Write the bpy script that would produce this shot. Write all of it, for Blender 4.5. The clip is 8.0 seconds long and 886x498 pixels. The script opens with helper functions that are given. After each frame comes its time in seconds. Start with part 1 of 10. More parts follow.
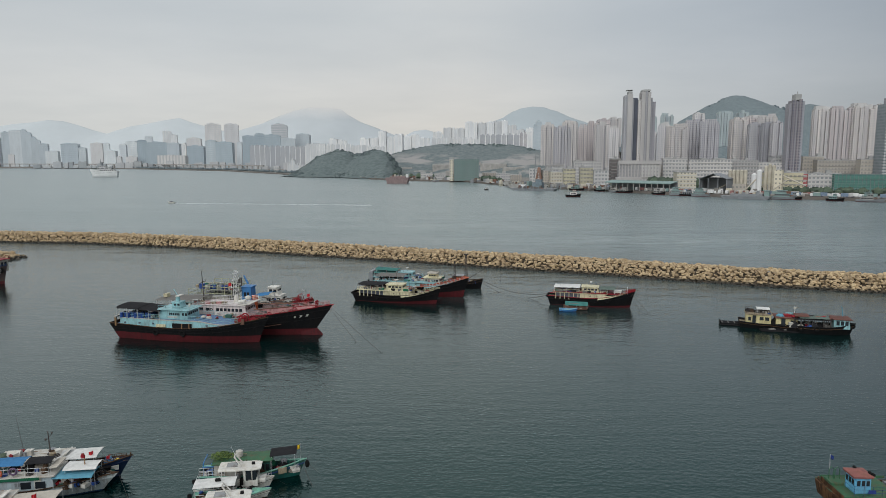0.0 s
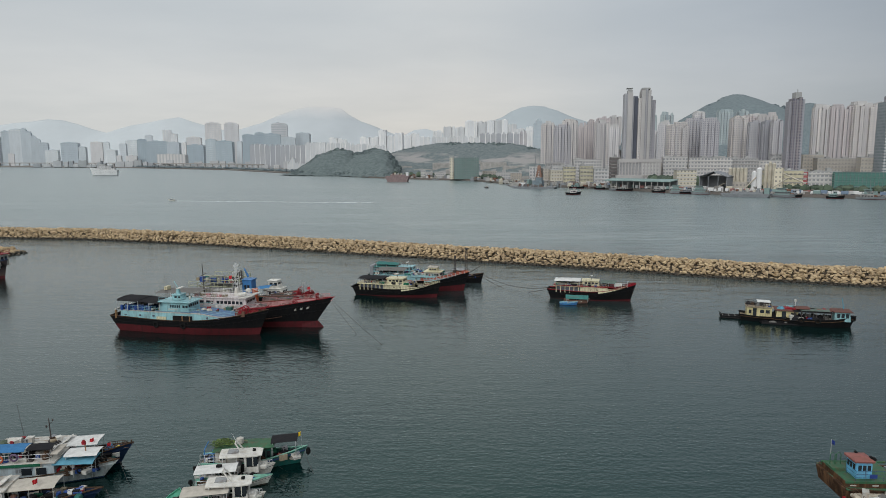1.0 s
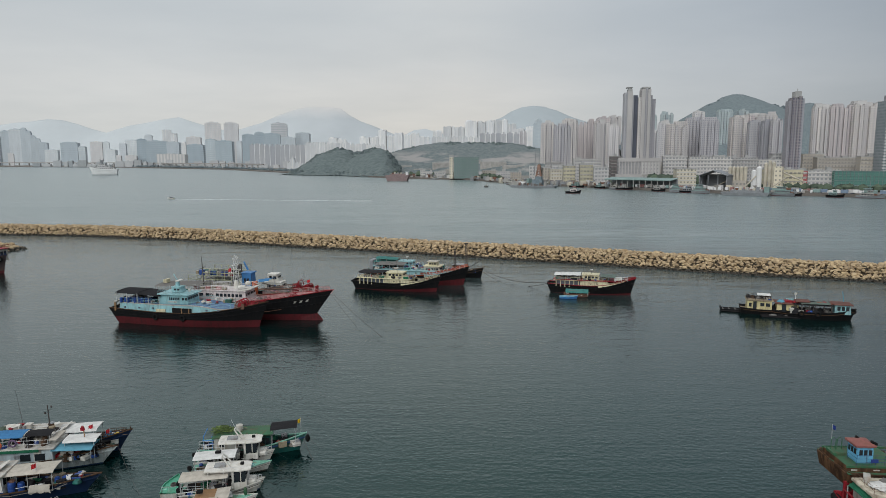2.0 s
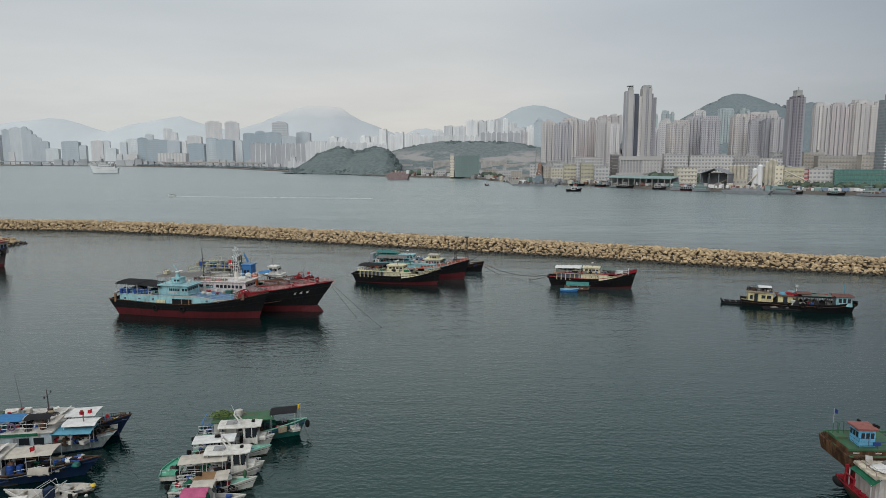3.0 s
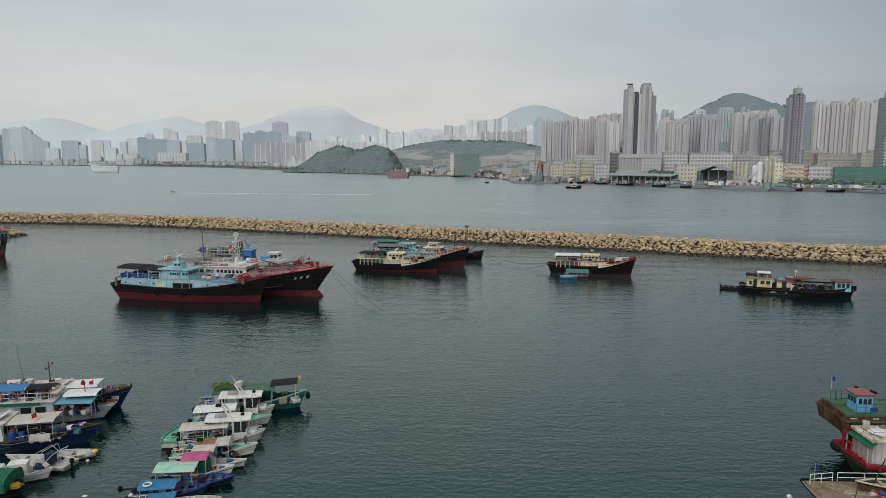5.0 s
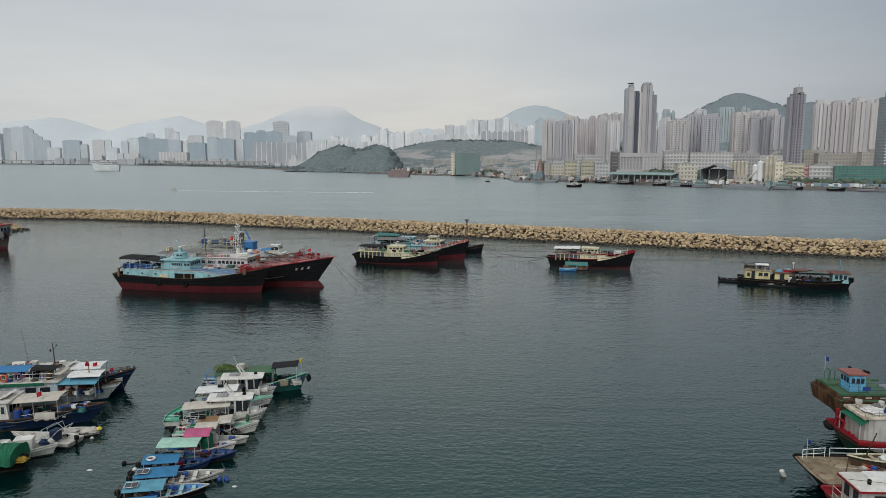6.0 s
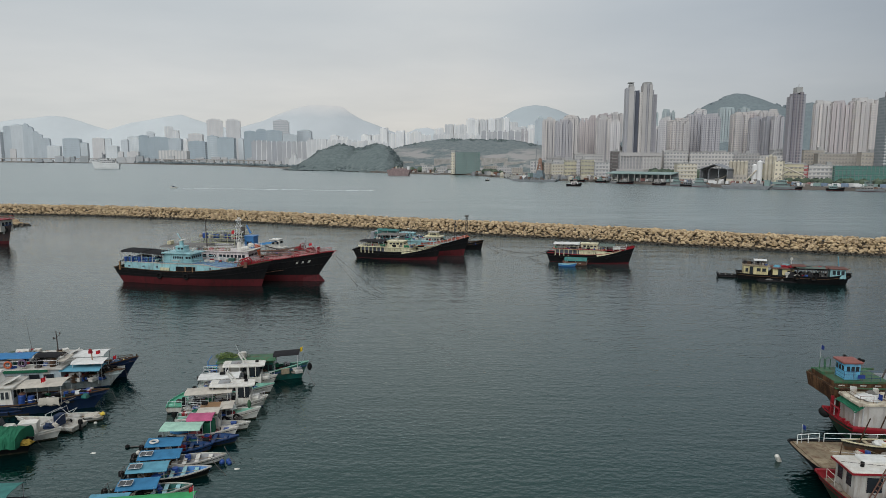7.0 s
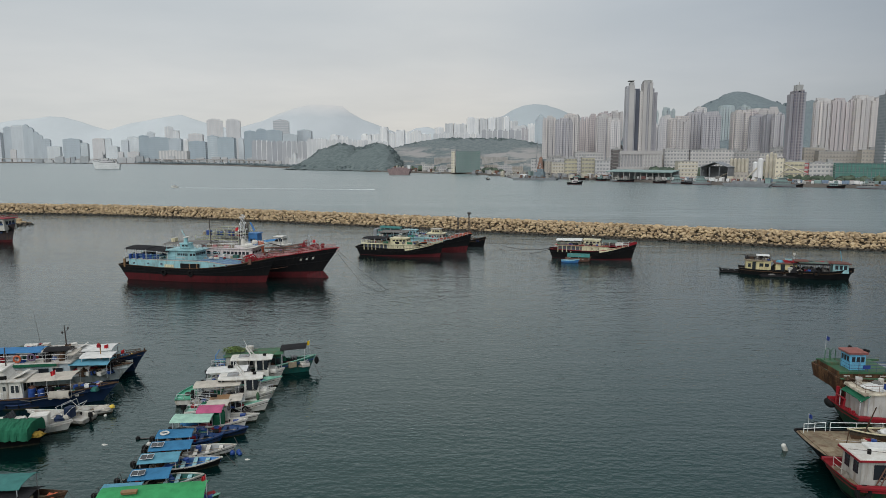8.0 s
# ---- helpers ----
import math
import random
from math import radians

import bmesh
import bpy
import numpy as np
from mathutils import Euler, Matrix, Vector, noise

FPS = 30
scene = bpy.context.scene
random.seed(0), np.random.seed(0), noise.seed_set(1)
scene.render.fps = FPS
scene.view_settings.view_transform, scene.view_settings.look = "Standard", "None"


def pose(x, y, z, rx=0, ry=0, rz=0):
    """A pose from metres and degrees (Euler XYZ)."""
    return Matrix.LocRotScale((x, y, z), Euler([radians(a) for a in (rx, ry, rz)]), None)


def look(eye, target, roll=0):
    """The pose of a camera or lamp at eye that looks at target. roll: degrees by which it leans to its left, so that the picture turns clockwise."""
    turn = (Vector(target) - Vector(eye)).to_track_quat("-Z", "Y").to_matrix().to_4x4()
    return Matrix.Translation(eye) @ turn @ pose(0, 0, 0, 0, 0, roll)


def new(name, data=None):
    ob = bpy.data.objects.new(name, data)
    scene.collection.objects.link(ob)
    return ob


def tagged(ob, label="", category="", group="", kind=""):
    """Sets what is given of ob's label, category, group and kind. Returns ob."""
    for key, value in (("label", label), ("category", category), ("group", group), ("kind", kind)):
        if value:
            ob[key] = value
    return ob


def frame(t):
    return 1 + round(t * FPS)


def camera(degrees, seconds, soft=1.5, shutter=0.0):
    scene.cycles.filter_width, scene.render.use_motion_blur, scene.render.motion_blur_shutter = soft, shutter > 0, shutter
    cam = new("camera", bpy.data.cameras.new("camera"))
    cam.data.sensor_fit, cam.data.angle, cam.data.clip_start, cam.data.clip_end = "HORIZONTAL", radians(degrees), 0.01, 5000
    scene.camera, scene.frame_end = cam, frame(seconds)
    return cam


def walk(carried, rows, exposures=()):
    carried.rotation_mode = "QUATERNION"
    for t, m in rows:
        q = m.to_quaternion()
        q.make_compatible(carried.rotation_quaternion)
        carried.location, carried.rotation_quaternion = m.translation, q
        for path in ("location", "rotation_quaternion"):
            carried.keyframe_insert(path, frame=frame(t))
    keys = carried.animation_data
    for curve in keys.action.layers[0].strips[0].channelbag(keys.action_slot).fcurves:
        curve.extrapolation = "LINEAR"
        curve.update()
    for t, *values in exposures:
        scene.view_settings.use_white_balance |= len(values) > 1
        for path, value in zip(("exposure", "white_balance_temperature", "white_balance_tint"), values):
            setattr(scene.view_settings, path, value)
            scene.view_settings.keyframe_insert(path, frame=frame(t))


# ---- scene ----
cam = camera(67.5, 8.0, soft=0.6)
PATH = [
    (0, (0.317, 1.14, 31.675), (0.273, 3.121, 31.405), -0.1),
    (0.5, (0.259, 1.065, 31.08), (0.216, 3.047, 30.81), -0.1),
    (1, (0.225, 1.005, 30.452), (0.181, 2.986, 30.18), -0.1),
    (1.5, (0.203, 0.971, 29.804), (0.16, 2.952, 29.533), -0.1),
    (3, (0.216, 1.005, 27.571), (0.171, 2.986, 27.299), -0.0),
    (3.5, (0.221, 0.951, 26.92), (0.176, 2.932, 26.647), -0.0),
    (4, (0.19, 0.901, 26.246), (0.145, 2.882, 25.973), 0.0),
    (4.5, (0.203, 0.698, 25.586), (0.159, 2.679, 25.314), 0.0),
    (6, (0.406, -0.725, 23.363), (0.359, 1.256, 23.093), 0.1),
    (6.5, (0.496, -1.212, 22.791), (0.449, 0.769, 22.518), 0.1),
    (7, (0.384, -1.486, 22.484), (0.338, 0.495, 22.213), 0.3),
    (7.5, (0.053, -1.678, 22.386), (0.006, 0.303, 22.115), 0.2),
    (8, (-0.184, -1.899, 21.955), (-0.231, 0.082, 21.682), 0.1),
]
walk(cam, [(t, look(eye, target, roll)) for t, eye, target, roll in PATH])

# ---- light: a bright overcast sky with a soft sun behind the cloud ----
SUN_TURN, SUN_HEIGHT = radians(200), radians(36)
world = bpy.data.worlds.new("overcast_sky")
scene.world = world
world.use_nodes = True
wn, wl = world.node_tree.nodes, world.node_tree.links
wn.clear()


def wmath(op, a, b=0.0, c=None):
    n = wn.new("ShaderNodeMath")
    n.operation = op
    for i, v in enumerate((a, b, c)):
        if v is None:
            continue
        if isinstance(v, (int, float)):
            n.inputs[i].default_value = v
        else:
            wl.new(v, n.inputs[i])
    return n.outputs[0]


def wramp(fac, stops):
    n = wn.new("ShaderNodeValToRGB")
    e = n.color_ramp.elements
    while len(e) < len(stops):
        e.new(0.5)
    for el, (p, c) in zip(e, stops):
        el.position, el.color = p, (*c, 1)
    wl.new(fac, n.inputs[0])
    return n.outputs[0]


def wmix(fac, a, b, mode="MIX"):
    n = wn.new("ShaderNodeMix")
    n.data_type, n.blend_type = "RGBA", mode
    for i, v in ((0, fac), (6, a), (7, b)):
        if isinstance(v, (int, float)):
            n.inputs[i].default_value = v
        elif isinstance(v, tuple):
            n.inputs[i].default_value = (*v, 1)
        else:
            wl.new(v, n.inputs[i])
    return n.outputs[2]


coord = wn.new("ShaderNodeTexCoord")
sep = wn.new("ShaderNodeSeparateXYZ")
wl.new(coord.outputs["Generated"], sep.inputs[0])
dx, dy, dz = sep.outputs
up = wmath("MAXIMUM", dz, 0.0)
# the cloud deck, seen flat from below
deck = wmath("ADD", up, 0.10)
cu, cv = wmath("DIVIDE", dx, deck), wmath("DIVIDE", dy, deck)
comb = wn.new("ShaderNodeCombineXYZ")
wl.new(cu, comb.inputs[0]), wl.new(cv, comb.inputs[1])
cloud = wn.new("ShaderNodeTexNoise")
cloud.inputs["Scale"].default_value, cloud.inputs["Detail"].default_value, cloud.inputs["Roughness"].default_value = 0.55, 6, 0.55
wl.new(comb.outputs[0], cloud.inputs["Vector"])
veil = wramp(up, [(0.0, (0.580, 0.592, 0.590)), (0.10, (0.628, 0.636, 0.632)), (0.20, (0.565, 0.597, 0.613)), (0.235, (0.60, 0.63, 0.645)), (0.30, (0.82, 0.845, 0.855)), (0.42, (0.68, 0.705, 0.72)), (0.60, (0.66, 0.685, 0.70)), (1.0, (1.10, 1.12, 1.14))])
tone = wramp(cloud.outputs[0], [(0.28, (0.90, 0.91, 0.92)), (0.52, (0.985, 0.985, 0.985)), (0.74, (1.07, 1.06, 1.05))])
sky_col = wmix(1.0, veil, tone, "MULTIPLY")
# a warm break in the cloud low over the hills and a greyer deck to the east
east = wramp(wmath("ADD", wmath("MULTIPLY", dx, 0.5), 0.5), [(0.32, (1.02, 1.02, 1.02)), (0.50, (1.04, 1.02, 1.0)), (0.62, (0.87, 0.885, 0.91)), (0.70, (0.755, 0.78, 0.82)), (0.78, (0.60, 0.63, 0.675))])
sky_col = wmix(1.0, sky_col, east, "MULTIPLY")
low = wmath("MAXIMUM", wmath("SUBTRACT", 1.0, wmath("MULTIPLY", up, 7.0)), 0.0)
glow = wramp(wmath("ADD", wmath("MULTIPLY", dx, 0.5), 0.5), [(0.26, (1.0, 1.0, 1.0)), (0.38, (1.05, 1.015, 0.985)), (0.52, (1.05, 1.01, 0.98)), (0.64, (1.0, 1.0, 1.0)), (0.78, (0.79, 0.80, 0.82))])
sky_col = wmix(low, sky_col, wmix(1.0, sky_col, glow, "MULTIPLY"))
blue = wn.new("ShaderNodeTexSky")
blue.sky_type, blue.sun_disc, blue.sun_elevation, blue.sun_rotation = "NISHITA", False, SUN_HEIGHT, SUN_TURN
sky_col = wmix(0.92, wmix(1.0, blue.outputs[0], (0.1, 0.1, 0.1), "MULTIPLY"), sky_col)
bg = wn.new("ShaderNodeBackground")
wl.new(sky_col, bg.inputs[0])
out = wn.new("ShaderNodeOutputWorld")
wl.new(bg.outputs[0], out.inputs[0])

sun = new("sun", bpy.data.lights.new("sun", "SUN"))
sun.data.energy, sun.data.angle, sun.data.color = 1.6, radians(40), (0.97, 0.99, 1.0)
sun.matrix_world = look((0, 0, 500), (-math.sin(SUN_TURN) * 100, -math.cos(SUN_TURN) * 100, 500 - 100 * math.tan(SUN_HEIGHT)))


# ---- materials ----
def shader(name):
    m = bpy.data.materials.new(name)
    m.use_nodes = True
    nt = m.node_tree
    return m, nt, nt.nodes["Principled BSDF"]


def link_mix(nt, fac, a, b, mode="MIX"):
    n = nt.nodes.new("ShaderNodeMix")
    n.data_type, n.blend_type = "RGBA", mode
    for i, v in ((0, fac), (6, a), (7, b)):
        if isinstance(v, (int, float)):
            n.inputs[i].default_value = v
        elif isinstance(v, tuple):
            n.inputs[i].default_value = (*v, 1)
        else:
            nt.links.new(v, n.inputs[i])
    return n.outputs[2]


def link_math(nt, op, a, b=0.0):
    n = nt.nodes.new("ShaderNodeMath")
    n.operation = op
    for i, v in enumerate((a, b)):
        if isinstance(v, (int, float)):
            n.inputs[i].default_value = v
        else:
            nt.links.new(v, n.inputs[i])
    return n.outputs[0]


def link_noise(nt, vec, scale, detail=4.0, stretch=(1, 1, 1), rough=0.55):
    mp = nt.nodes.new("ShaderNodeMapping")
    mp.inputs["Scale"].default_value = stretch
    nt.links.new(vec, mp.inputs[0])
    n = nt.nodes.new("ShaderNodeTexNoise")
    n.inputs["Scale"].default_value, n.inputs["Detail"].default_value, n.inputs["Roughness"].default_value = scale, detail, rough
    nt.links.new(mp.outputs[0], n.inputs["Vector"])
    return n.outputs[0]


def link_ramp(nt, fac, lo, hi):
    n = nt.nodes.new("ShaderNodeMapRange")
    n.inputs["From Min"].default_value, n.inputs["From Max"].default_value = lo, hi
    nt.links.new(fac, n.inputs["Value"])
    return n.outputs[0]


def link_bump(nt, bsdf, height, strength, distance):
    b = nt.nodes.new("ShaderNodeBump")
    b.inputs["Strength"].default_value, b.inputs["Distance"].default_value = strength, distance
    nt.links.new(height, b.inputs["Height"])
    nt.links.new(b.outputs[0], bsdf.inputs["Normal"])


def paint(name, rgb, rough=0.5, var=0.18, scale=0.8, fine=9.0, bump=0.02, metal=0.0, dirt=0.0, dirt_rgb=(0.11, 0.06, 0.035), sheen=0.3):
    """A painted or plain surface: broad fading, fine grain, streaks of dirt or rust running down."""
    m, nt, b = shader(name)
    pos = nt.nodes.new("ShaderNodeNewGeometry").outputs["Position"]
    broad = link_noise(nt, pos, scale, 3)
    grain = link_noise(nt, pos, fine, 5)
    lo = tuple(c * (1 - var) for c in rgb)
    hi = tuple(min(1, c * (1 + var * 0.6)) for c in rgb)
    col = link_mix(nt, link_ramp(nt, broad, 0.3, 0.7), lo, hi)
    col = link_mix(nt, link_math(nt, "MULTIPLY", link_ramp(nt, grain, 0.35, 0.75), var), col, tuple(c * 0.45 for c in rgb))
    if dirt:
        streak = link_noise(nt, pos, 2.2, 5, (1, 1, 0.22), 0.6)
        mask = link_math(nt, "MULTIPLY", link_ramp(nt, streak, 0.47, 0.66), min(0.8, dirt * 1.5))
        col = link_mix(nt, mask, col, dirt_rgb)
    nt.links.new(col, b.inputs["Base Color"])
    r = link_math(nt, "ADD", link_math(nt, "MULTIPLY", grain, 0.25), rough - 0.12)
    nt.links.new(r, b.inputs["Roughness"])
    b.inputs["Metallic"].default_value = metal
    b.inputs["Specular IOR Level"].default_value = sheen
    if bump:
        link_bump(nt, b, grain, 0.5, bump)
    return m


def facade(name, wall, glass, pw, ph, fw, fh, glass_rough=0.3, vary=0.25):
    """A distant wall with a grid of openings: pw, ph the spacing in metres, fw, fh the share that is glass."""
    m, nt, b = shader(name)
    uv = nt.nodes.new("ShaderNodeUVMap").outputs[0]
    s = nt.nodes.new("ShaderNodeSeparateXYZ")
    nt.links.new(uv, s.inputs[0])
    u, v = link_math(nt, "DIVIDE", s.outputs[0], pw), link_math(nt, "DIVIDE", s.outputs[1], ph)
    du = link_math(nt, "ABSOLUTE", link_math(nt, "SUBTRACT", link_math(nt, "FRACT", u), 0.5))
    dv = link_math(nt, "ABSOLUTE", link_math(nt, "SUBTRACT", link_math(nt, "FRACT", v), 0.5))
    mask = link_math(nt, "MULTIPLY", link_math(nt, "LESS_THAN", du, fw / 2), link_math(nt, "LESS_THAN", dv, fh / 2))
    cell = nt.nodes.new("ShaderNodeCombineXYZ")
    nt.links.new(link_math(nt, "FLOOR", u), cell.inputs[0]), nt.links.new(link_math(nt, "FLOOR", v), cell.inputs[1])
    wnz = nt.nodes.new("ShaderNodeTexWhiteNoise")
    nt.links.new(cell.outputs[0], wnz.inputs["Vector"])
    g = link_mix(nt, link_math(nt, "MULTIPLY", wnz.outputs["Value"], vary), glass, wall)
    pos = nt.nodes.new("ShaderNodeNewGeometry").outputs["Position"]
    w = link_mix(nt, link_ramp(nt, link_noise(nt, pos, 0.06, 4, (1, 1, 0.35)), 0.3, 0.7), tuple(c * 0.86 for c in wall), tuple(min(1, c * 1.06) for c in wall))
    rnd = nt.nodes.new("ShaderNodeObjectInfo").outputs["Random"]
    w = link_mix(nt, 1.0, w, link_mix(nt, rnd, (0.88, 0.88, 0.9), (1.08, 1.05, 1.02)), "MULTIPLY")
    nt.links.new(link_mix(nt, mask, w, g), b.inputs["Base Color"])
    rr = link_math(nt, "SUBTRACT", 0.8, link_math(nt, "MULTIPLY", mask, 0.8 - glass_rough))
    nt.links.new(rr, b.inputs["Roughness"])
    return m


def water_material():
    m, nt, b = shader("sea_water")
    pos = nt.nodes.new("ShaderNodeNewGeometry").outputs["Position"]
    sp = nt.nodes.new("ShaderNodeSeparateXYZ")
    nt.links.new(pos, sp.inputs[0])
    # from the still, dark shelter to the choppier fairway, painted paler for haze
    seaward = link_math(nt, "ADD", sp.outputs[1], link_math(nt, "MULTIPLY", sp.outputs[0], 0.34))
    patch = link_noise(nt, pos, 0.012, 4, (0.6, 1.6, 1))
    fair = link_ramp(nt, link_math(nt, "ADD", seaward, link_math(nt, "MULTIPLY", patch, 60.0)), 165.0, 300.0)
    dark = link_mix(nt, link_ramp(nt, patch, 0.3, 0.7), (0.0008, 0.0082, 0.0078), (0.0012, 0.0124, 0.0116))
    # streaks and bands put the chop's light and dark into the colour
    streak = link_ramp(nt, link_noise(nt, pos, 0.07, 6, (0.35, 1.5, 1), 0.72), 0.34, 0.68)
    paws = link_ramp(nt, link_noise(nt, pos, 0.42, 5, (0.22, 1.0, 1), 0.7), 0.36, 0.66)
    streak = link_math(nt, "ADD", link_math(nt, "MULTIPLY", streak, 0.4), link_math(nt, "MULTIPLY", paws, 0.6))
    bands = link_ramp(nt, link_noise(nt, pos, 0.03, 4, (0.12, 1.0, 1), 0.6), 0.35, 0.65)
    streak = link_math(nt, "ADD", link_math(nt, "MULTIPLY", streak, 0.72), link_math(nt, "MULTIPLY", bands, 0.28))
    hazed_sea = link_mix(nt, streak, (0.094, 0.123, 0.124), (0.228, 0.258, 0.258))
    # darker eastward: the greyer sky it would mirror is painted in
    hazed_sea = link_mix(nt, link_ramp(nt, sp.outputs[0], 30.0, 260.0), hazed_sea, link_mix(nt, streak, (0.074, 0.100, 0.105), (0.166, 0.194, 0.198)))
    nt.links.new(link_mix(nt, fair, dark, hazed_sea), b.inputs["Base Color"])
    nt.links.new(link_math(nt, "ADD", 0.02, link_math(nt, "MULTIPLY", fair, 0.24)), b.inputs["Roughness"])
    b.inputs["IOR"].default_value = 1.56
    b.inputs["Specular Tint"].default_value = (0.36, 1.0, 0.96, 1)
    w1 = link_noise(nt, pos, 1.75, 1.8, (0.9, 1.15, 1), 0.5)
    w2 = link_noise(nt, pos, 4.6, 1.5, (1.0, 1.15, 1), 0.55)
    w3 = link_noise(nt, pos, 0.07, 3, (0.8, 1.3, 1))
    w4 = link_noise(nt, pos, 0.55, 1.5, (0.7, 1.35, 1))
    h = link_math(nt, "ADD", link_math(nt, "ADD", link_math(nt, "MULTIPLY", w1, 0.40), link_math(nt, "MULTIPLY", w4, 0.17)), link_math(nt, "ADD", link_math(nt, "MULTIPLY", w2, 0.085), link_math(nt, "MULTIPLY", w3, 0.25)))
    calm = link_math(nt, "ADD", 0.45, link_math(nt, "ADD", link_math(nt, "MULTIPLY", link_ramp(nt, patch, 0.35, 0.65), 0.3), link_math(nt, "MULTIPLY", paws, 0.35)))
    h = link_math(nt, "MULTIPLY", h, link_math(nt, "ADD", calm, link_math(nt, "MULTIPLY", fair, 0.9)))
    # short wind waves out in the fairway
    chop = link_math(nt, "MULTIPLY", link_noise(nt, pos, 0.13, 4, (0.35, 1.0, 1), 0.6), link_math(nt, "MULTIPLY", fair, 8.0))
    link_bump(nt, b, link_math(nt, "ADD", h, chop), 1.0, 0.175)
    return m


def rock_material():
    m, nt, b = shader("granite_rubble")
    pos = nt.nodes.new("ShaderNodeNewGeometry").outputs["Position"]
    info = nt.nodes.new("ShaderNodeObjectInfo").outputs["Random"]
    isle = nt.nodes.new("ShaderNodeNewGeometry").outputs["Random Per Island"]
    pick = link_math(nt, "FRACT", link_math(nt, "ADD", info, isle))
    col = link_mix(nt, pick, (0.275, 0.19, 0.10), (0.53, 0.395, 0.225))
    col = link_mix(nt, link_math(nt, "MULTIPLY", link_ramp(nt, link_noise(nt, pos, 1.3, 5), 0.45, 0.75), 0.55), col, (0.15, 0.125, 0.10))
    col = link_mix(nt, link_math(nt, "MULTIPLY", link_ramp(nt, link_noise(nt, pos, 9, 4), 0.4, 0.8), 0.3), col, (0.40, 0.35, 0.28))
    # weed and wet stone below the high tide mark
    s = nt.nodes.new("ShaderNodeSeparateXYZ")
    nt.links.new(pos, s.inputs[0])
    tide = link_math(nt, "ADD", s.outputs[2], link_math(nt, "MULTIPLY", link_noise(nt, pos, 0.9, 3), 0.9))
    col = link_mix(nt, link_ramp(nt, tide, 0.95, 1.3), (0.035, 0.03, 0.022), col)
    nt.links.new(col, b.inputs["Base Color"])
    b.inputs["Roughness"].default_value = 0.85
    link_bump(nt, b, link_noise(nt, pos, 3.5, 6), 0.6, 0.12)
    return m


def wood_hill(name, dark, light, bare=None, bare_scale=0.02):
    m, nt, b = shader(name)
    pos = nt.nodes.new("ShaderNodeNewGeometry").outputs["Position"]
    col = link_mix(nt, link_ramp(nt, link_noise(nt, pos, 0.16, 6, (1, 1, 1), 0.72), 0.38, 0.64), dark, light)
    isle = nt.nodes.new("ShaderNodeNewGeometry").outputs["Random Per Island"]
    col = link_mix(nt, 1.0, col, link_mix(nt, isle, (0.58, 0.61, 0.64), (1.3, 1.3, 1.22)), "MULTIPLY")
    if bare:
        # bare cuttings and terraces on the lower slope
        s = nt.nodes.new("ShaderNodeSeparateXYZ")
        nt.links.new(pos, s.inputs[0])
        low = link_ramp(nt, link_math(nt, "SUBTRACT", 44.0, s.outputs[2]), 0.0, 10.0)
        cut = link_ramp(nt, link_noise(nt, pos, bare_scale, 5, (0.7, 0.7, 3.0)), 0.48, 0.56)
        col = link_mix(nt, link_math(nt, "MULTIPLY", cut, low), col, bare)
    nt.links.new(col, b.inputs["Base Color"])
    b.inputs["Roughness"].default_value = 0.95
    link_bump(nt, b, link_noise(nt, pos, 0.25, 6), 1.0, 1.4)
    return m


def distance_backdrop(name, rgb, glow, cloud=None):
    """Far mountains with the mist painted in: pale diffuse plus a little air glow."""
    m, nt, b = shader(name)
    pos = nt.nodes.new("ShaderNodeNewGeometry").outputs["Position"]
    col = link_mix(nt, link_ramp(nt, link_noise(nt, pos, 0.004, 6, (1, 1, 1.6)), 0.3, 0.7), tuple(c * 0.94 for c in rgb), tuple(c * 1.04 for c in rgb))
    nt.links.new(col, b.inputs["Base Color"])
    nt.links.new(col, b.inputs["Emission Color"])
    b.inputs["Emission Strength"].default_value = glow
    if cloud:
        # cloud base over the summit, painted as glowing grey
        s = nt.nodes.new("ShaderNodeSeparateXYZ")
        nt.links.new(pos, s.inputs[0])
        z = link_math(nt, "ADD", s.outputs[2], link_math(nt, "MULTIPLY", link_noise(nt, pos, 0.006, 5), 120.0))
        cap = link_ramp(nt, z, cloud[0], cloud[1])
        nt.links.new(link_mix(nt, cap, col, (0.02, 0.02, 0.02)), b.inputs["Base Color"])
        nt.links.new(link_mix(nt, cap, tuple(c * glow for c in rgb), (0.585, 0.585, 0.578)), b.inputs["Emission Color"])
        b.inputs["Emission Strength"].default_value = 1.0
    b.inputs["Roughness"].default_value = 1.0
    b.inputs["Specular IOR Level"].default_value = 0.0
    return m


WATER = water_material()
ROCK = rock_material()
# hill greens greyed and blued in the colour for haze, most on the far hill
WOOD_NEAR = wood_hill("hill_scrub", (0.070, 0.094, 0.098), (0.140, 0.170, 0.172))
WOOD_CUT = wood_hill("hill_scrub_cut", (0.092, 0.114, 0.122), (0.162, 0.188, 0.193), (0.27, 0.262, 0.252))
WOOD_FAR = wood_hill("hill_scrub_hazed", (0.11, 0.142, 0.158), (0.175, 0.207, 0.222))
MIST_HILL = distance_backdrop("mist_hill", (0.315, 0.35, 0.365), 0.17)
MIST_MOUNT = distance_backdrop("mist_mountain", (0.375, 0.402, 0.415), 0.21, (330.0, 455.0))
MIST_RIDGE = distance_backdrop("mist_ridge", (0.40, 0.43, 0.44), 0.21)

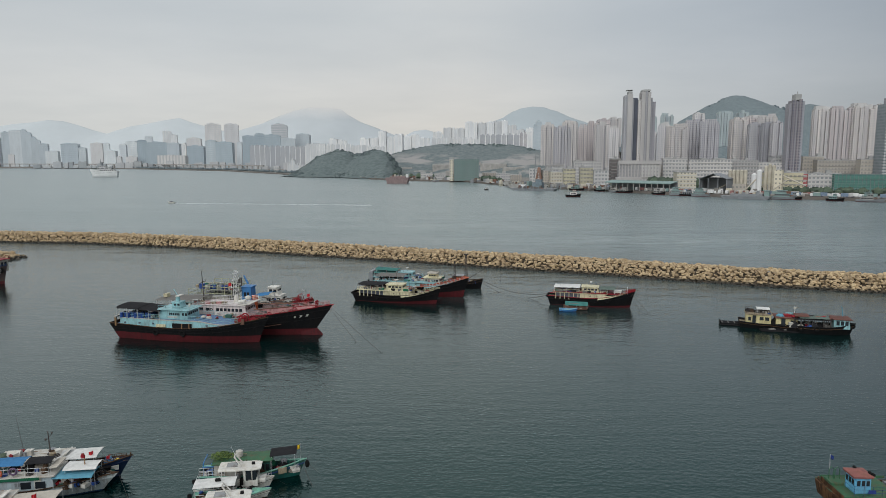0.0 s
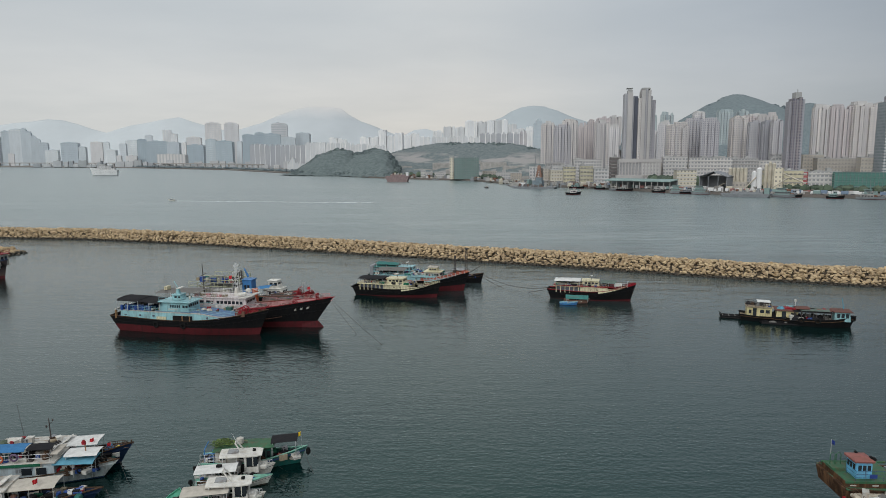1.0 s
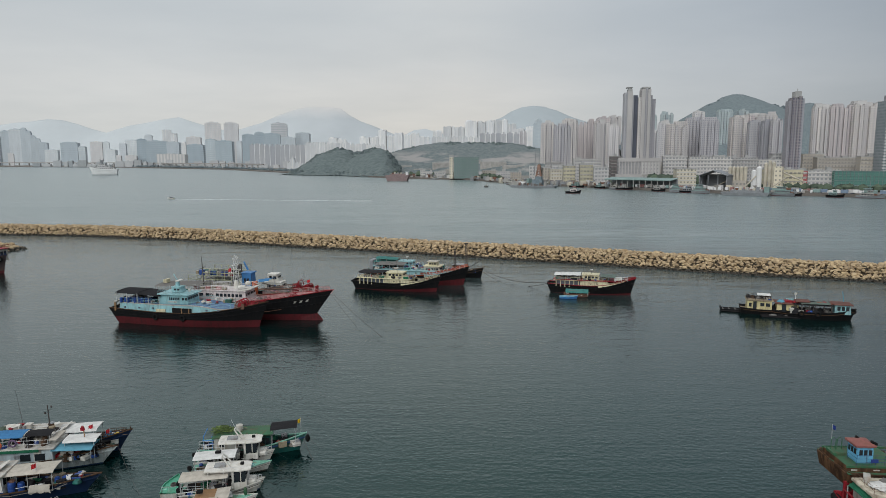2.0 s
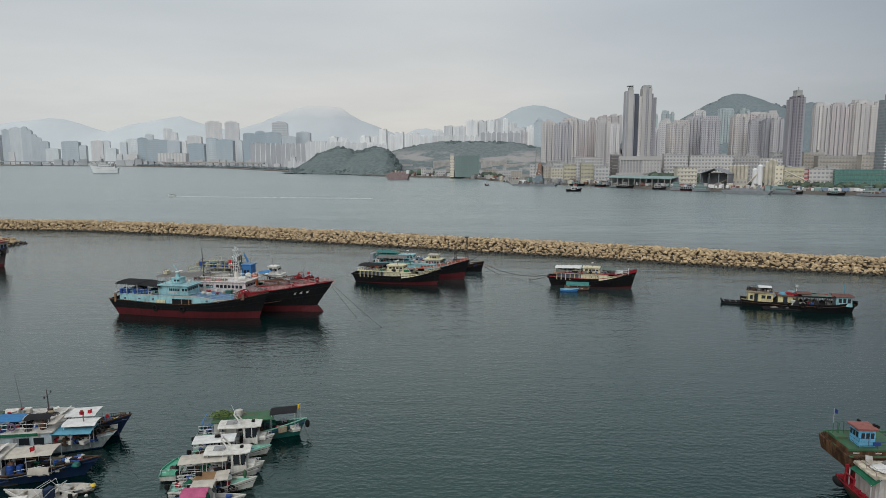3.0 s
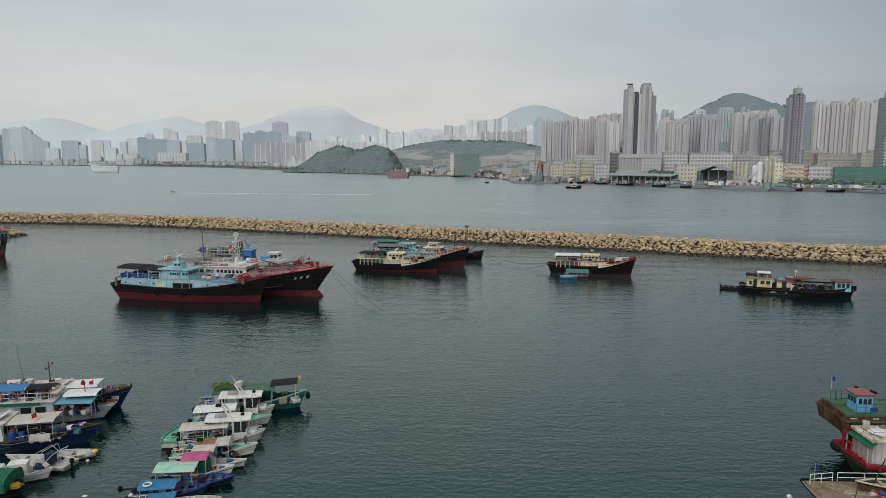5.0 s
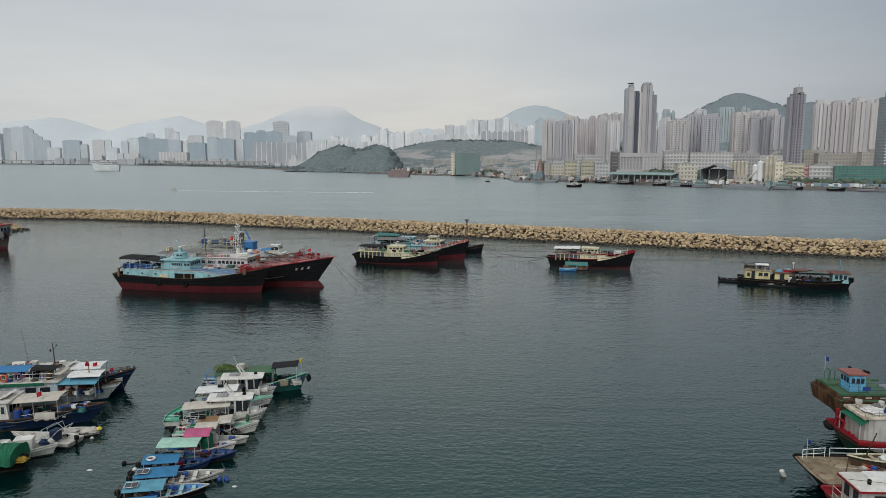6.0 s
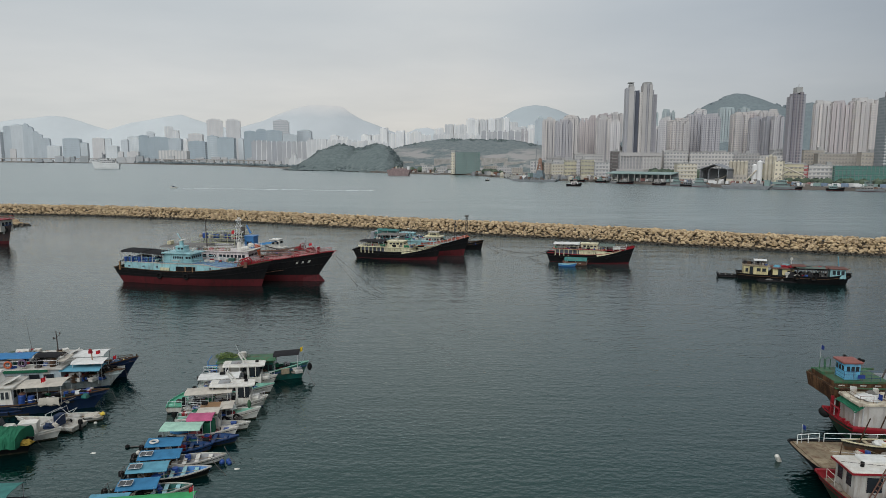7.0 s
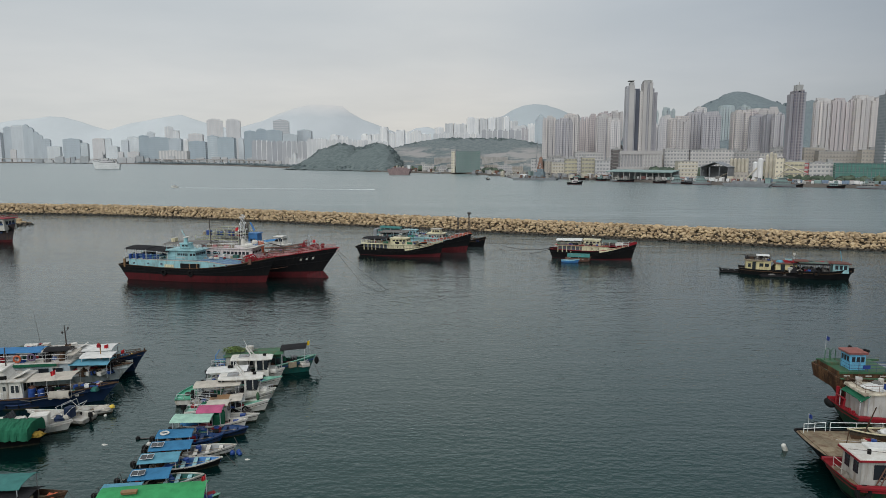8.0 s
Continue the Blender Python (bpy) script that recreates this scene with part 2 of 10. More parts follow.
# far and hazy styles have haze painted in: paler walls, glass nearly as light
F_EST = {
    "pink": facade("estate_pink", (0.49, 0.452, 0.448), (0.27, 0.26, 0.275), 2.6, 2.8, 0.5, 0.55),
    "cream": facade("estate_cream", (0.525, 0.505, 0.49), (0.28, 0.275, 0.285), 2.4, 2.8, 0.5, 0.5),
    "white": facade("estate_white", (0.56, 0.555, 0.56), (0.31, 0.315, 0.335), 2.5, 2.8, 0.5, 0.5),
    "grey": facade("estate_grey", (0.42, 0.415, 0.43), (0.235, 0.24, 0.265), 2.4, 2.8, 0.5, 0.55),
    "green": facade("estate_green", (0.37, 0.43, 0.44), (0.26, 0.30, 0.32), 2.5, 2.8, 0.5, 0.55),
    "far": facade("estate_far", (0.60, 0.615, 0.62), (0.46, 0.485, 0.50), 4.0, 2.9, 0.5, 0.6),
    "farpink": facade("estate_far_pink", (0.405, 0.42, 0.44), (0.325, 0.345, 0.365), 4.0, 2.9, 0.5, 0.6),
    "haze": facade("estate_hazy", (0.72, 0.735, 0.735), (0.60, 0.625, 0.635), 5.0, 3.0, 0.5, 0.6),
    "dark": facade("tower_dark", (0.30, 0.295, 0.315), (0.20, 0.20, 0.225), 2.2, 2.9, 0.55, 0.6),
    "teal": facade("tower_teal", (0.30, 0.33, 0.34), (0.08, 0.12, 0.14), 2.4, 2.9, 0.6, 0.55),
    "mauve": facade("tower_mauve", (0.25, 0.232, 0.245), (0.085, 0.085, 0.115), 2.6, 2.9, 0.55, 0.6),
    "slate": facade("tower_slate", (0.35, 0.355, 0.375), (0.21, 0.215, 0.24), 2.2, 2.9, 0.5, 0.5),
}
# offices stand far off: haze is painted into walls and glass
F_OFF = {
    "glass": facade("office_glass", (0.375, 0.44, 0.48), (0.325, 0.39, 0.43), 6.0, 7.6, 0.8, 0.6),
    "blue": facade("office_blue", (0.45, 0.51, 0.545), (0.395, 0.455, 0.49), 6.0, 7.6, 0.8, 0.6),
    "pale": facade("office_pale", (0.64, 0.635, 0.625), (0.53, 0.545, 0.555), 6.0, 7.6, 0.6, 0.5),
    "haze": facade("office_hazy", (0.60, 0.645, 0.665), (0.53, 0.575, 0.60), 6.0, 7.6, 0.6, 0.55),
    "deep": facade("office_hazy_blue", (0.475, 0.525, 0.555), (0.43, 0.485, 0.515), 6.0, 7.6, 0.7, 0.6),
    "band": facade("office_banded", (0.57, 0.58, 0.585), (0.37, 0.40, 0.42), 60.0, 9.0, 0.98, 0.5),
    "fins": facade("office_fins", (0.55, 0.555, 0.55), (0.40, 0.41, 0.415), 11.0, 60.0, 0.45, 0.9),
}
F_LOW = {
    "white": facade("block_white", (0.48, 0.475, 0.465), (0.22, 0.23, 0.24), 3.2, 3.6, 0.62, 0.45),
    "beige": facade("block_beige", (0.42, 0.39, 0.34), (0.22, 0.215, 0.21), 3.0, 3.4, 0.5, 0.5),
    "yellow": facade("block_yellow", (0.46, 0.43, 0.31), (0.22, 0.21, 0.18), 3.4, 4.0, 0.6, 0.42),
    "cream": facade("block_cream", (0.58, 0.54, 0.43), (0.2, 0.19, 0.17), 3.0, 3.6, 0.45, 0.4),
    "red": facade("block_red", (0.42, 0.13, 0.13), (0.50, 0.47, 0.45), 5.5, 4.0, 0.5, 0.5),
    "grey": facade("block_grey", (0.36, 0.36, 0.36), (0.19, 0.195, 0.20), 3.0, 3.6, 0.6, 0.5),
    "brown": facade("block_brown", (0.16, 0.145, 0.14), (0.10, 0.10, 0.10), 3.0, 3.4, 0.5, 0.5),
    "net": facade("green_netting", (0.085, 0.205, 0.175), (0.05, 0.135, 0.12), 60.0, 2.0, 0.99, 0.25),
    # misty styles: shore haze painted into wall and glass
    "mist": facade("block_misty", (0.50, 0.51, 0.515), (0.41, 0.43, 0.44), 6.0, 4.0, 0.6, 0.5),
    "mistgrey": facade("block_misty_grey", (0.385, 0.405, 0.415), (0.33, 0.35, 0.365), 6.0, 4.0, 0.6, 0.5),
    "greenglass": facade("green_scaffold", (0.20, 0.27, 0.25), (0.12, 0.19, 0.18), 2.2, 3.0, 0.6, 0.6),
}
ROOFING = paint("roof_concrete", (0.36, 0.36, 0.35), 0.85, 0.2, 0.05, 0.6, 0)
CONCRETE = paint("concrete", (0.34, 0.33, 0.31), 0.9, 0.25, 0.15, 1.5, 0.01)
QUAY = paint("quay_stone", (0.16, 0.14, 0.125), 0.9, 0.3, 0.08, 1.0, 0.01)
LAND = paint("made_ground", (0.22, 0.21, 0.19), 0.95, 0.3, 0.02, 0.3, 0)
ROOFPALE = paint("roof_pale", (0.50, 0.49, 0.48), 0.7, 0.15, 0.1, 1.0, 0)
ROOFWHITE = paint("roof_white", (0.66, 0.66, 0.65), 0.6, 0.12, 0.1, 1.0, 0)
SHEDGREEN = paint("shed_roof_green", (0.21, 0.29, 0.275), 0.6, 0.15, 0.1, 1.0, 0)
SILO = paint("silo_cream", (0.46, 0.42, 0.34), 0.6, 0.2, 0.2, 2.0, 0)
STEELGREY = paint("steel_grey", (0.22, 0.23, 0.24), 0.5, 0.2, 0.5, 5.0, 0)
RUST = paint("rusty_steel", (0.16, 0.085, 0.06), 0.8, 0.35, 0.5, 5.0, 0.01)
ORANGE = paint("crane_orange", (0.26, 0.155, 0.115), 0.6, 0.25, 0.4, 4.0, 0)
TREES = wood_hill("shore_trees", (0.05, 0.07, 0.05), (0.09, 0.12, 0.085))

# ---- mesh helpers ----
class Shape:
    """Vertices and faces of one part, gathered before they become a mesh."""

    def __init__(self):
        self.v, self.f = [], []

    def add(self, verts, faces, m=None):
        k = len(self.v)
        self.v += [tuple(m @ Vector(p)) for p in verts] if m else [tuple(p) for p in verts]
        self.f += [tuple(i + k for i in q) for q in faces]
        return self

    def box(self, x0, x1, y0, y1, z0, z1, m=None, ch=0.0):
        """A box; ch cuts its upright and upper edges."""
        c = min(ch, abs(x1 - x0) * 0.45, abs(y1 - y0) * 0.45, abs(z1 - z0) * 0.45)
        if c <= 0:
            vs = [(x, y, z) for z in (z0, z1) for x, y in ((x0, y0), (x1, y0), (x1, y1), (x0, y1))]
            return self.add(vs, [(3, 2, 1, 0), (4, 5, 6, 7), (0, 1, 5, 4), (1, 2, 6, 5), (2, 3, 7, 6), (3, 0, 4, 7)], m)
        ring = [(x0 + c, y0), (x1 - c, y0), (x1, y0 + c), (x1, y1 - c), (x1 - c, y1), (x0 + c, y1), (x0, y1 - c), (x0, y0 + c)]
        inn = [(x0 + c, y0 + c), (x1 - c, y0 + c), (x1 - c, y0 + c), (x1 - c, y1 - c), (x1 - c, y1 - c), (x0 + c, y1 - c), (x0 + c, y1 - c), (x0 + c, y0 + c)]
        vs = [(x, y, z0) for x, y in ring] + [(x, y, z1 - c) for x, y in ring] + [((x + p) / 2, (y + q) / 2, z1) for (x, y), (p, q) in zip(ring, inn)]
        fs = [tuple(range(7, -1, -1)), tuple(range(16, 24))]
        for r in (0, 8):
            fs += [(r + i, r + (i + 1) % 8, r + 8 + (i + 1) % 8, r + 8 + i) for i in range(8)]
        return self.add(vs, fs, m)

    def tube(self, pts, r=0.03, n=5, r1=None):
        """A round bar along points, tapering from r to r1."""
        pts = [Vector(p) for p in pts]
        r1 = r if r1 is None else r1
        k, vs = len(pts), []
        for i, p in enumerate(pts):
            d = (pts[min(i + 1, k - 1)] - pts[max(i - 1, 0)]).normalized()
            a = d.cross(Vector((0, 0, 1)) if abs(d.z) < 0.9 else Vector((1, 0, 0))).normalized()
            b, rr = d.cross(a), r + (r1 - r) * i / max(1, k - 1)
            vs += [p + (a * math.cos(t) + b * math.sin(t)) * rr for t in (2 * math.pi * j / n for j in range(n))]
        fs = [tuple(range(n - 1, -1, -1)), tuple(range((k - 1) * n, k * n))]
        for i in range(k - 1):
            fs += [(i * n + j, i * n + (j + 1) % n, (i + 1) * n + (j + 1) % n, (i + 1) * n + j) for j in range(n)]
        return self.add(vs, fs)

    def ring(self, c, r, t, axis="y", n=14, k=6):
        """A torus: tyre, life ring, coil."""
        vs, fs = [], []
        for i in range(n):
            a = 2 * math.pi * i / n
            for j in range(k):
                b = 2 * math.pi * j / k
                p, q = (r + t * math.cos(b)) * math.cos(a), (r + t * math.cos(b)) * math.sin(a)
                w = t * math.sin(b)
                vs.append({"y": (p, w, q), "z": (p, q, w), "x": (w, p, q)}[axis])
        for i in range(n):
            for j in range(k):
                fs.append((i * k + j, (i + 1) % n * k + j, (i + 1) % n * k + (j + 1) % k, i * k + (j + 1) % k))
        return self.add(vs, fs, Matrix.Translation(c))

    def blob(self, c, rx, ry, rz, n=8, k=5, rough=0.0, rng=None):
        """A rounded lump, uneven where rough is given."""
        vs, fs = [], []
        for i in range(k + 1):
            a = math.pi * i / k
            for j in range(n):
                b = 2 * math.pi * j / n
                s = 1 + (rng.uniform(-rough, rough) if rng else 0)
                vs.append((c[0] + rx * s * math.sin(a) * math.cos(b), c[1] + ry * s * math.sin(a) * math.sin(b), c[2] + rz * s * math.cos(a)))
        for i in range(k):
            for j in range(n):
                fs.append((i * n + j, (i + 1) * n + j, (i + 1) * n + (j + 1) % n, i * n + (j + 1) % n))
        return self.add(vs, fs)

    def cyl(self, c, r, z0, z1, n=14, r1=None):
        r1 = r if r1 is None else r1
        vs = [(c[0] + rr * math.cos(2 * math.pi * j / n), c[1] + rr * math.sin(2 * math.pi * j / n), z) for rr, z in ((r, z0), (r1, z1)) for j in range(n)]
        return self.add(vs, [tuple(range(n - 1, -1, -1)), tuple(range(n, 2 * n))] + [(j, (j + 1) % n, n + (j + 1) % n, n + j) for j in range(n)])

    def grid(self, rows, closed=False, flip=False):
        """Faces over rows of points of equal length."""
        n, vs, fs = len(rows[0]), [p for r in rows for p in r], []
        for i in range(len(rows) - 1):
            for j in range(n if closed else n - 1):
                q = (i * n + j, i * n + (j + 1) % n, (i + 1) * n + (j + 1) % n, (i + 1) * n + j)
                fs.append(q[::-1] if flip else q)
        return self.add(vs, fs)

    def sheet(self, rows, t):
        """A surface over rows of points with thickness t below it."""
        self.grid(rows, flip=True)
        low = [[(p[0], p[1], p[2] - t) for p in r] for r in rows]
        self.grid(low)
        for a, b in ((rows[0], low[0]), (low[-1], rows[-1])):
            self.grid([a, b], flip=True)
        for j in (0, -1):
            e = [[r[j] for r in rows], [r[j] for r in low]]
            self.grid(e, flip=j == -1)
        return self


def mesh_of(name, shape, material, smooth=False, uv=False):
    me = bpy.data.meshes.new(name)
    me.from_pydata(shape.v, [], shape.f)
    me.materials.append(material)
    me.validate()
    if smooth:
        me.polygons.foreach_set("use_smooth", [True] * len(me.polygons))
        me.set_sharp_from_angle(angle=radians(40))
    if uv:
        layer = me.uv_layers.new(name="UVMap")
        for p in me.polygons:
            n = p.normal
            tx, ty = -n.y, n.x
            k = math.hypot(tx, ty)
            for li in p.loop_indices:
                c = me.vertices[me.loops[li].vertex_index].co
                layer.data[li].uv = ((c.x * tx + c.y * ty) / k, c.z) if k > 0.5 else (0.0, 0.0)
    me.update()
    return me


def part(name, shape, material, parent, label="", smooth=False, uv=False):
    """One mesh object under a thing or under a part."""
    ob = new(name, mesh_of(name, shape, material, smooth, uv))
    ob.parent = parent
    return tagged(ob, label)


def thing(name, x, y, z, turn, label, category, group="", kind=""):
    """The base of a thing with parts."""
    ob = new(name)
    ob.empty_display_size = 0.2
    ob.matrix_basis = pose(x, y, z, 0, 0, turn)
    return tagged(ob, label, category, group, kind)


def solid(name, shape, material, label, category, group="", kind="", smooth=False, uv=False, at=None):
    """A thing that is one mesh."""
    ob = new(name, mesh_of(name, shape, material, smooth, uv))
    if at:
        ob.matrix_basis = at
    return tagged(ob, label, category, group, kind)


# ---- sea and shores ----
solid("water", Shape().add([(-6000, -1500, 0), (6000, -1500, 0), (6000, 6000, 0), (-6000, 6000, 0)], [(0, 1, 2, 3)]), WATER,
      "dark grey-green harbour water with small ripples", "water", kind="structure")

SHORE = [(-4600, 2800), (-2400, 2560), (-1657, 2383), (-1163, 2230), (-609, 1743), (-289, 1257), (-100, 984), (15, 902), (74, 734), (147, 646), (183, 587),
         (226, 547), (276, 514), (311, 491), (420, 430), (1200, 300)]


def shore_y(x):
    for (x0, y0), (x1, y1) in zip(SHORE, SHORE[1:]):
        if x0 <= x <= x1:
            return y0 + (y1 - y0) * (x - x0) / (x1 - x0)
    return SHORE[-1][1]


land = Shape()
land.grid([[(x, y, 1.9) for x, y in SHORE], [(x * 1.0, 4950, 1.9) for x, y in SHORE]], flip=True)
solid("ground", land, LAND, "grey made ground behind the far waterfront", "ground", kind="structure")
sea_wall = Shape()
prof = [(0, -1.0), (0, 2.3), (1.6, 2.3), (1.6, 1.6)]
sea_wall.grid([[(x, y + o, z) for x, y in SHORE] for o, z in prof], flip=True)
solid("sea_wall", sea_wall, QUAY, "dark stained stone quay wall along the far shore", "sea wall", kind="structure")


def ridge(name, crest, depth, material, label, kind="structure", bump=4.0, step=14.0, seed=0, foot=0.0, back=0.7, category="hill"):
    """A hill from its skyline: (x, y, z) of the crest from west to east; the ground falls to the front over depth metres."""
    rng = random.Random(seed)
    pts = []
    for (a, b) in zip(crest, crest[1:]):
        k = max(1, int((Vector(b) - Vector(a)).length / step))
        pts += [Vector(a).lerp(Vector(b), i / k) for i in range(k)]
    pts.append(Vector(crest[-1]))
    prof = [(-1.0, 0.0), (-0.86, 0.22), (-0.7, 0.42), (-0.55, 0.58), (-0.4, 0.73), (-0.27, 0.85), (-0.15, 0.94), (-0.06, 0.99), (0.0, 1.0), (0.1, 0.97), (0.4, 0.7), (back, 0.0)]
    rows = []
    for p in pts:
        line = []
        for o, h in prof:
            q = Vector((p.x, p.y + o * depth, foot + (p.z - foot) * h))
            nz = noise.fractal(Vector((q.x, q.y, 3.1 * seed)) / (step * 3.0), 0.8, 2.1, 4)
            q.z += nz * bump * (0.35 + 0.65 * h) * (1.0 if h > 0 else 0) + rng.uniform(-0.12, 0.12) * bump
            q.y += nz * bump * 1.5
            line.append(tuple(q))
        rows.append(line)
    return solid(name, Shape().grid(rows), material, label, category, kind=kind, smooth=True)


# ---- the far city ----
CITY_RNG = random.Random(21)


def facing(x, y, spread=14):
    """A turn that faces the harbour, give or take."""
    return math.degrees(math.atan2(-x, y)) * 0.5 + CITY_RNG.uniform(-spread, spread)


def estate(x, y, w, h, style):
    """A housing tower: bays and wings that step in and out, roof parapets and plant rooms."""
    hazy = style in ("haze", "far", "farpink")
    t = thing("apartment_tower", x, y + 12, 1.88, facing(x, y), {
        "pink": "tall pinkish concrete apartment tower with ribbed bays", "cream": "tall cream concrete apartment tower with ribbed bays",
        "white": "tall white concrete apartment tower with ribbed bays", "grey": "tall grey concrete apartment tower with ribbed bays",
        "green": "tall pale green apartment tower behind others", "slate": "tall grey apartment tower with dark window columns"}.get(style, "pale apartment tower in the haze"),
        "apartment tower", "towers across the harbour")
    m, d = F_EST[style], min(26, w * 0.85)
    n = max(3, int(round(w / 5.5)))
    n += 1 - n % 2
    bw = w / n
    for i in range(n):
        x0 = -w / 2 + i * bw
        proud = (0.0, 2.2, 0.0, 3.2)[i % 4] if n > 3 else (2.0, 0.0, 2.0)[i % 3]
        proud *= 0.3 if hazy else 1.0
        top = h - (0, 1.5, 0, 3.0)[i % 4]
        part("bay", Shape().box(x0, x0 + bw * (1.0 if hazy else 0.74 if i % 2 else 0.95), -d / 2 - proud, d / 2 + proud, 0, top), m, t, uv=True)
    # core painted darker than near bays, as shade in the slots between them
    part("core", Shape().box(-w / 2 + 0.5, w / 2 - 0.5, -d * 0.44, d * 0.44, 0, h - 3.5), m if hazy else F_EST["slate" if style in ("white", "cream", "pink") else "dark"], t, uv=True)
    for s in (-1, 1):
        part("wing", Shape().box(s * w / 2 - 1.2, s * w / 2 + 1.2, -d * 0.32, d * 0.1, 0, h - 2), m, t, uv=True)
    cap = ROOFPALE if style in ("white", "cream", "pink") and CITY_RNG.random() < 0.6 else m
    for i in range(3 if not hazy else 1):
        cx = CITY_RNG.uniform(-0.3, 0.3) * w
        a = CITY_RNG.uniform(0.14, 0.22) * w
        part("roof_house", Shape().box(cx - a, cx + a, -d * 0.3 + i, d * 0.2, h - 3.2, h + CITY_RNG.uniform(1.0, 4.6)), cap, t, uv=True)
    for s in (-1, 1):
        part("parapet", Shape().box(s * w * 0.42 - 0.4, s * w * 0.42 + 0.4, -d / 2 - 0.2, d / 2, h - 3.2, h + 1.6), cap, t, uv=True)
    return t


def slab(x, y, w, h, style):
    """A long estate block with pale stair towers."""
    t = thing("apartment_block", x, y + 8, 1.88, facing(x, y, 4), "long pale apartment block with light stair towers in the haze", "apartment block", "slab blocks across the harbour")
    m, d, n = F_EST[style], 14, max(2, int(w / 12))
    pale = F_EST["haze"]
    for i in range(n):
        x0 = -w / 2 + i * w / n
        part("wall", Shape().box(x0, x0 + w / n, -d / 2, d / 2, 0, h - CITY_RNG.choice((0, 0, 1.5, 3))), m, t, uv=True)
        part("stair_tower", Shape().box(x0 + w / n - 1.1, x0 + w / n + 0.5, -d / 2 - 0.7, d / 2, 0, h + 1.2), pale, t, uv=True)
        part("roof_house", Shape().box(x0 + w / n * 0.3, x0 + w / n * 0.6, -d * 0.3, d * 0.3, h - 3, h + CITY_RNG.uniform(1.2, 3.0)), m, t, uv=True)
    return t


def office(x, y, w, h, style):
    """An office block: banded walls, a set-back top storey and a parapet."""
    t = thing("office_tower", x, y + 14, 1.88, facing(x, y, 8), {
        "glass": "dark glazed office block on the far shore", "blue": "blue-grey glazed office tower in the haze", "pale": "pale concrete office tower in the haze", "deep": "hazy blue office tower far off",
        "band": "white-banded office tower in the haze", "fins": "low white office block with upright fins"}.get(style, "hazy grey office tower far off"), "office tower", "offices across the harbour")
    m, d = F_OFF[style], max(14, min(32, w * 0.7))
    part("wall", Shape().box(-w / 2, w / 2, -d / 2, d / 2, 0, h * 0.965), m, t, uv=True)
    k = Shape().box(-w * 0.40, w * 0.36, -d * 0.4, d * 0.4, h * 0.965, h)
    k.box(-w * 0.2, w * 0.05, -d * 0.2, d * 0.2, h, h + max(2.0, h * 0.02))
    part("roof_house", k, m, t, uv=True)
    part("parapet", Shape().box(-w / 2 - 0.3, w / 2 + 0.3, -d / 2 - 0.3, -d / 2 + 0.5, h * 0.955, h * 0.965 + 1.2), m, t, uv=True)
    return t


def low_block(x, y, w, h, style):
    """A low waterfront building with floor bands, parapet and roof clutter."""
    t = thing("waterfront_building", x, y + 9, 1.88, facing(x, y, 3), {
        "white": "white concrete block with rows of dark windows", "beige": "beige concrete block with small windows", "yellow": "yellow factory block with strip windows",
        "cream": "stepped cream building by the quay", "red": "red and white panelled building", "grey": "grey concrete block with dark windows", "brown": "dark brown block in shade", "mist": "low pale building on the misty shore", "mistgrey": "low grey building on the misty shore",
        "net": "building wrapped in green scaffold netting", "greenglass": "building under green scaffold sheeting at the water"}[style], "building", "waterfront buildings")
    m, d = F_LOW[style], 18
    part("wall", Shape().box(-w / 2, w / 2, -d / 2, d / 2, 0, h), m, t, uv=True)
    if style in ("net", "greenglass"):
        for i in range(int(w / 3) + 1):
            part("scaffold_pole", Shape().tube([(-w / 2 + i * 3, -d / 2 - 0.3, 0), (-w / 2 + i * 3, -d / 2 - 0.3, h + 1.2)], 0.12, 4), STEELGREY, t)
        for j in range(1, int(h / 4) + 1):
            part("scaffold_ledger", Shape().tube([(-w / 2, -d / 2 - 0.3, j * 4), (w / 2, -d / 2 - 0.3, j * 4)], 0.12, 4), STEELGREY, t)
        return t
    for j in range(1, max(2, int(h / 3.6)) + 1):
        z = min(j * 3.6, h)
        part("floor_band", Shape().box(-w / 2 - 0.25, w / 2 + 0.25, -d / 2 - 0.4, -d / 2, z - 0.5, z), m if "mist" in style else ROOFPALE if style in ("white", "cream", "red") else CONCRETE, t, uv=True)
    part("roof", Shape().box(-w / 2 - 0.2, w / 2 + 0.2, -d / 2 - 0.2, d / 2 + 0.2, h, h + 0.7), m if "mist" in style else ROOFING, t, uv=True)
    for i in range(max(1, int(w / 12))):
        cx = CITY_RNG.uniform(-0.42, 0.42) * w
        a = CITY_RNG.uniform(1.2, 3.2)
        part("roof_house", Shape().box(cx - a, cx + a, -3, 3, h + 0.7, h + CITY_RNG.uniform(1.6, 3.6)), m if "mist" in style else ROOFING, t, uv=True)
    return t


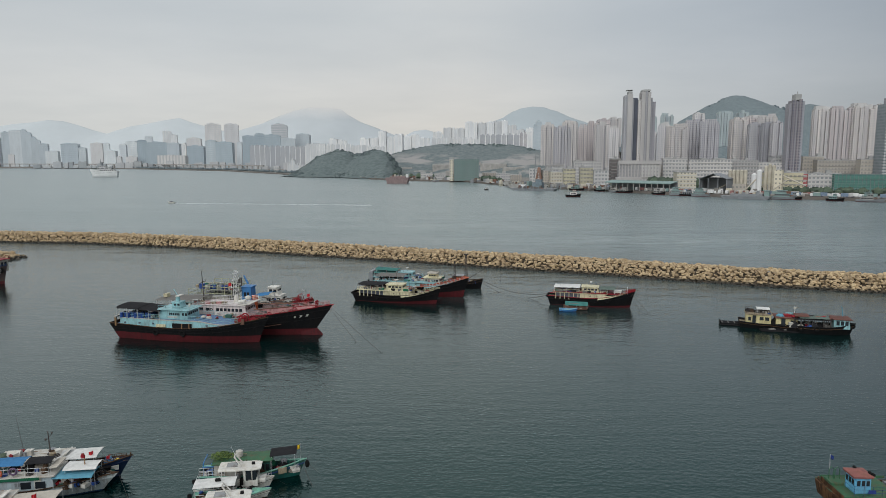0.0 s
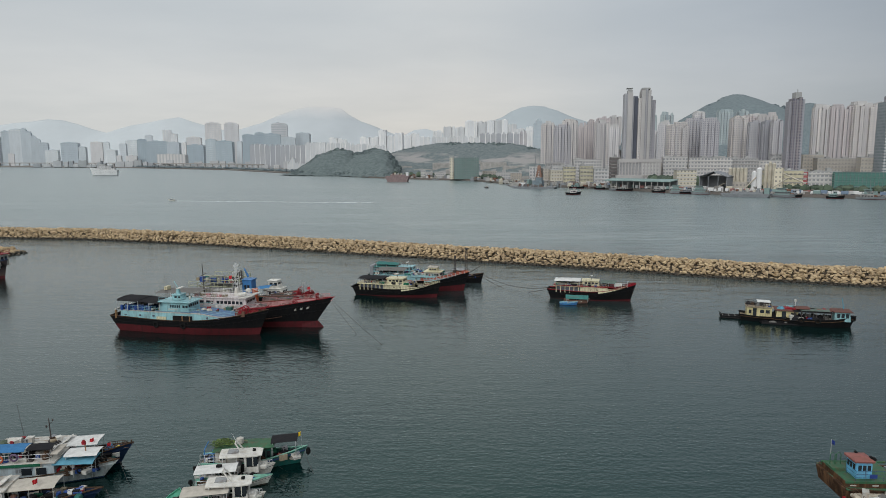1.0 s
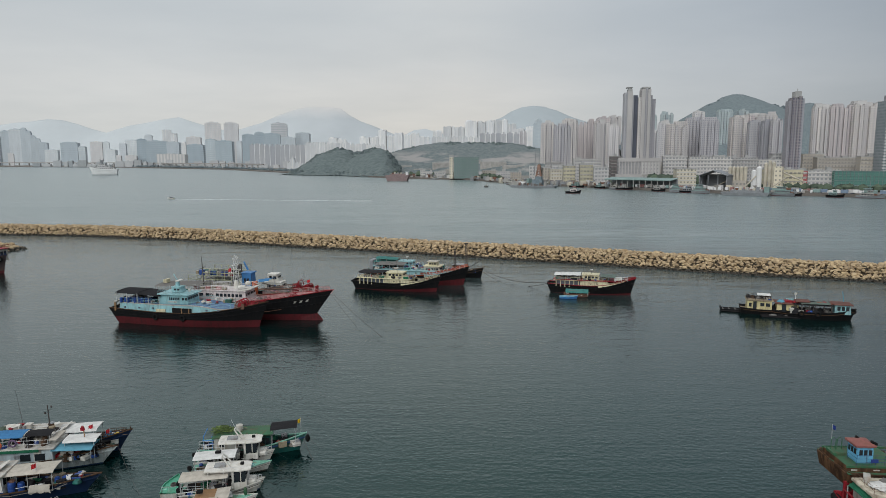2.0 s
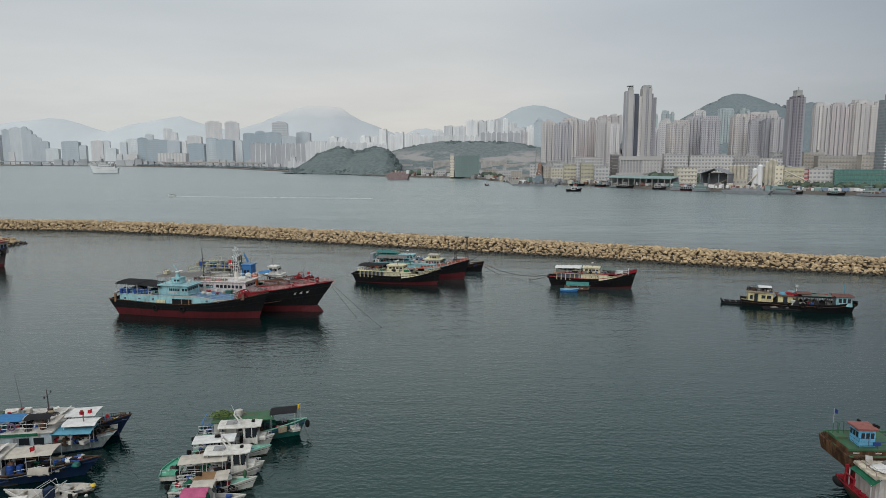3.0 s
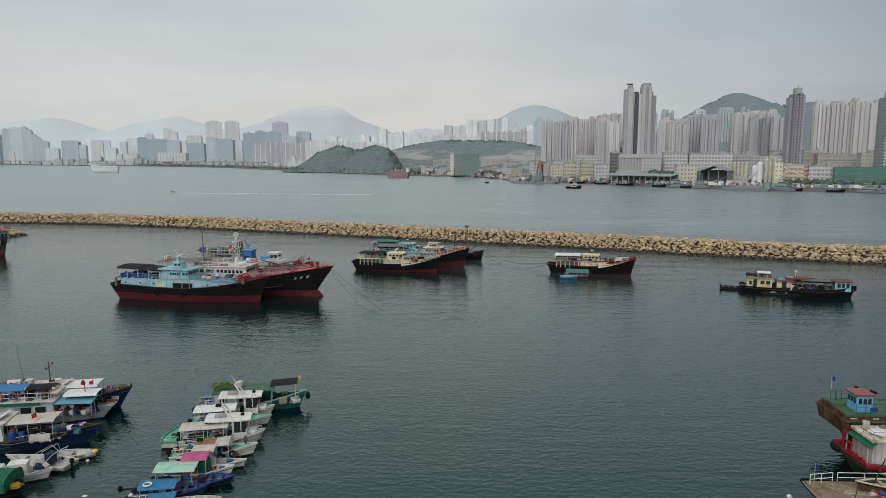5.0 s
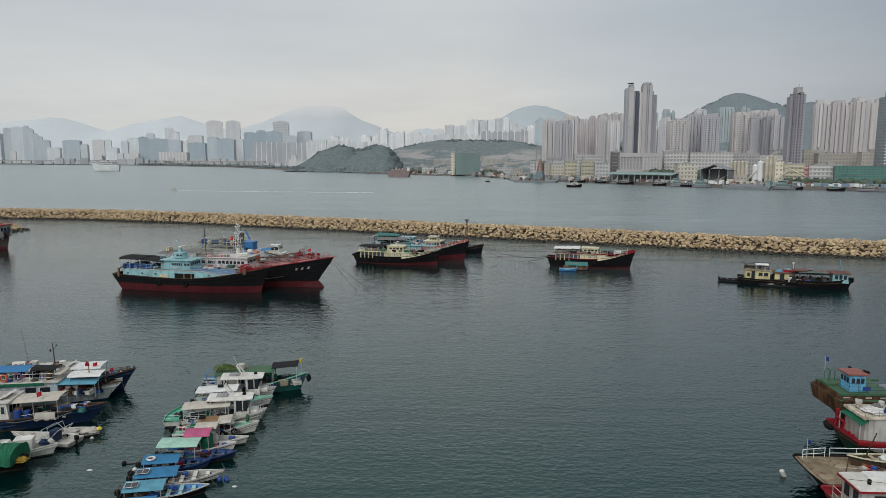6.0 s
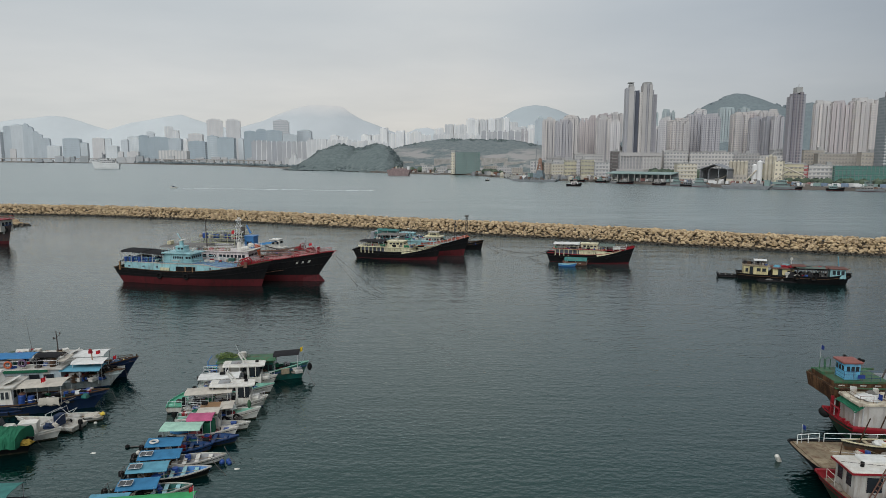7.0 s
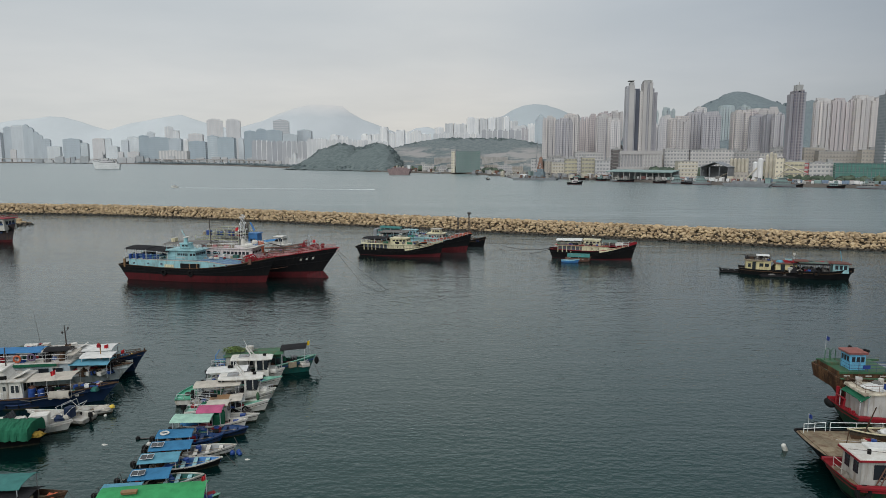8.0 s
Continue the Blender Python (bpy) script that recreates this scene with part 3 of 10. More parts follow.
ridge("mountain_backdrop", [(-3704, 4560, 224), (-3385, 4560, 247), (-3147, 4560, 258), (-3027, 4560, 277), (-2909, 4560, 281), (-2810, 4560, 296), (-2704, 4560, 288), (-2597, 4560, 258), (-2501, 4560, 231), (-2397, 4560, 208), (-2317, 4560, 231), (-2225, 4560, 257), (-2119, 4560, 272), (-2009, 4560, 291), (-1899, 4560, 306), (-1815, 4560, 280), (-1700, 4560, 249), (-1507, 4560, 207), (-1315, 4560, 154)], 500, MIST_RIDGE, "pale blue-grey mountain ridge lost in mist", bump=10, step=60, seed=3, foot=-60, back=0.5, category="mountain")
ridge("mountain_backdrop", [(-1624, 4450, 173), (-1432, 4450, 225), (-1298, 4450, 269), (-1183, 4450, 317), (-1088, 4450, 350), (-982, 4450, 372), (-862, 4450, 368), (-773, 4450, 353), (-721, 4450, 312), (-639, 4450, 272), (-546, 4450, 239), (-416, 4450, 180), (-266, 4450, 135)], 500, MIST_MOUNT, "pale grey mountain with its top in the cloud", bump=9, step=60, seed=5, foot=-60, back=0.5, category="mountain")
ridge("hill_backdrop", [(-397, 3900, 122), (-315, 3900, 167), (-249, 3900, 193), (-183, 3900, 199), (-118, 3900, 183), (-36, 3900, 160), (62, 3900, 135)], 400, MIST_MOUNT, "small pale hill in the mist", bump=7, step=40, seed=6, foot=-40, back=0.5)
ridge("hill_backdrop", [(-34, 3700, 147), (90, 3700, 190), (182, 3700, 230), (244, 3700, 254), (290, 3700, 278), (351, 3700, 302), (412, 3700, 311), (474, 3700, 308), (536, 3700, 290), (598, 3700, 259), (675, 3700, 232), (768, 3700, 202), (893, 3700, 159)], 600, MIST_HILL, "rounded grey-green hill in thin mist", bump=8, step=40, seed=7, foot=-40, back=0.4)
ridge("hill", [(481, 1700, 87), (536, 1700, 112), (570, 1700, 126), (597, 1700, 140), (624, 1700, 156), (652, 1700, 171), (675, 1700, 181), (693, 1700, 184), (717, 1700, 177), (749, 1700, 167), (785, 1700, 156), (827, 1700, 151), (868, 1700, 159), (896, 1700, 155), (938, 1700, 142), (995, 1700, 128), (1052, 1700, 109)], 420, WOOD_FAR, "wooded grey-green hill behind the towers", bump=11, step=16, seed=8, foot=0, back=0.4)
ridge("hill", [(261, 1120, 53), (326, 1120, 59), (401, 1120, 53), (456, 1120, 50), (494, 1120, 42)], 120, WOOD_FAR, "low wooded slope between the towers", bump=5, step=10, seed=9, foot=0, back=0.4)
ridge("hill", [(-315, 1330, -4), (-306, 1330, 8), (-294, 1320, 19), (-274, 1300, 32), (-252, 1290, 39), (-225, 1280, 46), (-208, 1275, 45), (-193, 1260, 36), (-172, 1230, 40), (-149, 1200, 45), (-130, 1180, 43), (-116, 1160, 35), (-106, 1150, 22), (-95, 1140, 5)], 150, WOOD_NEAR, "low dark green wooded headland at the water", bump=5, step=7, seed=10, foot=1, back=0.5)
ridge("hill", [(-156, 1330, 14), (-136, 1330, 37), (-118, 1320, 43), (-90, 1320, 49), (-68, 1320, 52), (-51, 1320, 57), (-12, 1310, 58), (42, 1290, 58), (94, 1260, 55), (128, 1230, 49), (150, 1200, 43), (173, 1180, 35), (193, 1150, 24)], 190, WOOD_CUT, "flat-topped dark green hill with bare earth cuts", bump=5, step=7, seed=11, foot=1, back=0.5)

# the far west shore: office towers and estates, mist painted into their walls
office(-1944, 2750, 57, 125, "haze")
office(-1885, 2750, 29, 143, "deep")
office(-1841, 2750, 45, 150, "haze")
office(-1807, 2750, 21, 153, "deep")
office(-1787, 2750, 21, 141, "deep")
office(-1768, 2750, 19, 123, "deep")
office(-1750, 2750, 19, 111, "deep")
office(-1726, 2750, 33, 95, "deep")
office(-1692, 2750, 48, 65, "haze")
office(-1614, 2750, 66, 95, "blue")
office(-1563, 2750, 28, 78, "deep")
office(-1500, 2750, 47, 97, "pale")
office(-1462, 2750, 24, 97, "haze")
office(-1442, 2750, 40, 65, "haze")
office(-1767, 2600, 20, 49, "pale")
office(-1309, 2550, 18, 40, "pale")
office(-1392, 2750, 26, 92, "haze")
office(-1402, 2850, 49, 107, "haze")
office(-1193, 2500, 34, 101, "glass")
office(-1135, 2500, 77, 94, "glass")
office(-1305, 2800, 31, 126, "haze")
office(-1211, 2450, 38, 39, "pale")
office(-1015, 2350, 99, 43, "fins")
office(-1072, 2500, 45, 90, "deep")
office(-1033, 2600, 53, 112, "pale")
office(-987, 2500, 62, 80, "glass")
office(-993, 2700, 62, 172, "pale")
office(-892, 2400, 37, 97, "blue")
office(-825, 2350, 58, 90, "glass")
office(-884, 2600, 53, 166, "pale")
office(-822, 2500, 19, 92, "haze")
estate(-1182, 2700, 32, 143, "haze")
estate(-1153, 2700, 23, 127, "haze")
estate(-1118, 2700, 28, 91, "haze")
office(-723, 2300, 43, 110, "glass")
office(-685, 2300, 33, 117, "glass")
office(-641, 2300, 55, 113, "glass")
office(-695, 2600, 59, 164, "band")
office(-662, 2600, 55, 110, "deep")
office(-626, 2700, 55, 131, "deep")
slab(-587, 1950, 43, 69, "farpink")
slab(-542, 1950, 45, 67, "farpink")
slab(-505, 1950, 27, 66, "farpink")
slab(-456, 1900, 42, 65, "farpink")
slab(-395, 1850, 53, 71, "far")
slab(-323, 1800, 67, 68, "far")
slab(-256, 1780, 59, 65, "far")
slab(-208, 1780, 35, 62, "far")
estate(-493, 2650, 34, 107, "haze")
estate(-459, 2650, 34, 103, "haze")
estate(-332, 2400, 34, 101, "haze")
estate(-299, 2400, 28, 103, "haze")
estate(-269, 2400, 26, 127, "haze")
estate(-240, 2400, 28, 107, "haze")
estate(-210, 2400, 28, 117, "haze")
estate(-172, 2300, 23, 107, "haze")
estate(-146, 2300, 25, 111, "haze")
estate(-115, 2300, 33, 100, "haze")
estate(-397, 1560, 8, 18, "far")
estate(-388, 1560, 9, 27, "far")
estate(-380, 1560, 8, 18, "far")
estate(-370, 1560, 11, 16, "far")

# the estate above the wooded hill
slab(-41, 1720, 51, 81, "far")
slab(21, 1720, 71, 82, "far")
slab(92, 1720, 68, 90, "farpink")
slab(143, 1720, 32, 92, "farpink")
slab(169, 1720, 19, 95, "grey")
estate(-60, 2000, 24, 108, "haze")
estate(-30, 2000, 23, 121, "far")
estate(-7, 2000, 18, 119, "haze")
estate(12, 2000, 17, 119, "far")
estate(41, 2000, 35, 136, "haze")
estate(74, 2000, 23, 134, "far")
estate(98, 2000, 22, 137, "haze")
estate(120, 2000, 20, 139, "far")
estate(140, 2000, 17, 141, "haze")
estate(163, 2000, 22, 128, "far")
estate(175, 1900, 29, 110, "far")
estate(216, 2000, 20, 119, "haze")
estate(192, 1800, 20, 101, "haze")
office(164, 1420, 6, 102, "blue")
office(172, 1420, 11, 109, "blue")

# the housing estates of the east shore
estate(146, 1080, 20, 83, "cream")
estate(141, 900, 20, 70, "grey")
estate(175, 1040, 22, 85, "cream")
estate(176, 940, 11, 73, "pink")
estate(197, 980, 13, 80, "pink")
estate(195, 900, 18, 74, "cream")
estate(230, 1060, 19, 89, "pink")
estate(258, 1100, 17, 94, "cream")
estate(202, 860, 11, 68, "white")
estate(344, 1180, 8, 101, "green")
estate(248, 840, 8, 60, "white")
estate(373, 1200, 20, 106, "green")
estate(296, 960, 15, 77, "white")
estate(282, 860, 22, 69, "cream")
estate(343, 1000, 19, 80, "cream")
estate(317, 900, 21, 79, "grey")
estate(324, 860, 20, 75, "grey")
estate(455, 1150, 23, 107, "green")
estate(422, 1180, 17, 106, "white")
estate(368, 880, 18, 79, "cream")
estate(485, 1150, 16, 106, "green")
estate(419, 960, 20, 87, "pink")
estate(373, 840, 17, 71, "slate")
estate(432, 940, 23, 87, "cream")
estate(381, 820, 15, 71, "slate")
estate(380, 800, 11, 71, "grey")
estate(434, 860, 10, 85, "white")
estate(433, 800, 20, 87, "cream")
estate(449, 790, 22, 87, "pink")
estate(468, 780, 25, 88, "cream")
estate(502, 790, 20, 91, "cream")

# low blocks between the towers and the quay
low_block(228, 700, 24, 29, "white")
low_block(260, 690, 42, 28, "white")
low_block(299, 700, 27, 27, "grey")
low_block(325, 700, 24, 25, "white")
low_block(343, 720, 11, 31, "white")
low_block(380, 720, 20, 31, "beige")
low_block(398, 700, 44, 27, "beige")
low_block(402, 660, 12, 28, "beige")
low_block(174, 735, 10, 29, "brown")
low_block(156, 800, 33, 26, "white")
low_block(117, 800, 21, 22, "grey")
low_block(115, 760, 14, 19, "white")
low_block(216, 720, 13, 23, "beige")
low_block(382, 740, 12, 27, "grey")
low_block(118, 700, 12, 19, "yellow")
low_block(134, 690, 13, 20, "yellow")
low_block(147, 680, 15, 17, "white")
low_block(209, 610, 17, 17, "cream")
low_block(288, 590, 30, 17, "yellow")
low_block(309, 590, 13, 16, "red")
low_block(320, 585, 25, 16, "white")
low_block(344, 570, 42, 16, "net")
low_block(89, 760, 13, 18, "white")
low_block(102, 760, 10, 16, "beige")
low_block(110, 740, 13, 15, "cream")
low_block(-166, 1130, 9, 5, "cream")
low_block(-160, 1140, 9, 8, "yellow")
low_block(-346, 1420, 27, 3, "white")
low_block(-50, 960, 7, 10, "white")
low_block(-42, 960, 11, 8, "white")
low_block(45, 930, 19, 10, "beige")
low_block(62, 900, 19, 9, "white")
low_block(76, 860, 14, 9, "beige")
low_block(-25, 950, 16, 7, "white")
low_block(12, 905, 33, 29, "greenglass")
low_block(-8, 905, 5, 29, "cream")
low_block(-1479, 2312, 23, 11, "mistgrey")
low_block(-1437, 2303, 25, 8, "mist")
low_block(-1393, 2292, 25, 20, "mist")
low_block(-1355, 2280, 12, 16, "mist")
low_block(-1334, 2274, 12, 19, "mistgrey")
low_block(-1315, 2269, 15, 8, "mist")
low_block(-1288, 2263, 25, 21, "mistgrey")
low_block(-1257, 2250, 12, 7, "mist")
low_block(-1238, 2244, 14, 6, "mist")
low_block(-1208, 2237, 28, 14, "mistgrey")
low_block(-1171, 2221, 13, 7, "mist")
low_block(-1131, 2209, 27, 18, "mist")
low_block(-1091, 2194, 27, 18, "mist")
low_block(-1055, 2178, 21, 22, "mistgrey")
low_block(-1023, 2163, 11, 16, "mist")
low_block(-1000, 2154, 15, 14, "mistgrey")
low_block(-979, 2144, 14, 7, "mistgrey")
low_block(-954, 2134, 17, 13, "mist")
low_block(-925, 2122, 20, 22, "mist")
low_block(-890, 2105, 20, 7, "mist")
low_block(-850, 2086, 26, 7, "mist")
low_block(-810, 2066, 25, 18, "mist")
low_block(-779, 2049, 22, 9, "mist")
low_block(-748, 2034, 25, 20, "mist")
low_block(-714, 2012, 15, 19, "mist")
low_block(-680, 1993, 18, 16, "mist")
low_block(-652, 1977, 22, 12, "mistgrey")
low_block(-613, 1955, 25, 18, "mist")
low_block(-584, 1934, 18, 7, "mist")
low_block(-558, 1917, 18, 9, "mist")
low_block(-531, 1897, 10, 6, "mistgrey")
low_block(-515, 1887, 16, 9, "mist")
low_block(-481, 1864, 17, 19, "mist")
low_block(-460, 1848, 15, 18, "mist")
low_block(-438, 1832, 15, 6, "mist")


# ---- landmark towers of the east shore ----
def landmark(name, x, y, label, pieces, podium=None):
    """A tower put together from upright slabs: (x0, x1, front, back, top, material) from its base."""
    t = thing(name, x, y, 2, -8, label, "apartment tower")
    for x0, x1, y0, y1, top, m in pieces:
        part("wall", Shape().box(x0, x1, y0, y1, 0, top), m, t, uv=True)
    return t


GREYRIB, DARKRIB, PALERIB = F_EST["slate"], F_EST["dark"], paint("tower_blank_wall", (0.40, 0.385, 0.375), 0.8, 0.12, 0.03, 0.5, 0)
# dark blue-grey: shade painted into recesses and openings, also used on lorry wheels
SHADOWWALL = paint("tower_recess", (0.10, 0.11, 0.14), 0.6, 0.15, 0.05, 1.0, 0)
SHEDDARK = paint("shed_interior", (0.23, 0.24, 0.25), 0.9, 0.2, 0.1, 1.0, 0)
twin = landmark("apartment_tower", 182, 740, "very tall twin-winged grey apartment tower on a podium", [
    (-1.0, 2.2, -4, 14, 97, GREYRIB), (2.2, 7.4, -6, 16, 98, PALERIB), (7.4, 9.0, -4, 14, 93, GREYRIB), (9.0, 13.6, 1, 14, 94.5, SHADOWWALL),
    (13.6, 16.6, -4, 14, 92, F_EST["cream"]), (16.6, 20.4, -7, 16, 100.5, PALERIB), (20.4, 23.2, -5, 15, 101, GREYRIB), (23.2, 26.2, -7, 16, 100, PALERIB),
    (26.2, 28.2, -4, 13, 94, GREYRIB), (28.2, 31.8, -2, 12, 90, DARKRIB)])
caps = Shape().box(2.6, 7.0, -4, 10, 98, 101).box(17, 25.8, -5, 12, 101, 102.5)
for cx in (4, 21):
    caps.box(cx - 3.2, cx + 3.2, -5, 6, 102.2, 102.7)
part("roof_house", caps, ROOFING, twin)
pod = thing("podium_building", 186.5, 690, 2, -8, "grey podium building with tall dark openings under the towers", "building")
part("wall", Shape().box(-20, 20, 0, 24, 0, 26), F_LOW["grey"], pod, uv=True)
part("pale_front", Shape().box(1.5, 20, -0.5, 0.1, 0, 24), F_LOW["white"], pod, uv=True)
for i in range(14):
    part("column", Shape().box(-20.5 + i * 3.1, -19.4 + i * 3.1, -0.9, 0.2, 0, 24), PALERIB, pod)
part("cornice", Shape().box(-21, 21.2, -1.2, 0.6, 23.5, 27.5), PALERIB, pod)
part("cornice", Shape().box(0, 21.2, -1.05, 0.4, 9, 10.5), CONCRETE, pod)
part("annex", Shape().box(-24, 2, -9, 0, 0, 10.5), PALERIB, pod)

dark = landmark("apartment_tower", 341, 690, "tall mauve-brown apartment tower with stepped top", [
    (-7.4, -4.6, -3, 8, 84, F_EST["dark"]), (-4.6, -1.0, -5, 9, 87, F_EST["mauve"]), (-1.0, 1.0, -4, 8, 86, F_EST["dark"]), (1.0, 4.4, -5, 9, 88, F_EST["mauve"]), (4.4, 7.2, -3, 8, 86, F_EST["slate"])])
part("roof_house", Shape().box(-2.4, 3.4, -4, 6, 87, 93).box(0.5, 1.1, 0, 0.6, 93, 96), ROOFING, dark)
teal = landmark("apartment_tower", 414, 640, "tall dark tower with teal windows and white balconies", [
    (-13, -8, -2, 18, 80, F_EST["teal"]), (-8, -3, -5, 18, 86, DARKRIB), (-3, 6, -7, 18, 90, F_EST["teal"]), (6, 14, -4, 18, 86, DARKRIB)])
for j in range(28):
    part("balcony", Shape().box(-13.4, -8, -3.2, -2, 3 + j * 2.8, 3.9 + j * 2.8), ROOFWHITE, teal)
    part("balcony", Shape().box(-2.5, 5.5, -8.2, -7, 3 + j * 2.8, 3.9 + j * 2.8), ROOFWHITE, teal)

# ---- the quay of the east shore ----
shed = thing("quay_shed", 168, 618, 2, -43, "long pale green roofed quay shed open at the front", "shed")
part("roof", Shape().add([(-33, -7, 7.6), (33, -7, 7.6), (33, 8, 9.2), (-33, 8, 9.2), (-33, -7, 7.0), (33, -7, 7.0), (33, 8, 8.6), (-33, 8, 8.6)],
                         [(0, 1, 2, 3), (7, 6, 5, 4), (0, 4, 5, 1), (1, 5, 6, 2), (2, 6, 7, 3), (3, 7, 4, 0)]), SHEDGREEN, shed)
for i in range(12):
    part("post", Shape().box(-32 + i * 5.8, -31.5 + i * 5.8, -6.6, -6.2, 0, 7.1), CONCRETE, shed)
part("back_wall", Shape().box(-33, 33, 7.0, 7.6, 0, 8.2), SHEDDARK, shed)

gable = thing("gabled_shed", 222, 578, 2, -38, "open shed with a dark pitched roof on the quay", "shed")
part("roof", Shape().add([(-12, -9, 12.5), (0, -9, 17), (12, -9, 12.5), (-12, 12, 12.5), (0, 12, 17), (12, 12, 12.5), (-12, -9, 12), (0, -9, 16.4), (12, -9, 12), (-12, 12, 12), (0, 12, 16.4), (12, 12, 12)],
                         [(0, 1, 4, 3), (1, 2, 5, 4), (9, 10, 7, 6), (10, 11, 8, 7), (0, 6, 7, 1), (1, 7, 8, 2)]), STEELGREY, gable)
part("back_wall", Shape().box(-11.5, 11.5, 10, 11, 0, 13).box(-11.5, -11, -8, 10, 0, 12).box(11, 11.5, -8, 10, 0, 12), SHEDDARK, gable)
for sx in (-11.4, -4, 4, 11):
    part("post", Shape().box(sx, sx + 0.5, -8.6, -8.1, 0, 12.6), STEELGREY, gable)

plant = thing("cement_plant", 246, 572, 2, -36, "cream cement plant with silos, towers and conveyors", "cement plant")
for i in range(5):
    part("silo", Shape().cyl((-14 + i * 3.1, 0), 1.5, 8, 19, 12).cyl((-14 + i * 3.1, 0), 1.5, 19, 20, 12, 0.4), SILO, plant)
part("silo_base", Shape().box(-16, 0, -2, 3, 0, 8), F_LOW["beige"], plant, uv=True)
for i, (cx, hh, r) in enumerate(((5, 16, 2.2), (9, 19, 2.2), (14, 22, 1.4), (17, 24, 1.4), (20, 23, 1.4))):
    part("silo", Shape().cyl((cx, 1), r, 0, hh, 12).cyl((cx, 1), r, hh, hh + 1.2, 12, 0.5), SILO if i > 1 else ROOFWHITE, plant)
part("frame_tower", Shape().box(21, 27, -2, 5, 0, 20), F_LOW["cream"], plant, uv=True)
for a, b in (((0, -6, 3), (7, -1, 12)), ((22, -10, 4), (31, -1, 12)), ((26, 0, 16), (44, -4, 8)), ((-24, -9, 2), (-13, -3, 9))):
    part("conveyor", Shape().tube([a, b], 0.55, 4), SILO, plant)

crane = thing("crane_barge", 78, 672, 0, -20, "rusty barge with an orange lattice crane and tall derrick mast", "crane barge")
part("hull", Shape().add([(-22, -6, -0.6), (20, -6, -0.6), (20, 6, -0.6), (-22, 6, -0.6), (-24, -6.5, 2), (22, -6.5, 2), (22, 6.5, 2), (-24, 6.5, 2)],
                         [(3, 2, 1, 0), (4, 5, 6, 7), (0, 1, 5, 4), (1, 2, 6, 5), (2, 3, 7, 6), (3, 0, 4, 7)]), STEELGREY, crane)
part("crane_body", Shape().box(-2, 8, -4, 4, 2, 8).box(1, 7, -3, 3, 8, 11), paint("crane_blue_grey", (0.17, 0.215, 0.24), 0.7, 0.25, 0.4, 4.0, 0), crane)
legs = Shape()
for sy in (-3, 3):
    legs.tube([(0.6, sy * 0.8, 8), (3.5, 0, 23)], 0.5, 4).tube([(6.6, sy * 0.8, 8), (4.5, 0, 23)], 0.5, 4)
for i in range(8):
    legs.tube([(0.8 + i * 0.33, -2.3 + i * 0.27, 9 + i * 1.6), (6.3 - i * 0.24, -2.3 + i * 0.27, 10.4 + i * 1.6)], 0.3, 4).tube([(6.4 - i * 0.24, -2.3 + i * 0.27, 9 + i * 1.6), (0.9 + i * 0.33, -2.3 + i * 0.27, 10.4 + i * 1.6)], 0.3, 4)
part("crane_tower", legs.box(2.4, 5.6, -1.2, 1.2, 17, 22), ORANGE, crane)
part("mast", Shape().tube([(-1, 0, 12), (0.6, 0, 40)], 0.5, 5, 0.2).tube([(-2.5, 0, 33), (3.5, 0, 33)], 0.2, 4), STEELGREY, crane)
part("deck_house", Shape().box(-16, -9, -3, 3, 2, 5.5), ROOFWHITE, crane)
cr = random.Random(8)
for i in range(22):
    a, w, hh = cr.uniform(-20, 18), cr.uniform(0.8, 2.6), cr.uniform(0.8, 3.4)
    part("deck_load", Shape().box(a, a + w, -5.5, -5.5 + cr.uniform(1, 3), 2, 2 + hh, ch=0.1), cr.choice((STEELGREY, RUST, CONCRETE, QUAY)), crane)

# the hopper barge's red is greyed and lightened in the colour for haze
for x, y, turn, ln, hh, label, m in ((-77, 860, -8, 31, 7.5, "tall red hopper barge at anchor, hazed pale", paint("hazed_red_hull", (0.25, 0.185, 0.18), 0.8, 0.3, 0.5, 5.0, 0)), (226, 526, -32, 36, 2.4, "long dark work barge moored at the quay", STEELGREY), (68, 715, -40, 26, 3.2, "grey flat lighter moored at the quay", CONCRETE)):
    b = thing("work_barge", x, y, 0, turn, label, "barge")
    part("hull", Shape().add([(-ln / 2 + 3, -5, -0.6), (ln / 2 - 3, -5, -0.6), (ln / 2 - 3, 5, -0.6), (-ln / 2 + 3, 5, -0.6), (-ln / 2, -5.5, hh), (ln / 2, -5.5, hh + 0.4), (ln / 2, 5.5, hh + 0.4), (-ln / 2, 5.5, hh)],
                             [(3, 2, 1, 0), (4, 5, 6, 7), (0, 1, 5, 4), (1, 2, 6, 5), (2, 3, 7, 6), (3, 0, 4, 7)]), m, b)
    part("coaming", Shape().box(-ln * 0.3, ln * 0.34, -4.2, 4.2, hh, hh + 1.8), m, b)
    part("deck_house", Shape().box(ln * 0.36, ln * 0.46, -3, 3, hh + 0.2, hh + 4.3).box(ln * 0.34, ln * 0.47, -3.4, 3.4, hh + 4.3, hh + 4.6), ROOFWHITE if hh > 5 else SHEDGREEN, b)
    for i in range(9):
        a = -ln * 0.28 + i * ln * 0.07
        part("deck_load", Shape().box(a, a + ln * 0.055, -3.6 + (i % 3), -1.2 + (i % 3), hh + 1.7, hh + 2.4 + (i * 7 % 5) * 0.5, ch=0.1), (CONCRETE, RUST, SILO, STEELGREY)[i % 4], b)
    part("mast", Shape().tube([(ln * 0.41, 0, hh + 4.6), (ln * 0.41, 0, hh + 8.8)], 0.15, 4), STEELGREY, b)


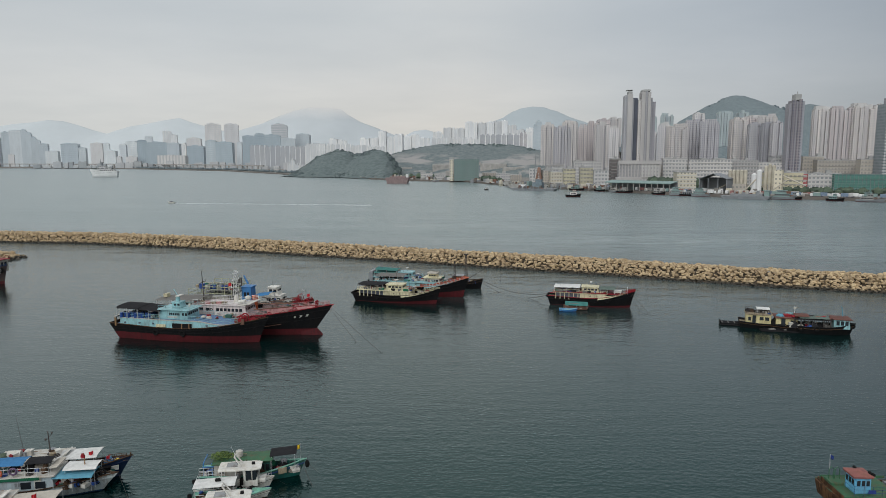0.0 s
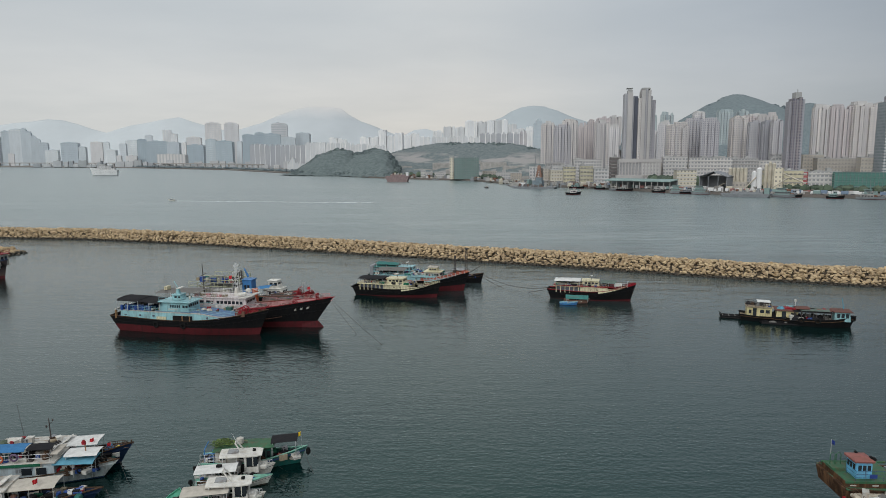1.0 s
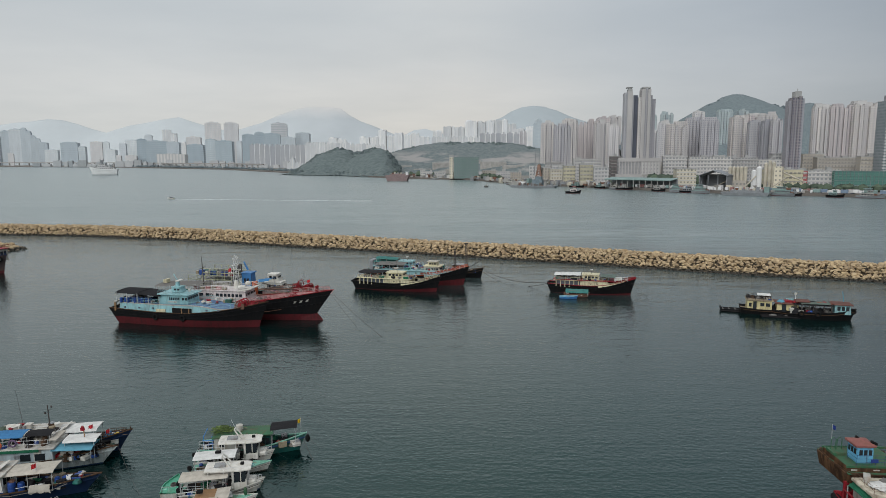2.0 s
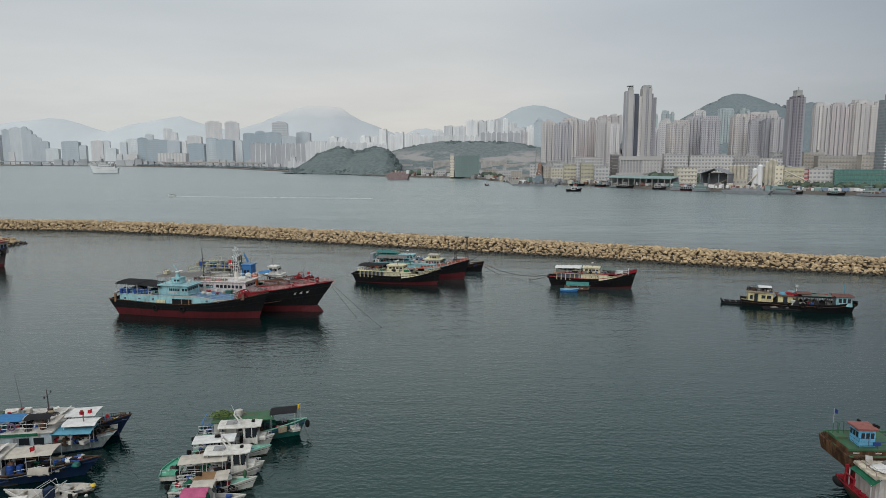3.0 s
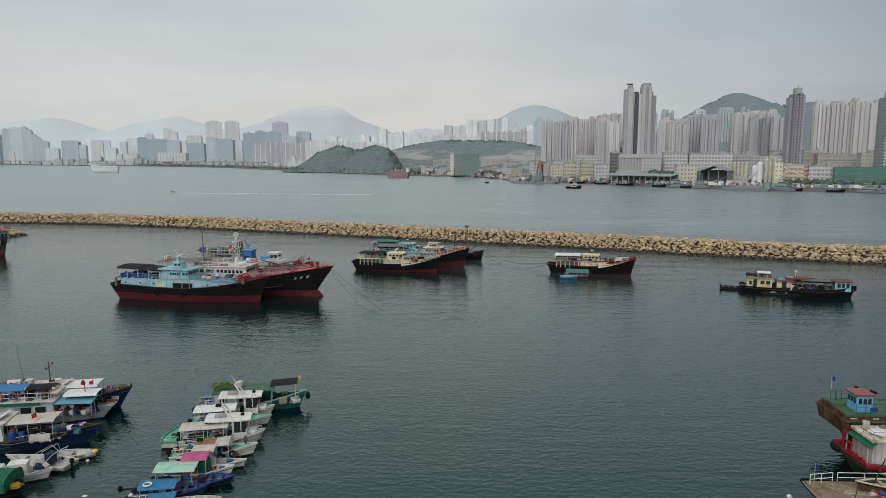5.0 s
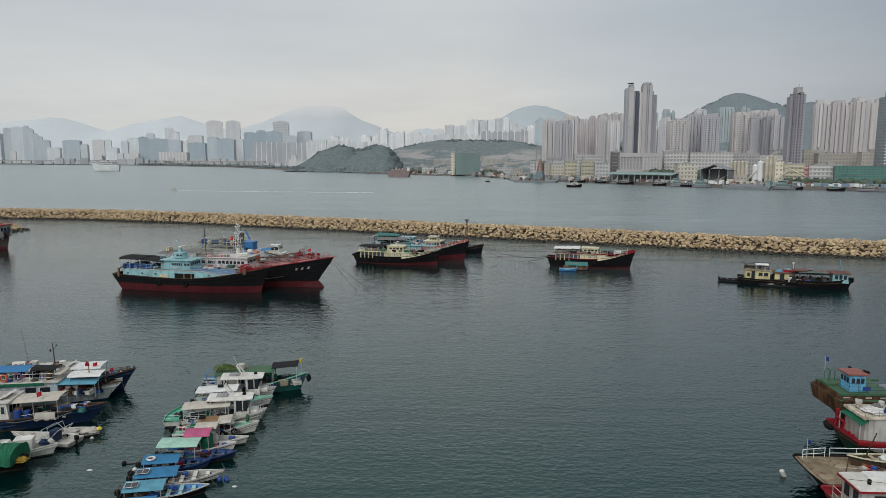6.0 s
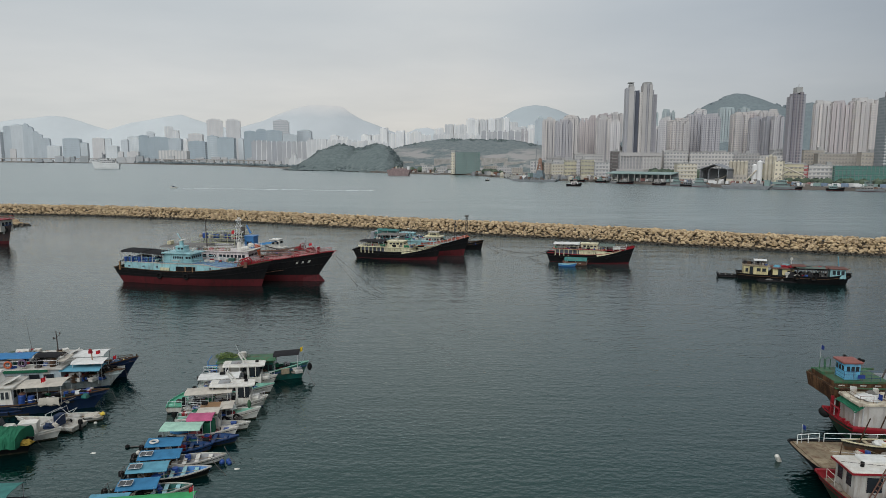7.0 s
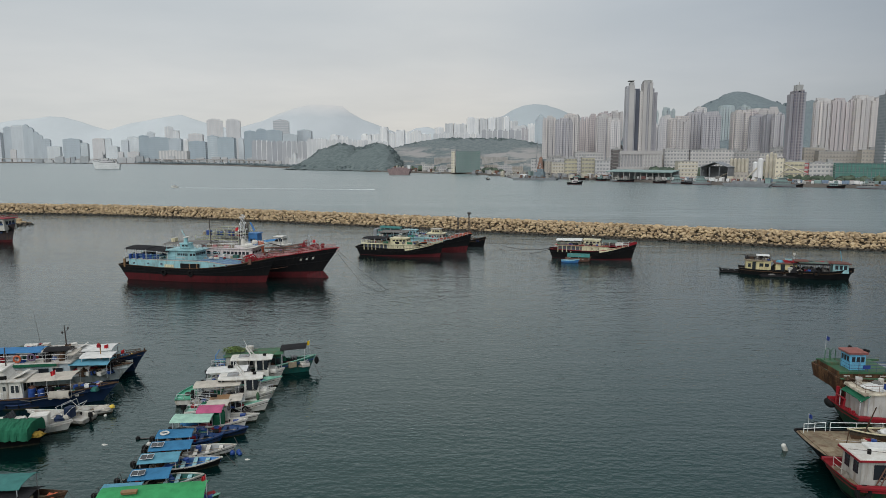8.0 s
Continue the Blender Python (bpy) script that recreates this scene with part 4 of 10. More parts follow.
def lorry(x, y, turn, m):
    t = thing("lorry", x, y, 1.9, turn, "small parked lorry on the far quay", "lorry", "lorries on the quay")
    part("cargo_body", Shape().box(-3.4, 1.4, -1.2, 1.2, 0.9, 3.3, ch=0.1), m, t)
    part("cab", Shape().box(1.6, 3.4, -1.1, 1.1, 0.6, 2.7, ch=0.3), ROOFWHITE, t)
    for wx in (-2.4, 2.4):
        for wy in (-1.0, 1.0):
            part("wheel", Shape().ring((wx, wy, 0.5), 0.35, 0.15, n=8, k=4), SHADOWWALL, t)


QRNG = random.Random(4)
CARGO = [ROOFPALE, ROOFWHITE, paint("cargo_blue", (0.18, 0.24, 0.32), 0.7), paint("cargo_red", (0.28, 0.14, 0.13), 0.7), SHEDGREEN, CONCRETE]
for i in range(74):
    q = i / 73
    x = 140 + q * 228
    lorry(x + QRNG.uniform(-1, 1), shore_y(x) + 7 + QRNG.uniform(0, 9), -38 + QRNG.choice((0, 90, 180)) + QRNG.uniform(-6, 6), QRNG.choice(CARGO))


def stack(x, y, n, label, mats, zmax):
    """Loose yard goods: heaps of crates, spoil and containers."""
    t = thing("yard_goods", x, y, 1.9, QRNG.uniform(-40, -20), label, "yard goods")
    for i in range(n):
        s = Shape()
        a, b, c = QRNG.uniform(0.8, 3.2), QRNG.uniform(0.8, 2.0), QRNG.uniform(0.9, zmax)
        px, py = QRNG.uniform(-12, 12), QRNG.uniform(-4, 6)
        if QRNG.random() < 0.3:
            s.blob((px, py, 0), a, b * 1.3, c, 8, 4, 0.15, QRNG)
        else:
            s.box(px - a, px + a, py - b, py + b, 0, c, ch=0.2)
        part("crate", s, QRNG.choice(mats), t)


for x in (60, 80, 95, 112, 128, 140, -70, -40, -10, 12, 30, 48, 205, 214, 236, 252, 268):
    stack(x, shore_y(x) + 12, 13, "pale heaps, containers and sheds on the quay", [CONCRETE, ROOFPALE, LAND, RUST, STEELGREY, SILO, QUAY], 5.0)
for x in range(58, 150, 7):
    stack(x, shore_y(x) + 5, 12, "rusty plant, spoil and crates on the quay edge", [CONCRETE, RUST, STEELGREY, QUAY, LAND, SILO], 4.5)
for x in (-120, -150, -185, -215, -250, -280):
    stack(x, shore_y(x) + 9, 5, "low pale sheds by the water", [CONCRETE, ROOFWHITE, LAND], 4.0)


def tree_belt(x0, x1, off, n, h, seed, m=None):
    """A far belt of trees along the shore: many uneven clumps."""
    rng, s = random.Random(seed), Shape()
    for i in range(n):
        x = x0 + (x1 - x0) * i / n + rng.uniform(-3, 3)
        r = rng.uniform(0.5, 1.0) * h
        s.blob((x, shore_y(x) + off + rng.uniform(-4, 4), 2 + r * 0.6), r * 0.9, r * 0.8, r * 0.7, 7, 5, 0.22, rng)
    solid("tree_belt", s, m or TREES, "uneven dark green belt of waterfront trees", "trees", kind="stuff", smooth=True)


def hill_wood(x0, x1, crest, n, seed, label, r0=2.2, r1=4.6, m=None, high=1.0):
    """Tree crowns scattered over a hillside, dropped on to its slope."""
    rng, s = random.Random(seed), Shape()
    for i in range(n):
        x, u = rng.uniform(x0, x1), rng.random() ** high
        for (a, b) in zip(crest, crest[1:]):
            if a[0] <= x <= b[0]:
                k = (x - a[0]) / (b[0] - a[0])
                cy, cz, dep = a[1] + (b[1] - a[1]) * k, a[2] + (b[2] - a[2]) * k, a[3]
                z = 1 + (cz - 1) * (1 - u) ** 1.15
                r = rng.uniform(r0, r1)
                s.blob((x, cy - dep * u * 0.92, z), r, r * 0.9, r * rng.uniform(0.7, 1.1), 7, 5, 0.25, rng)
                break
    solid("hillside_wood", s, m or WOOD_NEAR, label, "wood", kind="stuff", smooth=True)


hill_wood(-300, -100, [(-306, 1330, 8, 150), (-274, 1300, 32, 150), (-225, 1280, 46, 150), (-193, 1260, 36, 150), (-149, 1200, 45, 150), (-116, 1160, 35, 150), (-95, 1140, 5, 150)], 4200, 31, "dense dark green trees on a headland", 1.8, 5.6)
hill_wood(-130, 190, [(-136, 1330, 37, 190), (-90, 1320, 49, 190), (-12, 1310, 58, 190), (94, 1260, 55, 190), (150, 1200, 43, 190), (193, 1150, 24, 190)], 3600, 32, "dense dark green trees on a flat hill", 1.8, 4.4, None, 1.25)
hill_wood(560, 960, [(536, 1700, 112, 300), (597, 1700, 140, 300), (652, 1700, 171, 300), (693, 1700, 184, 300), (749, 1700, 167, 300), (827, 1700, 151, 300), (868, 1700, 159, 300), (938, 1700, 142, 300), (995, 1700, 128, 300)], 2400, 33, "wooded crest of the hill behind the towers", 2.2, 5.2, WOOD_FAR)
# the west belt takes the hazed green of the far hill
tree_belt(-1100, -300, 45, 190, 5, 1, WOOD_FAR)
tree_belt(160, 380, 62, 110, 5, 2)
tree_belt(196, 236, 96, 40, 9, 4)
tree_belt(-120, 60, 60, 60, 6, 3)

# walls and shelves cut into the quarried slope
qy = random.Random(19)
for x, y, z, w in ((-96, 1165, 14, 34), (-60, 1150, 9, 30), (-20, 1150, 20, 46), (20, 1150, 24, 40), (60, 1120, 22, 44), (92, 1100, 16, 36), (120, 1085, 12, 30), (0, 1120, 10, 40)):
    solid("retaining_wall", Shape().box(-w / 2, w / 2, -1.5, 1.5, -14, qy.uniform(1.0, 3.6), ch=0.4), CONCRETE, "pale concrete retaining wall on a quarried slope", "retaining wall", at=pose(x, y, z, 0, 0, qy.uniform(-12, 4)))

# the elevated road and sea wall of the west shore
via = thing("elevated_road", 0, 0, 0, 0, "long pale elevated road on columns along the far shore", "elevated road", kind="structure")
deckline = [(-1900, 2520), (-1500, 2420), (-1163, 2300), (-850, 2050), (-609, 1830), (-480, 1640)]
s = Shape()
for o, z in ((0, 13),):
    s.grid([[(x + 0, y + a, z + b) for x, y in deckline] for a, b in ((0, 0), (0, 3), (12, 3), (12, 0), (0, 0))], flip=True)
part("deck", s, CONCRETE, via)
for (x0, y0), (x1, y1) in zip(deckline, deckline[1:]):
    k = int(math.hypot(x1 - x0, y1 - y0) / 42)
    for i in range(k):
        x, y = x0 + (x1 - x0) * i / k, y0 + (y1 - y0) * i / k
        part("pier", Shape().box(x - 1.5, x + 1.5, y + 3, y + 7, 1.9, 13.2), CONCRETE, via)

# ---- the breakwater ----
BW = [(-330, 262), (-240, 256), (-176, 251), (-141, 247), (-104, 237), (-80, 228), (-38, 212), (-1.5, 197.5), (30, 185), (53, 175), (70, 167.5), (100, 157), (150, 139), (210, 118)]


def along(line, s):
    """The place and heading at s metres along a line."""
    for (x0, y0), (x1, y1) in zip(line, line[1:]):
        k = math.hypot(x1 - x0, y1 - y0)
        if s <= k:
            return x0 + (x1 - x0) * s / k, y0 + (y1 - y0) * s / k, (x1 - x0) / k, (y1 - y0) / k
        s -= k
    return None


def rock_shape(rng):
    bm = bmesh.new()
    for i in range(13):
        v = Vector((rng.gauss(0, 1), rng.gauss(0, 1), rng.gauss(0, 1))).normalized()
        bm.verts.new((v.x * 1.04, v.y * 0.95, v.z * 0.82))
    bmesh.ops.convex_hull(bm, input=bm.verts)
    bm.verts.index_update()
    used = [v for v in bm.verts if v.link_faces]
    idx = {v: i for i, v in enumerate(used)}
    s = Shape().add([tuple(v.co) for v in used], [tuple(idx[v] for v in f.verts) for f in bm.faces])
    bm.free()
    return s


# core colour painted dark for the shade in the gaps between rocks
RUBBLE = paint("shadowed_rubble", (0.10, 0.078, 0.055), 0.95, 0.4, 0.6, 4.0, 0.05)


def mound(name, line, length, near, label, height=3.0, seed=1):
    """A rubble mound: a core and rocks laid over it; rocks with x beyond near are pieces of their own."""
    rng = random.Random(seed)
    t = thing(name, 0, 0, 0, 0, label, "breakwater", kind="structure")
    prof = [(-1.2, -1.0), (4.2, height - 1.25), (8.6, height - 1.1), (14.0, -1.0)]
    rows, s = [], 0.0
    while s < length:
        p = along(line, s)
        if not p:
            break
        x, y, tx, ty = p
        rows.append([(x - ty * o, y + tx * o, z) for o, z in prof])
        s += 6
    part("core", Shape().grid(rows, flip=True), RUBBLE, t, "dark rubble core")
    kinds = [rock_shape(rng) for i in range(14)]
    meshes = [mesh_of("rock", k, ROCK) for k in kinds]
    rest, s, single = Shape(), 0.0, 0
    while s < length:
        for o, z in ((-0.7, -0.15), (0.1, 0.25), (0.9, 0.7), (1.65, 1.2), (2.4, 1.7), (3.2, 2.2), (4.0, 2.6), (5.0, 2.75), (6.1, 2.8), (7.2, 2.8), (8.3, 2.65), (9.4, 2.2)):
            p = along(line, s + rng.uniform(-0.7, 0.7))
            if not p:
                continue
            o2 = o + rng.uniform(-0.35, 0.35)
            r = rng.uniform(0.36, 0.68) * (1.25 if rng.random() < 0.12 else 1.0) if o < 8 else rng.uniform(0.55, 0.95)
            m = Matrix.LocRotScale((p[0] - p[3] * o2, p[1] + p[2] * o2, z * height / 3 + rng.uniform(-0.22, 0.22)), Euler((rng.uniform(-0.6, 0.6), rng.uniform(-0.5, 0.5), rng.uniform(0, 6.3))), (r * rng.uniform(0.9, 1.25), r, r * rng.uniform(0.75, 1.05)))
            if p[0] > near and p[0] < near + 28 and single < 300 and 0 <= o < 7:
                ob = new("rock", meshes[rng.randrange(14)])
                ob.parent, ob.matrix_basis = t, m
                single += 1
            else:
                k = kinds[rng.randrange(14)]
                rest.add(k.v, k.f, m)
        s += 0.56
    # the rounded head at the end of the line
    x, y, tx, ty = along(line, length - 0.5) or (line[-1][0], line[-1][1], 1, 0)
    for i in range(90):
        a, d = rng.uniform(-1.7, 1.7), rng.random() ** 0.6 * 7.0
        c, sn = math.cos(a) * d, math.sin(a) * d + 4.5
        r = rng.uniform(0.5, 1.0)
        k = kinds[rng.randrange(14)]
        rest.add(k.v, k.f, Matrix.LocRotScale((x + tx * c - ty * sn, y + ty * c + tx * sn, height * 0.9 * (1 - d / 7.0) - 0.2), Euler((rng.uniform(-0.6, 0.6), rng.uniform(-0.5, 0.5), rng.uniform(0, 6.3))), (r, r, r)))
    ob = part("rubble", rest, ROCK, t)
    tagged(ob, kind="stuff")
    return t


mound("breakwater", BW, 640, 62, "long breakwater of tan granite boulders, dark at the waterline", 3.35)
mound("rock_groyne", [(-272, 226), (-202, 214), (-146, 204.5)], 127, 9999, "low end of a dark rock groyne", 1.5, 2)


# ---- boat paints ----
def pal(name, rgb, rough=0.45, dirt=0.25, **k):
    return paint(name, rgb, rough, k.pop("var", 0.2), 0.5, 7.0, 0.01, dirt=dirt, **k)


BLACK = pal("hull_black", (0.0075, 0.0075, 0.0085), 0.6, 0.12, dirt_rgb=(0.035, 0.026, 0.02), sheen=0.12)
REDLEAD = pal("red_lead", (0.085, 0.013, 0.016), 0.7, 0.4, dirt_rgb=(0.03, 0.012, 0.012), sheen=0.15)
SKY = pal("pale_blue_paint", (0.26, 0.47, 0.50), 0.45, 0.3)
SKYDECK = pal("blue_deck", (0.12, 0.22, 0.38), 0.6, 0.25)
PINKWHITE = pal("pinkish_white_paint", (0.60, 0.545, 0.535), 0.45, 0.3)
ROSE = pal("faded_rose_paint", (0.46, 0.25, 0.245), 0.55, 0.35)
PINKDECK = pal("pink_deck", (0.42, 0.18, 0.17), 0.6, 0.3)
WHITE = pal("white_paint", (0.63, 0.615, 0.565), 0.4, 0.3, dirt_rgb=(0.32, 0.27, 0.19))
OFFWHITE = pal("weathered_white", (0.47, 0.46, 0.42), 0.5, 0.45, dirt_rgb=(0.28, 0.22, 0.16))
CREAM = pal("cream_paint", (0.62, 0.57, 0.38), 0.5, 0.3)
YELLOWISH = pal("yellow_cream_paint", (0.60, 0.52, 0.28), 0.5, 0.3)
RED = pal("red_paint", (0.25, 0.014, 0.022), 0.55, 0.3, sheen=0.2, dirt_rgb=(0.10, 0.03, 0.025))
GREENHULL = pal("green_hull", (0.010, 0.048, 0.026), 0.55, 0.35, sheen=0.2)
GREENDECK = pal("green_deck", (0.035, 0.11, 0.055), 0.6, 0.35)
TEAL = pal("teal_hull", (0.014, 0.11, 0.095), 0.5, 0.3, sheen=0.2)
MINT = pal("mint_gelcoat", (0.22, 0.47, 0.37), 0.45, 0.2)
NAVY = pal("navy_hull", (0.008, 0.021, 0.058), 0.5, 0.3, sheen=0.2, dirt_rgb=(0.02, 0.03, 0.05))
BLUE = pal("blue_hull", (0.012, 0.048, 0.14), 0.45, 0.2)
BRIGHTBLUE = pal("bright_blue_gelcoat", (0.045, 0.19, 0.44), 0.45, 0.2)
BROWNHULL = pal("tarred_brown_hull", (0.055, 0.035, 0.022), 0.8, 0.55, sheen=0.12)
PLANKS = pal("worn_plank", (0.30, 0.25, 0.17), 0.8, 0.4, var=0.35)
SANDDECK = pal("sandy_deck", (0.235, 0.19, 0.125), 0.9, 0.55, var=0.5)
WOODBROWN = pal("brown_varnished_wood", (0.26, 0.15, 0.07), 0.5, 0.2)
GREYDECK = pal("grey_deck", (0.27, 0.28, 0.28), 0.7, 0.3)
GLASS = paint("dark_cabin_glass", (0.02, 0.025, 0.03), 0.18, 0.1, 1, 8, 0)
RUBBER = paint("black_rubber", (0.012, 0.012, 0.012), 0.9, 0.2, 2, 20, 0.01, sheen=0.12)
GALV = paint("galvanised_tube", (0.52, 0.53, 0.53), 0.4, 0.15, 2, 20, 0, metal=0.3)
WHITETUBE = paint("white_tube", (0.68, 0.68, 0.66), 0.45, 0.15, 2, 20, 0)
DARKTUBE = paint("dark_spar", (0.07, 0.06, 0.055), 0.7, 0.3, 2, 20, 0)
ROPE = paint("old_rope", (0.20, 0.18, 0.15), 0.95, 0.3, 5, 60, 0.01)
ORANGEFLOAT = paint("orange_plastic", (0.48, 0.11, 0.045), 0.5, 0.15, 3, 30, 0)
REDFLAG = paint("red_cloth", (0.55, 0.03, 0.04), 0.9, 0.15, 4, 40, 0)
YELLOWFLAG = paint("yellow_cloth", (0.72, 0.52, 0.03), 0.9, 0.15, 4, 40, 0)
BLUEFLAG = paint("blue_cloth", (0.022, 0.045, 0.19), 0.9, 0.15, 4, 40, 0)
BARRELBLUE = paint("blue_plastic", (0.022, 0.065, 0.24), 0.4, 0.15, 3, 30, 0)
YELLOWPL = paint("yellow_plastic", (0.62, 0.45, 0.06), 0.5, 0.2, 3, 30, 0)


def cloth(name, rgb, var=0.25):
    return paint(name, rgb, 0.9, var * 0.6, 1.6, 12.0, 0.02, dirt=0.18, dirt_rgb=tuple(c * 0.45 for c in rgb), sheen=0.1)


TARP_BLACK = cloth("black_awning", (0.022, 0.022, 0.024))
TARP_GREY = cloth("grey_awning", (0.16, 0.155, 0.145))
TARP_BLUE = cloth("blue_awning", (0.055, 0.18, 0.36))
TARP_SKY = cloth("sky_blue_awning", (0.11, 0.29, 0.38))
TARP_DEEP = cloth("deep_blue_awning", (0.045, 0.175, 0.32))
TARP_GREEN = cloth("bright_green_awning", (0.05, 0.29, 0.11))
TARP_BOTTLE = cloth("bottle_green_tarp", (0.022, 0.125, 0.07))
TARP_MINT = cloth("mint_awning", (0.33, 0.52, 0.42))
TARP_PINK = cloth("pink_awning", (0.42, 0.10, 0.19))
TARP_TAN = cloth("tan_awning", (0.46, 0.425, 0.365))
TARP_WHITE = cloth("white_awning", (0.60, 0.60, 0.575), 0.2)
TARP_TEAL = cloth("teal_netting_awning", (0.055, 0.175, 0.16))
NETTING = cloth("grey_green_netting", (0.12, 0.155, 0.135))


# ---- boat parts ----
def smooth(a):
    a = max(0.0, min(1.0, a))
    return a * a * (3 - 2 * a)


class Hull:
    """The lines of a boat, bow towards +x: length, beam, height of side amidships, at bow and at stern."""

    def __init__(self, ln, beam, mid, bow, stern, draft=0.5, rake=1.2, over=0.4, transom=0.7, fine=0.5, bluff=2.2, keel=0.72):
        self.ln, self.beam, self.mid, self.bow, self.stern, self.draft = ln, beam, mid, bow, stern, draft
        self.rake, self.over, self.transom, self.fine, self.bluff, self.keel = rake, over, transom, fine, bluff, keel

    def top(self, s):
        return self.mid + (self.bow - self.mid) * max(0, (s - 0.42) / 0.58) ** 2.1 + (self.stern - self.mid) * max(0, (0.40 - s) / 0.40) ** 1.7

    def half(self, s, v):
        a = self.transom + (1 - self.transom) * smooth(s / 0.38)
        ft = a * (1 - max(0, (s - self.fine) / (1 - self.fine)) ** self.bluff)
        fb = a * self.keel * (1 - max(0, (s - self.fine + 0.12) / (1.12 - self.fine)) ** 1.5)
        return max(0.012, self.beam / 2 * (fb + (ft - fb) * v ** 0.75))

    def at(self, s, v, side=0.0, out=0.0):
        """The point at share s of the length and v of the height; side -1 or 1 for the skin to starboard or port."""
        x = -self.ln / 2 + self.over + (self.ln - self.over - self.rake) * s + self.rake * v ** 1.25 * s ** 7 - self.over * v * (1 - s) ** 6
        z = -self.draft + (self.top(s) + self.draft) * v
        return (x, side * (self.half(s, v) + out), z)

    def share(self, s, z):
        return (z + self.draft) / (self.top(s) + self.draft)

    def stations(self, n=24):
        """Shares of the length at which the skin has a rib; square bows get ribs close to the stem."""
        extra = [0.988, 0.9955, 0.9990] if self.bluff > 10 else []
        return sorted([(i / n) ** 0.85 for i in range(n + 1)] + extra)

    def loop(self, fv, n=24, out=0.0, inset=0.0):
        """A closed ring of points round the hull, starboard from stern to bow and port back; fv gives v at each s."""
        ss = self.stations(n)
        ring = [self.at(s, fv(s), -1, out - inset) for s in ss] + [self.at(s, fv(s), 1, out - inset) for s in reversed(ss)]
        return [(x, y if abs(y) < 1e3 else 0, z) for x, y, z in ring]


def build_hull(t, h, side, boot_m, boot, deck_m, drop=0.7, rail_m=None, strake=None, inner=None, rail=0.07, boot_aft=None):
    """Skin, bottom paint, inner bulwark, deck and capping rail of a boat."""
    aft = boot if boot_aft is None else boot_aft
    vb = lambda s: min(0.97, h.share(s, aft + (boot - aft) * s ** 1.4))
    low = [h.loop(lambda s, k=k: vb(s) * k) for k in (0.0, 0.35, 0.7, 1.0)]
    part("bottom", Shape().grid(low, closed=True), boot_m, t, "painted bottom at the waterline", smooth=True)
    up = [h.loop(lambda s, k=k: vb(s) + (1 - vb(s)) * k) for k in (0.0, 0.3, 0.65, 1.0)]
    part("hull", Shape().grid(up, closed=True), side, t, smooth=True)
    th = 0.05 + h.beam * 0.012 if h.beam > 2.6 else 0.045
    lip = 0.03 if h.beam > 2.6 else 0.012
    dv = lambda s: h.share(s, h.top(s) - drop)
    ins = [h.loop(lambda s: 1.0, inset=th), h.loop(lambda s: dv(s) + (1 - dv(s)) * 0.5, inset=th), h.loop(dv, inset=th)]
    part("bulwark", Shape().grid(ins, closed=True, flip=False), inner or side, t, smooth=True)
    rows = []
    for s in h.stations():
        a, b = h.at(s, dv(s), -1, -th), h.at(s, dv(s), 1, -th)
        rows.append([a, (a[0], a[1] * 0.5, a[2] + 0.02), (a[0], 0, a[2] + 0.03), (b[0], b[1] * 0.5, b[2] + 0.02), b])
    part("deck", Shape().grid(rows, flip=False), deck_m, t, smooth=True)
    r0, r1 = h.loop(lambda s: 1.0, out=lip), h.loop(lambda s: 1.0, inset=th + lip)
    lift = lambda ring, dz: [(x, y, z + dz) for x, y, z in ring]
    part("gunwale", Shape().grid([lift(r0, -0.04), lift(r0, rail), lift(r1, rail), lift(r1, -0.04), lift(r0, -0.04)], closed=True), rail_m or side, t)
    for v, m in strake or ():
        a = h.loop(lambda s: v, out=0.005)
        b = h.loop(lambda s: v, out=0.07)
        part("rubbing_strake", Shape().grid([lift(a, -0.07), lift(b, -0.05), lift(b, 0.05), lift(a, 0.07)], closed=True), m, t)


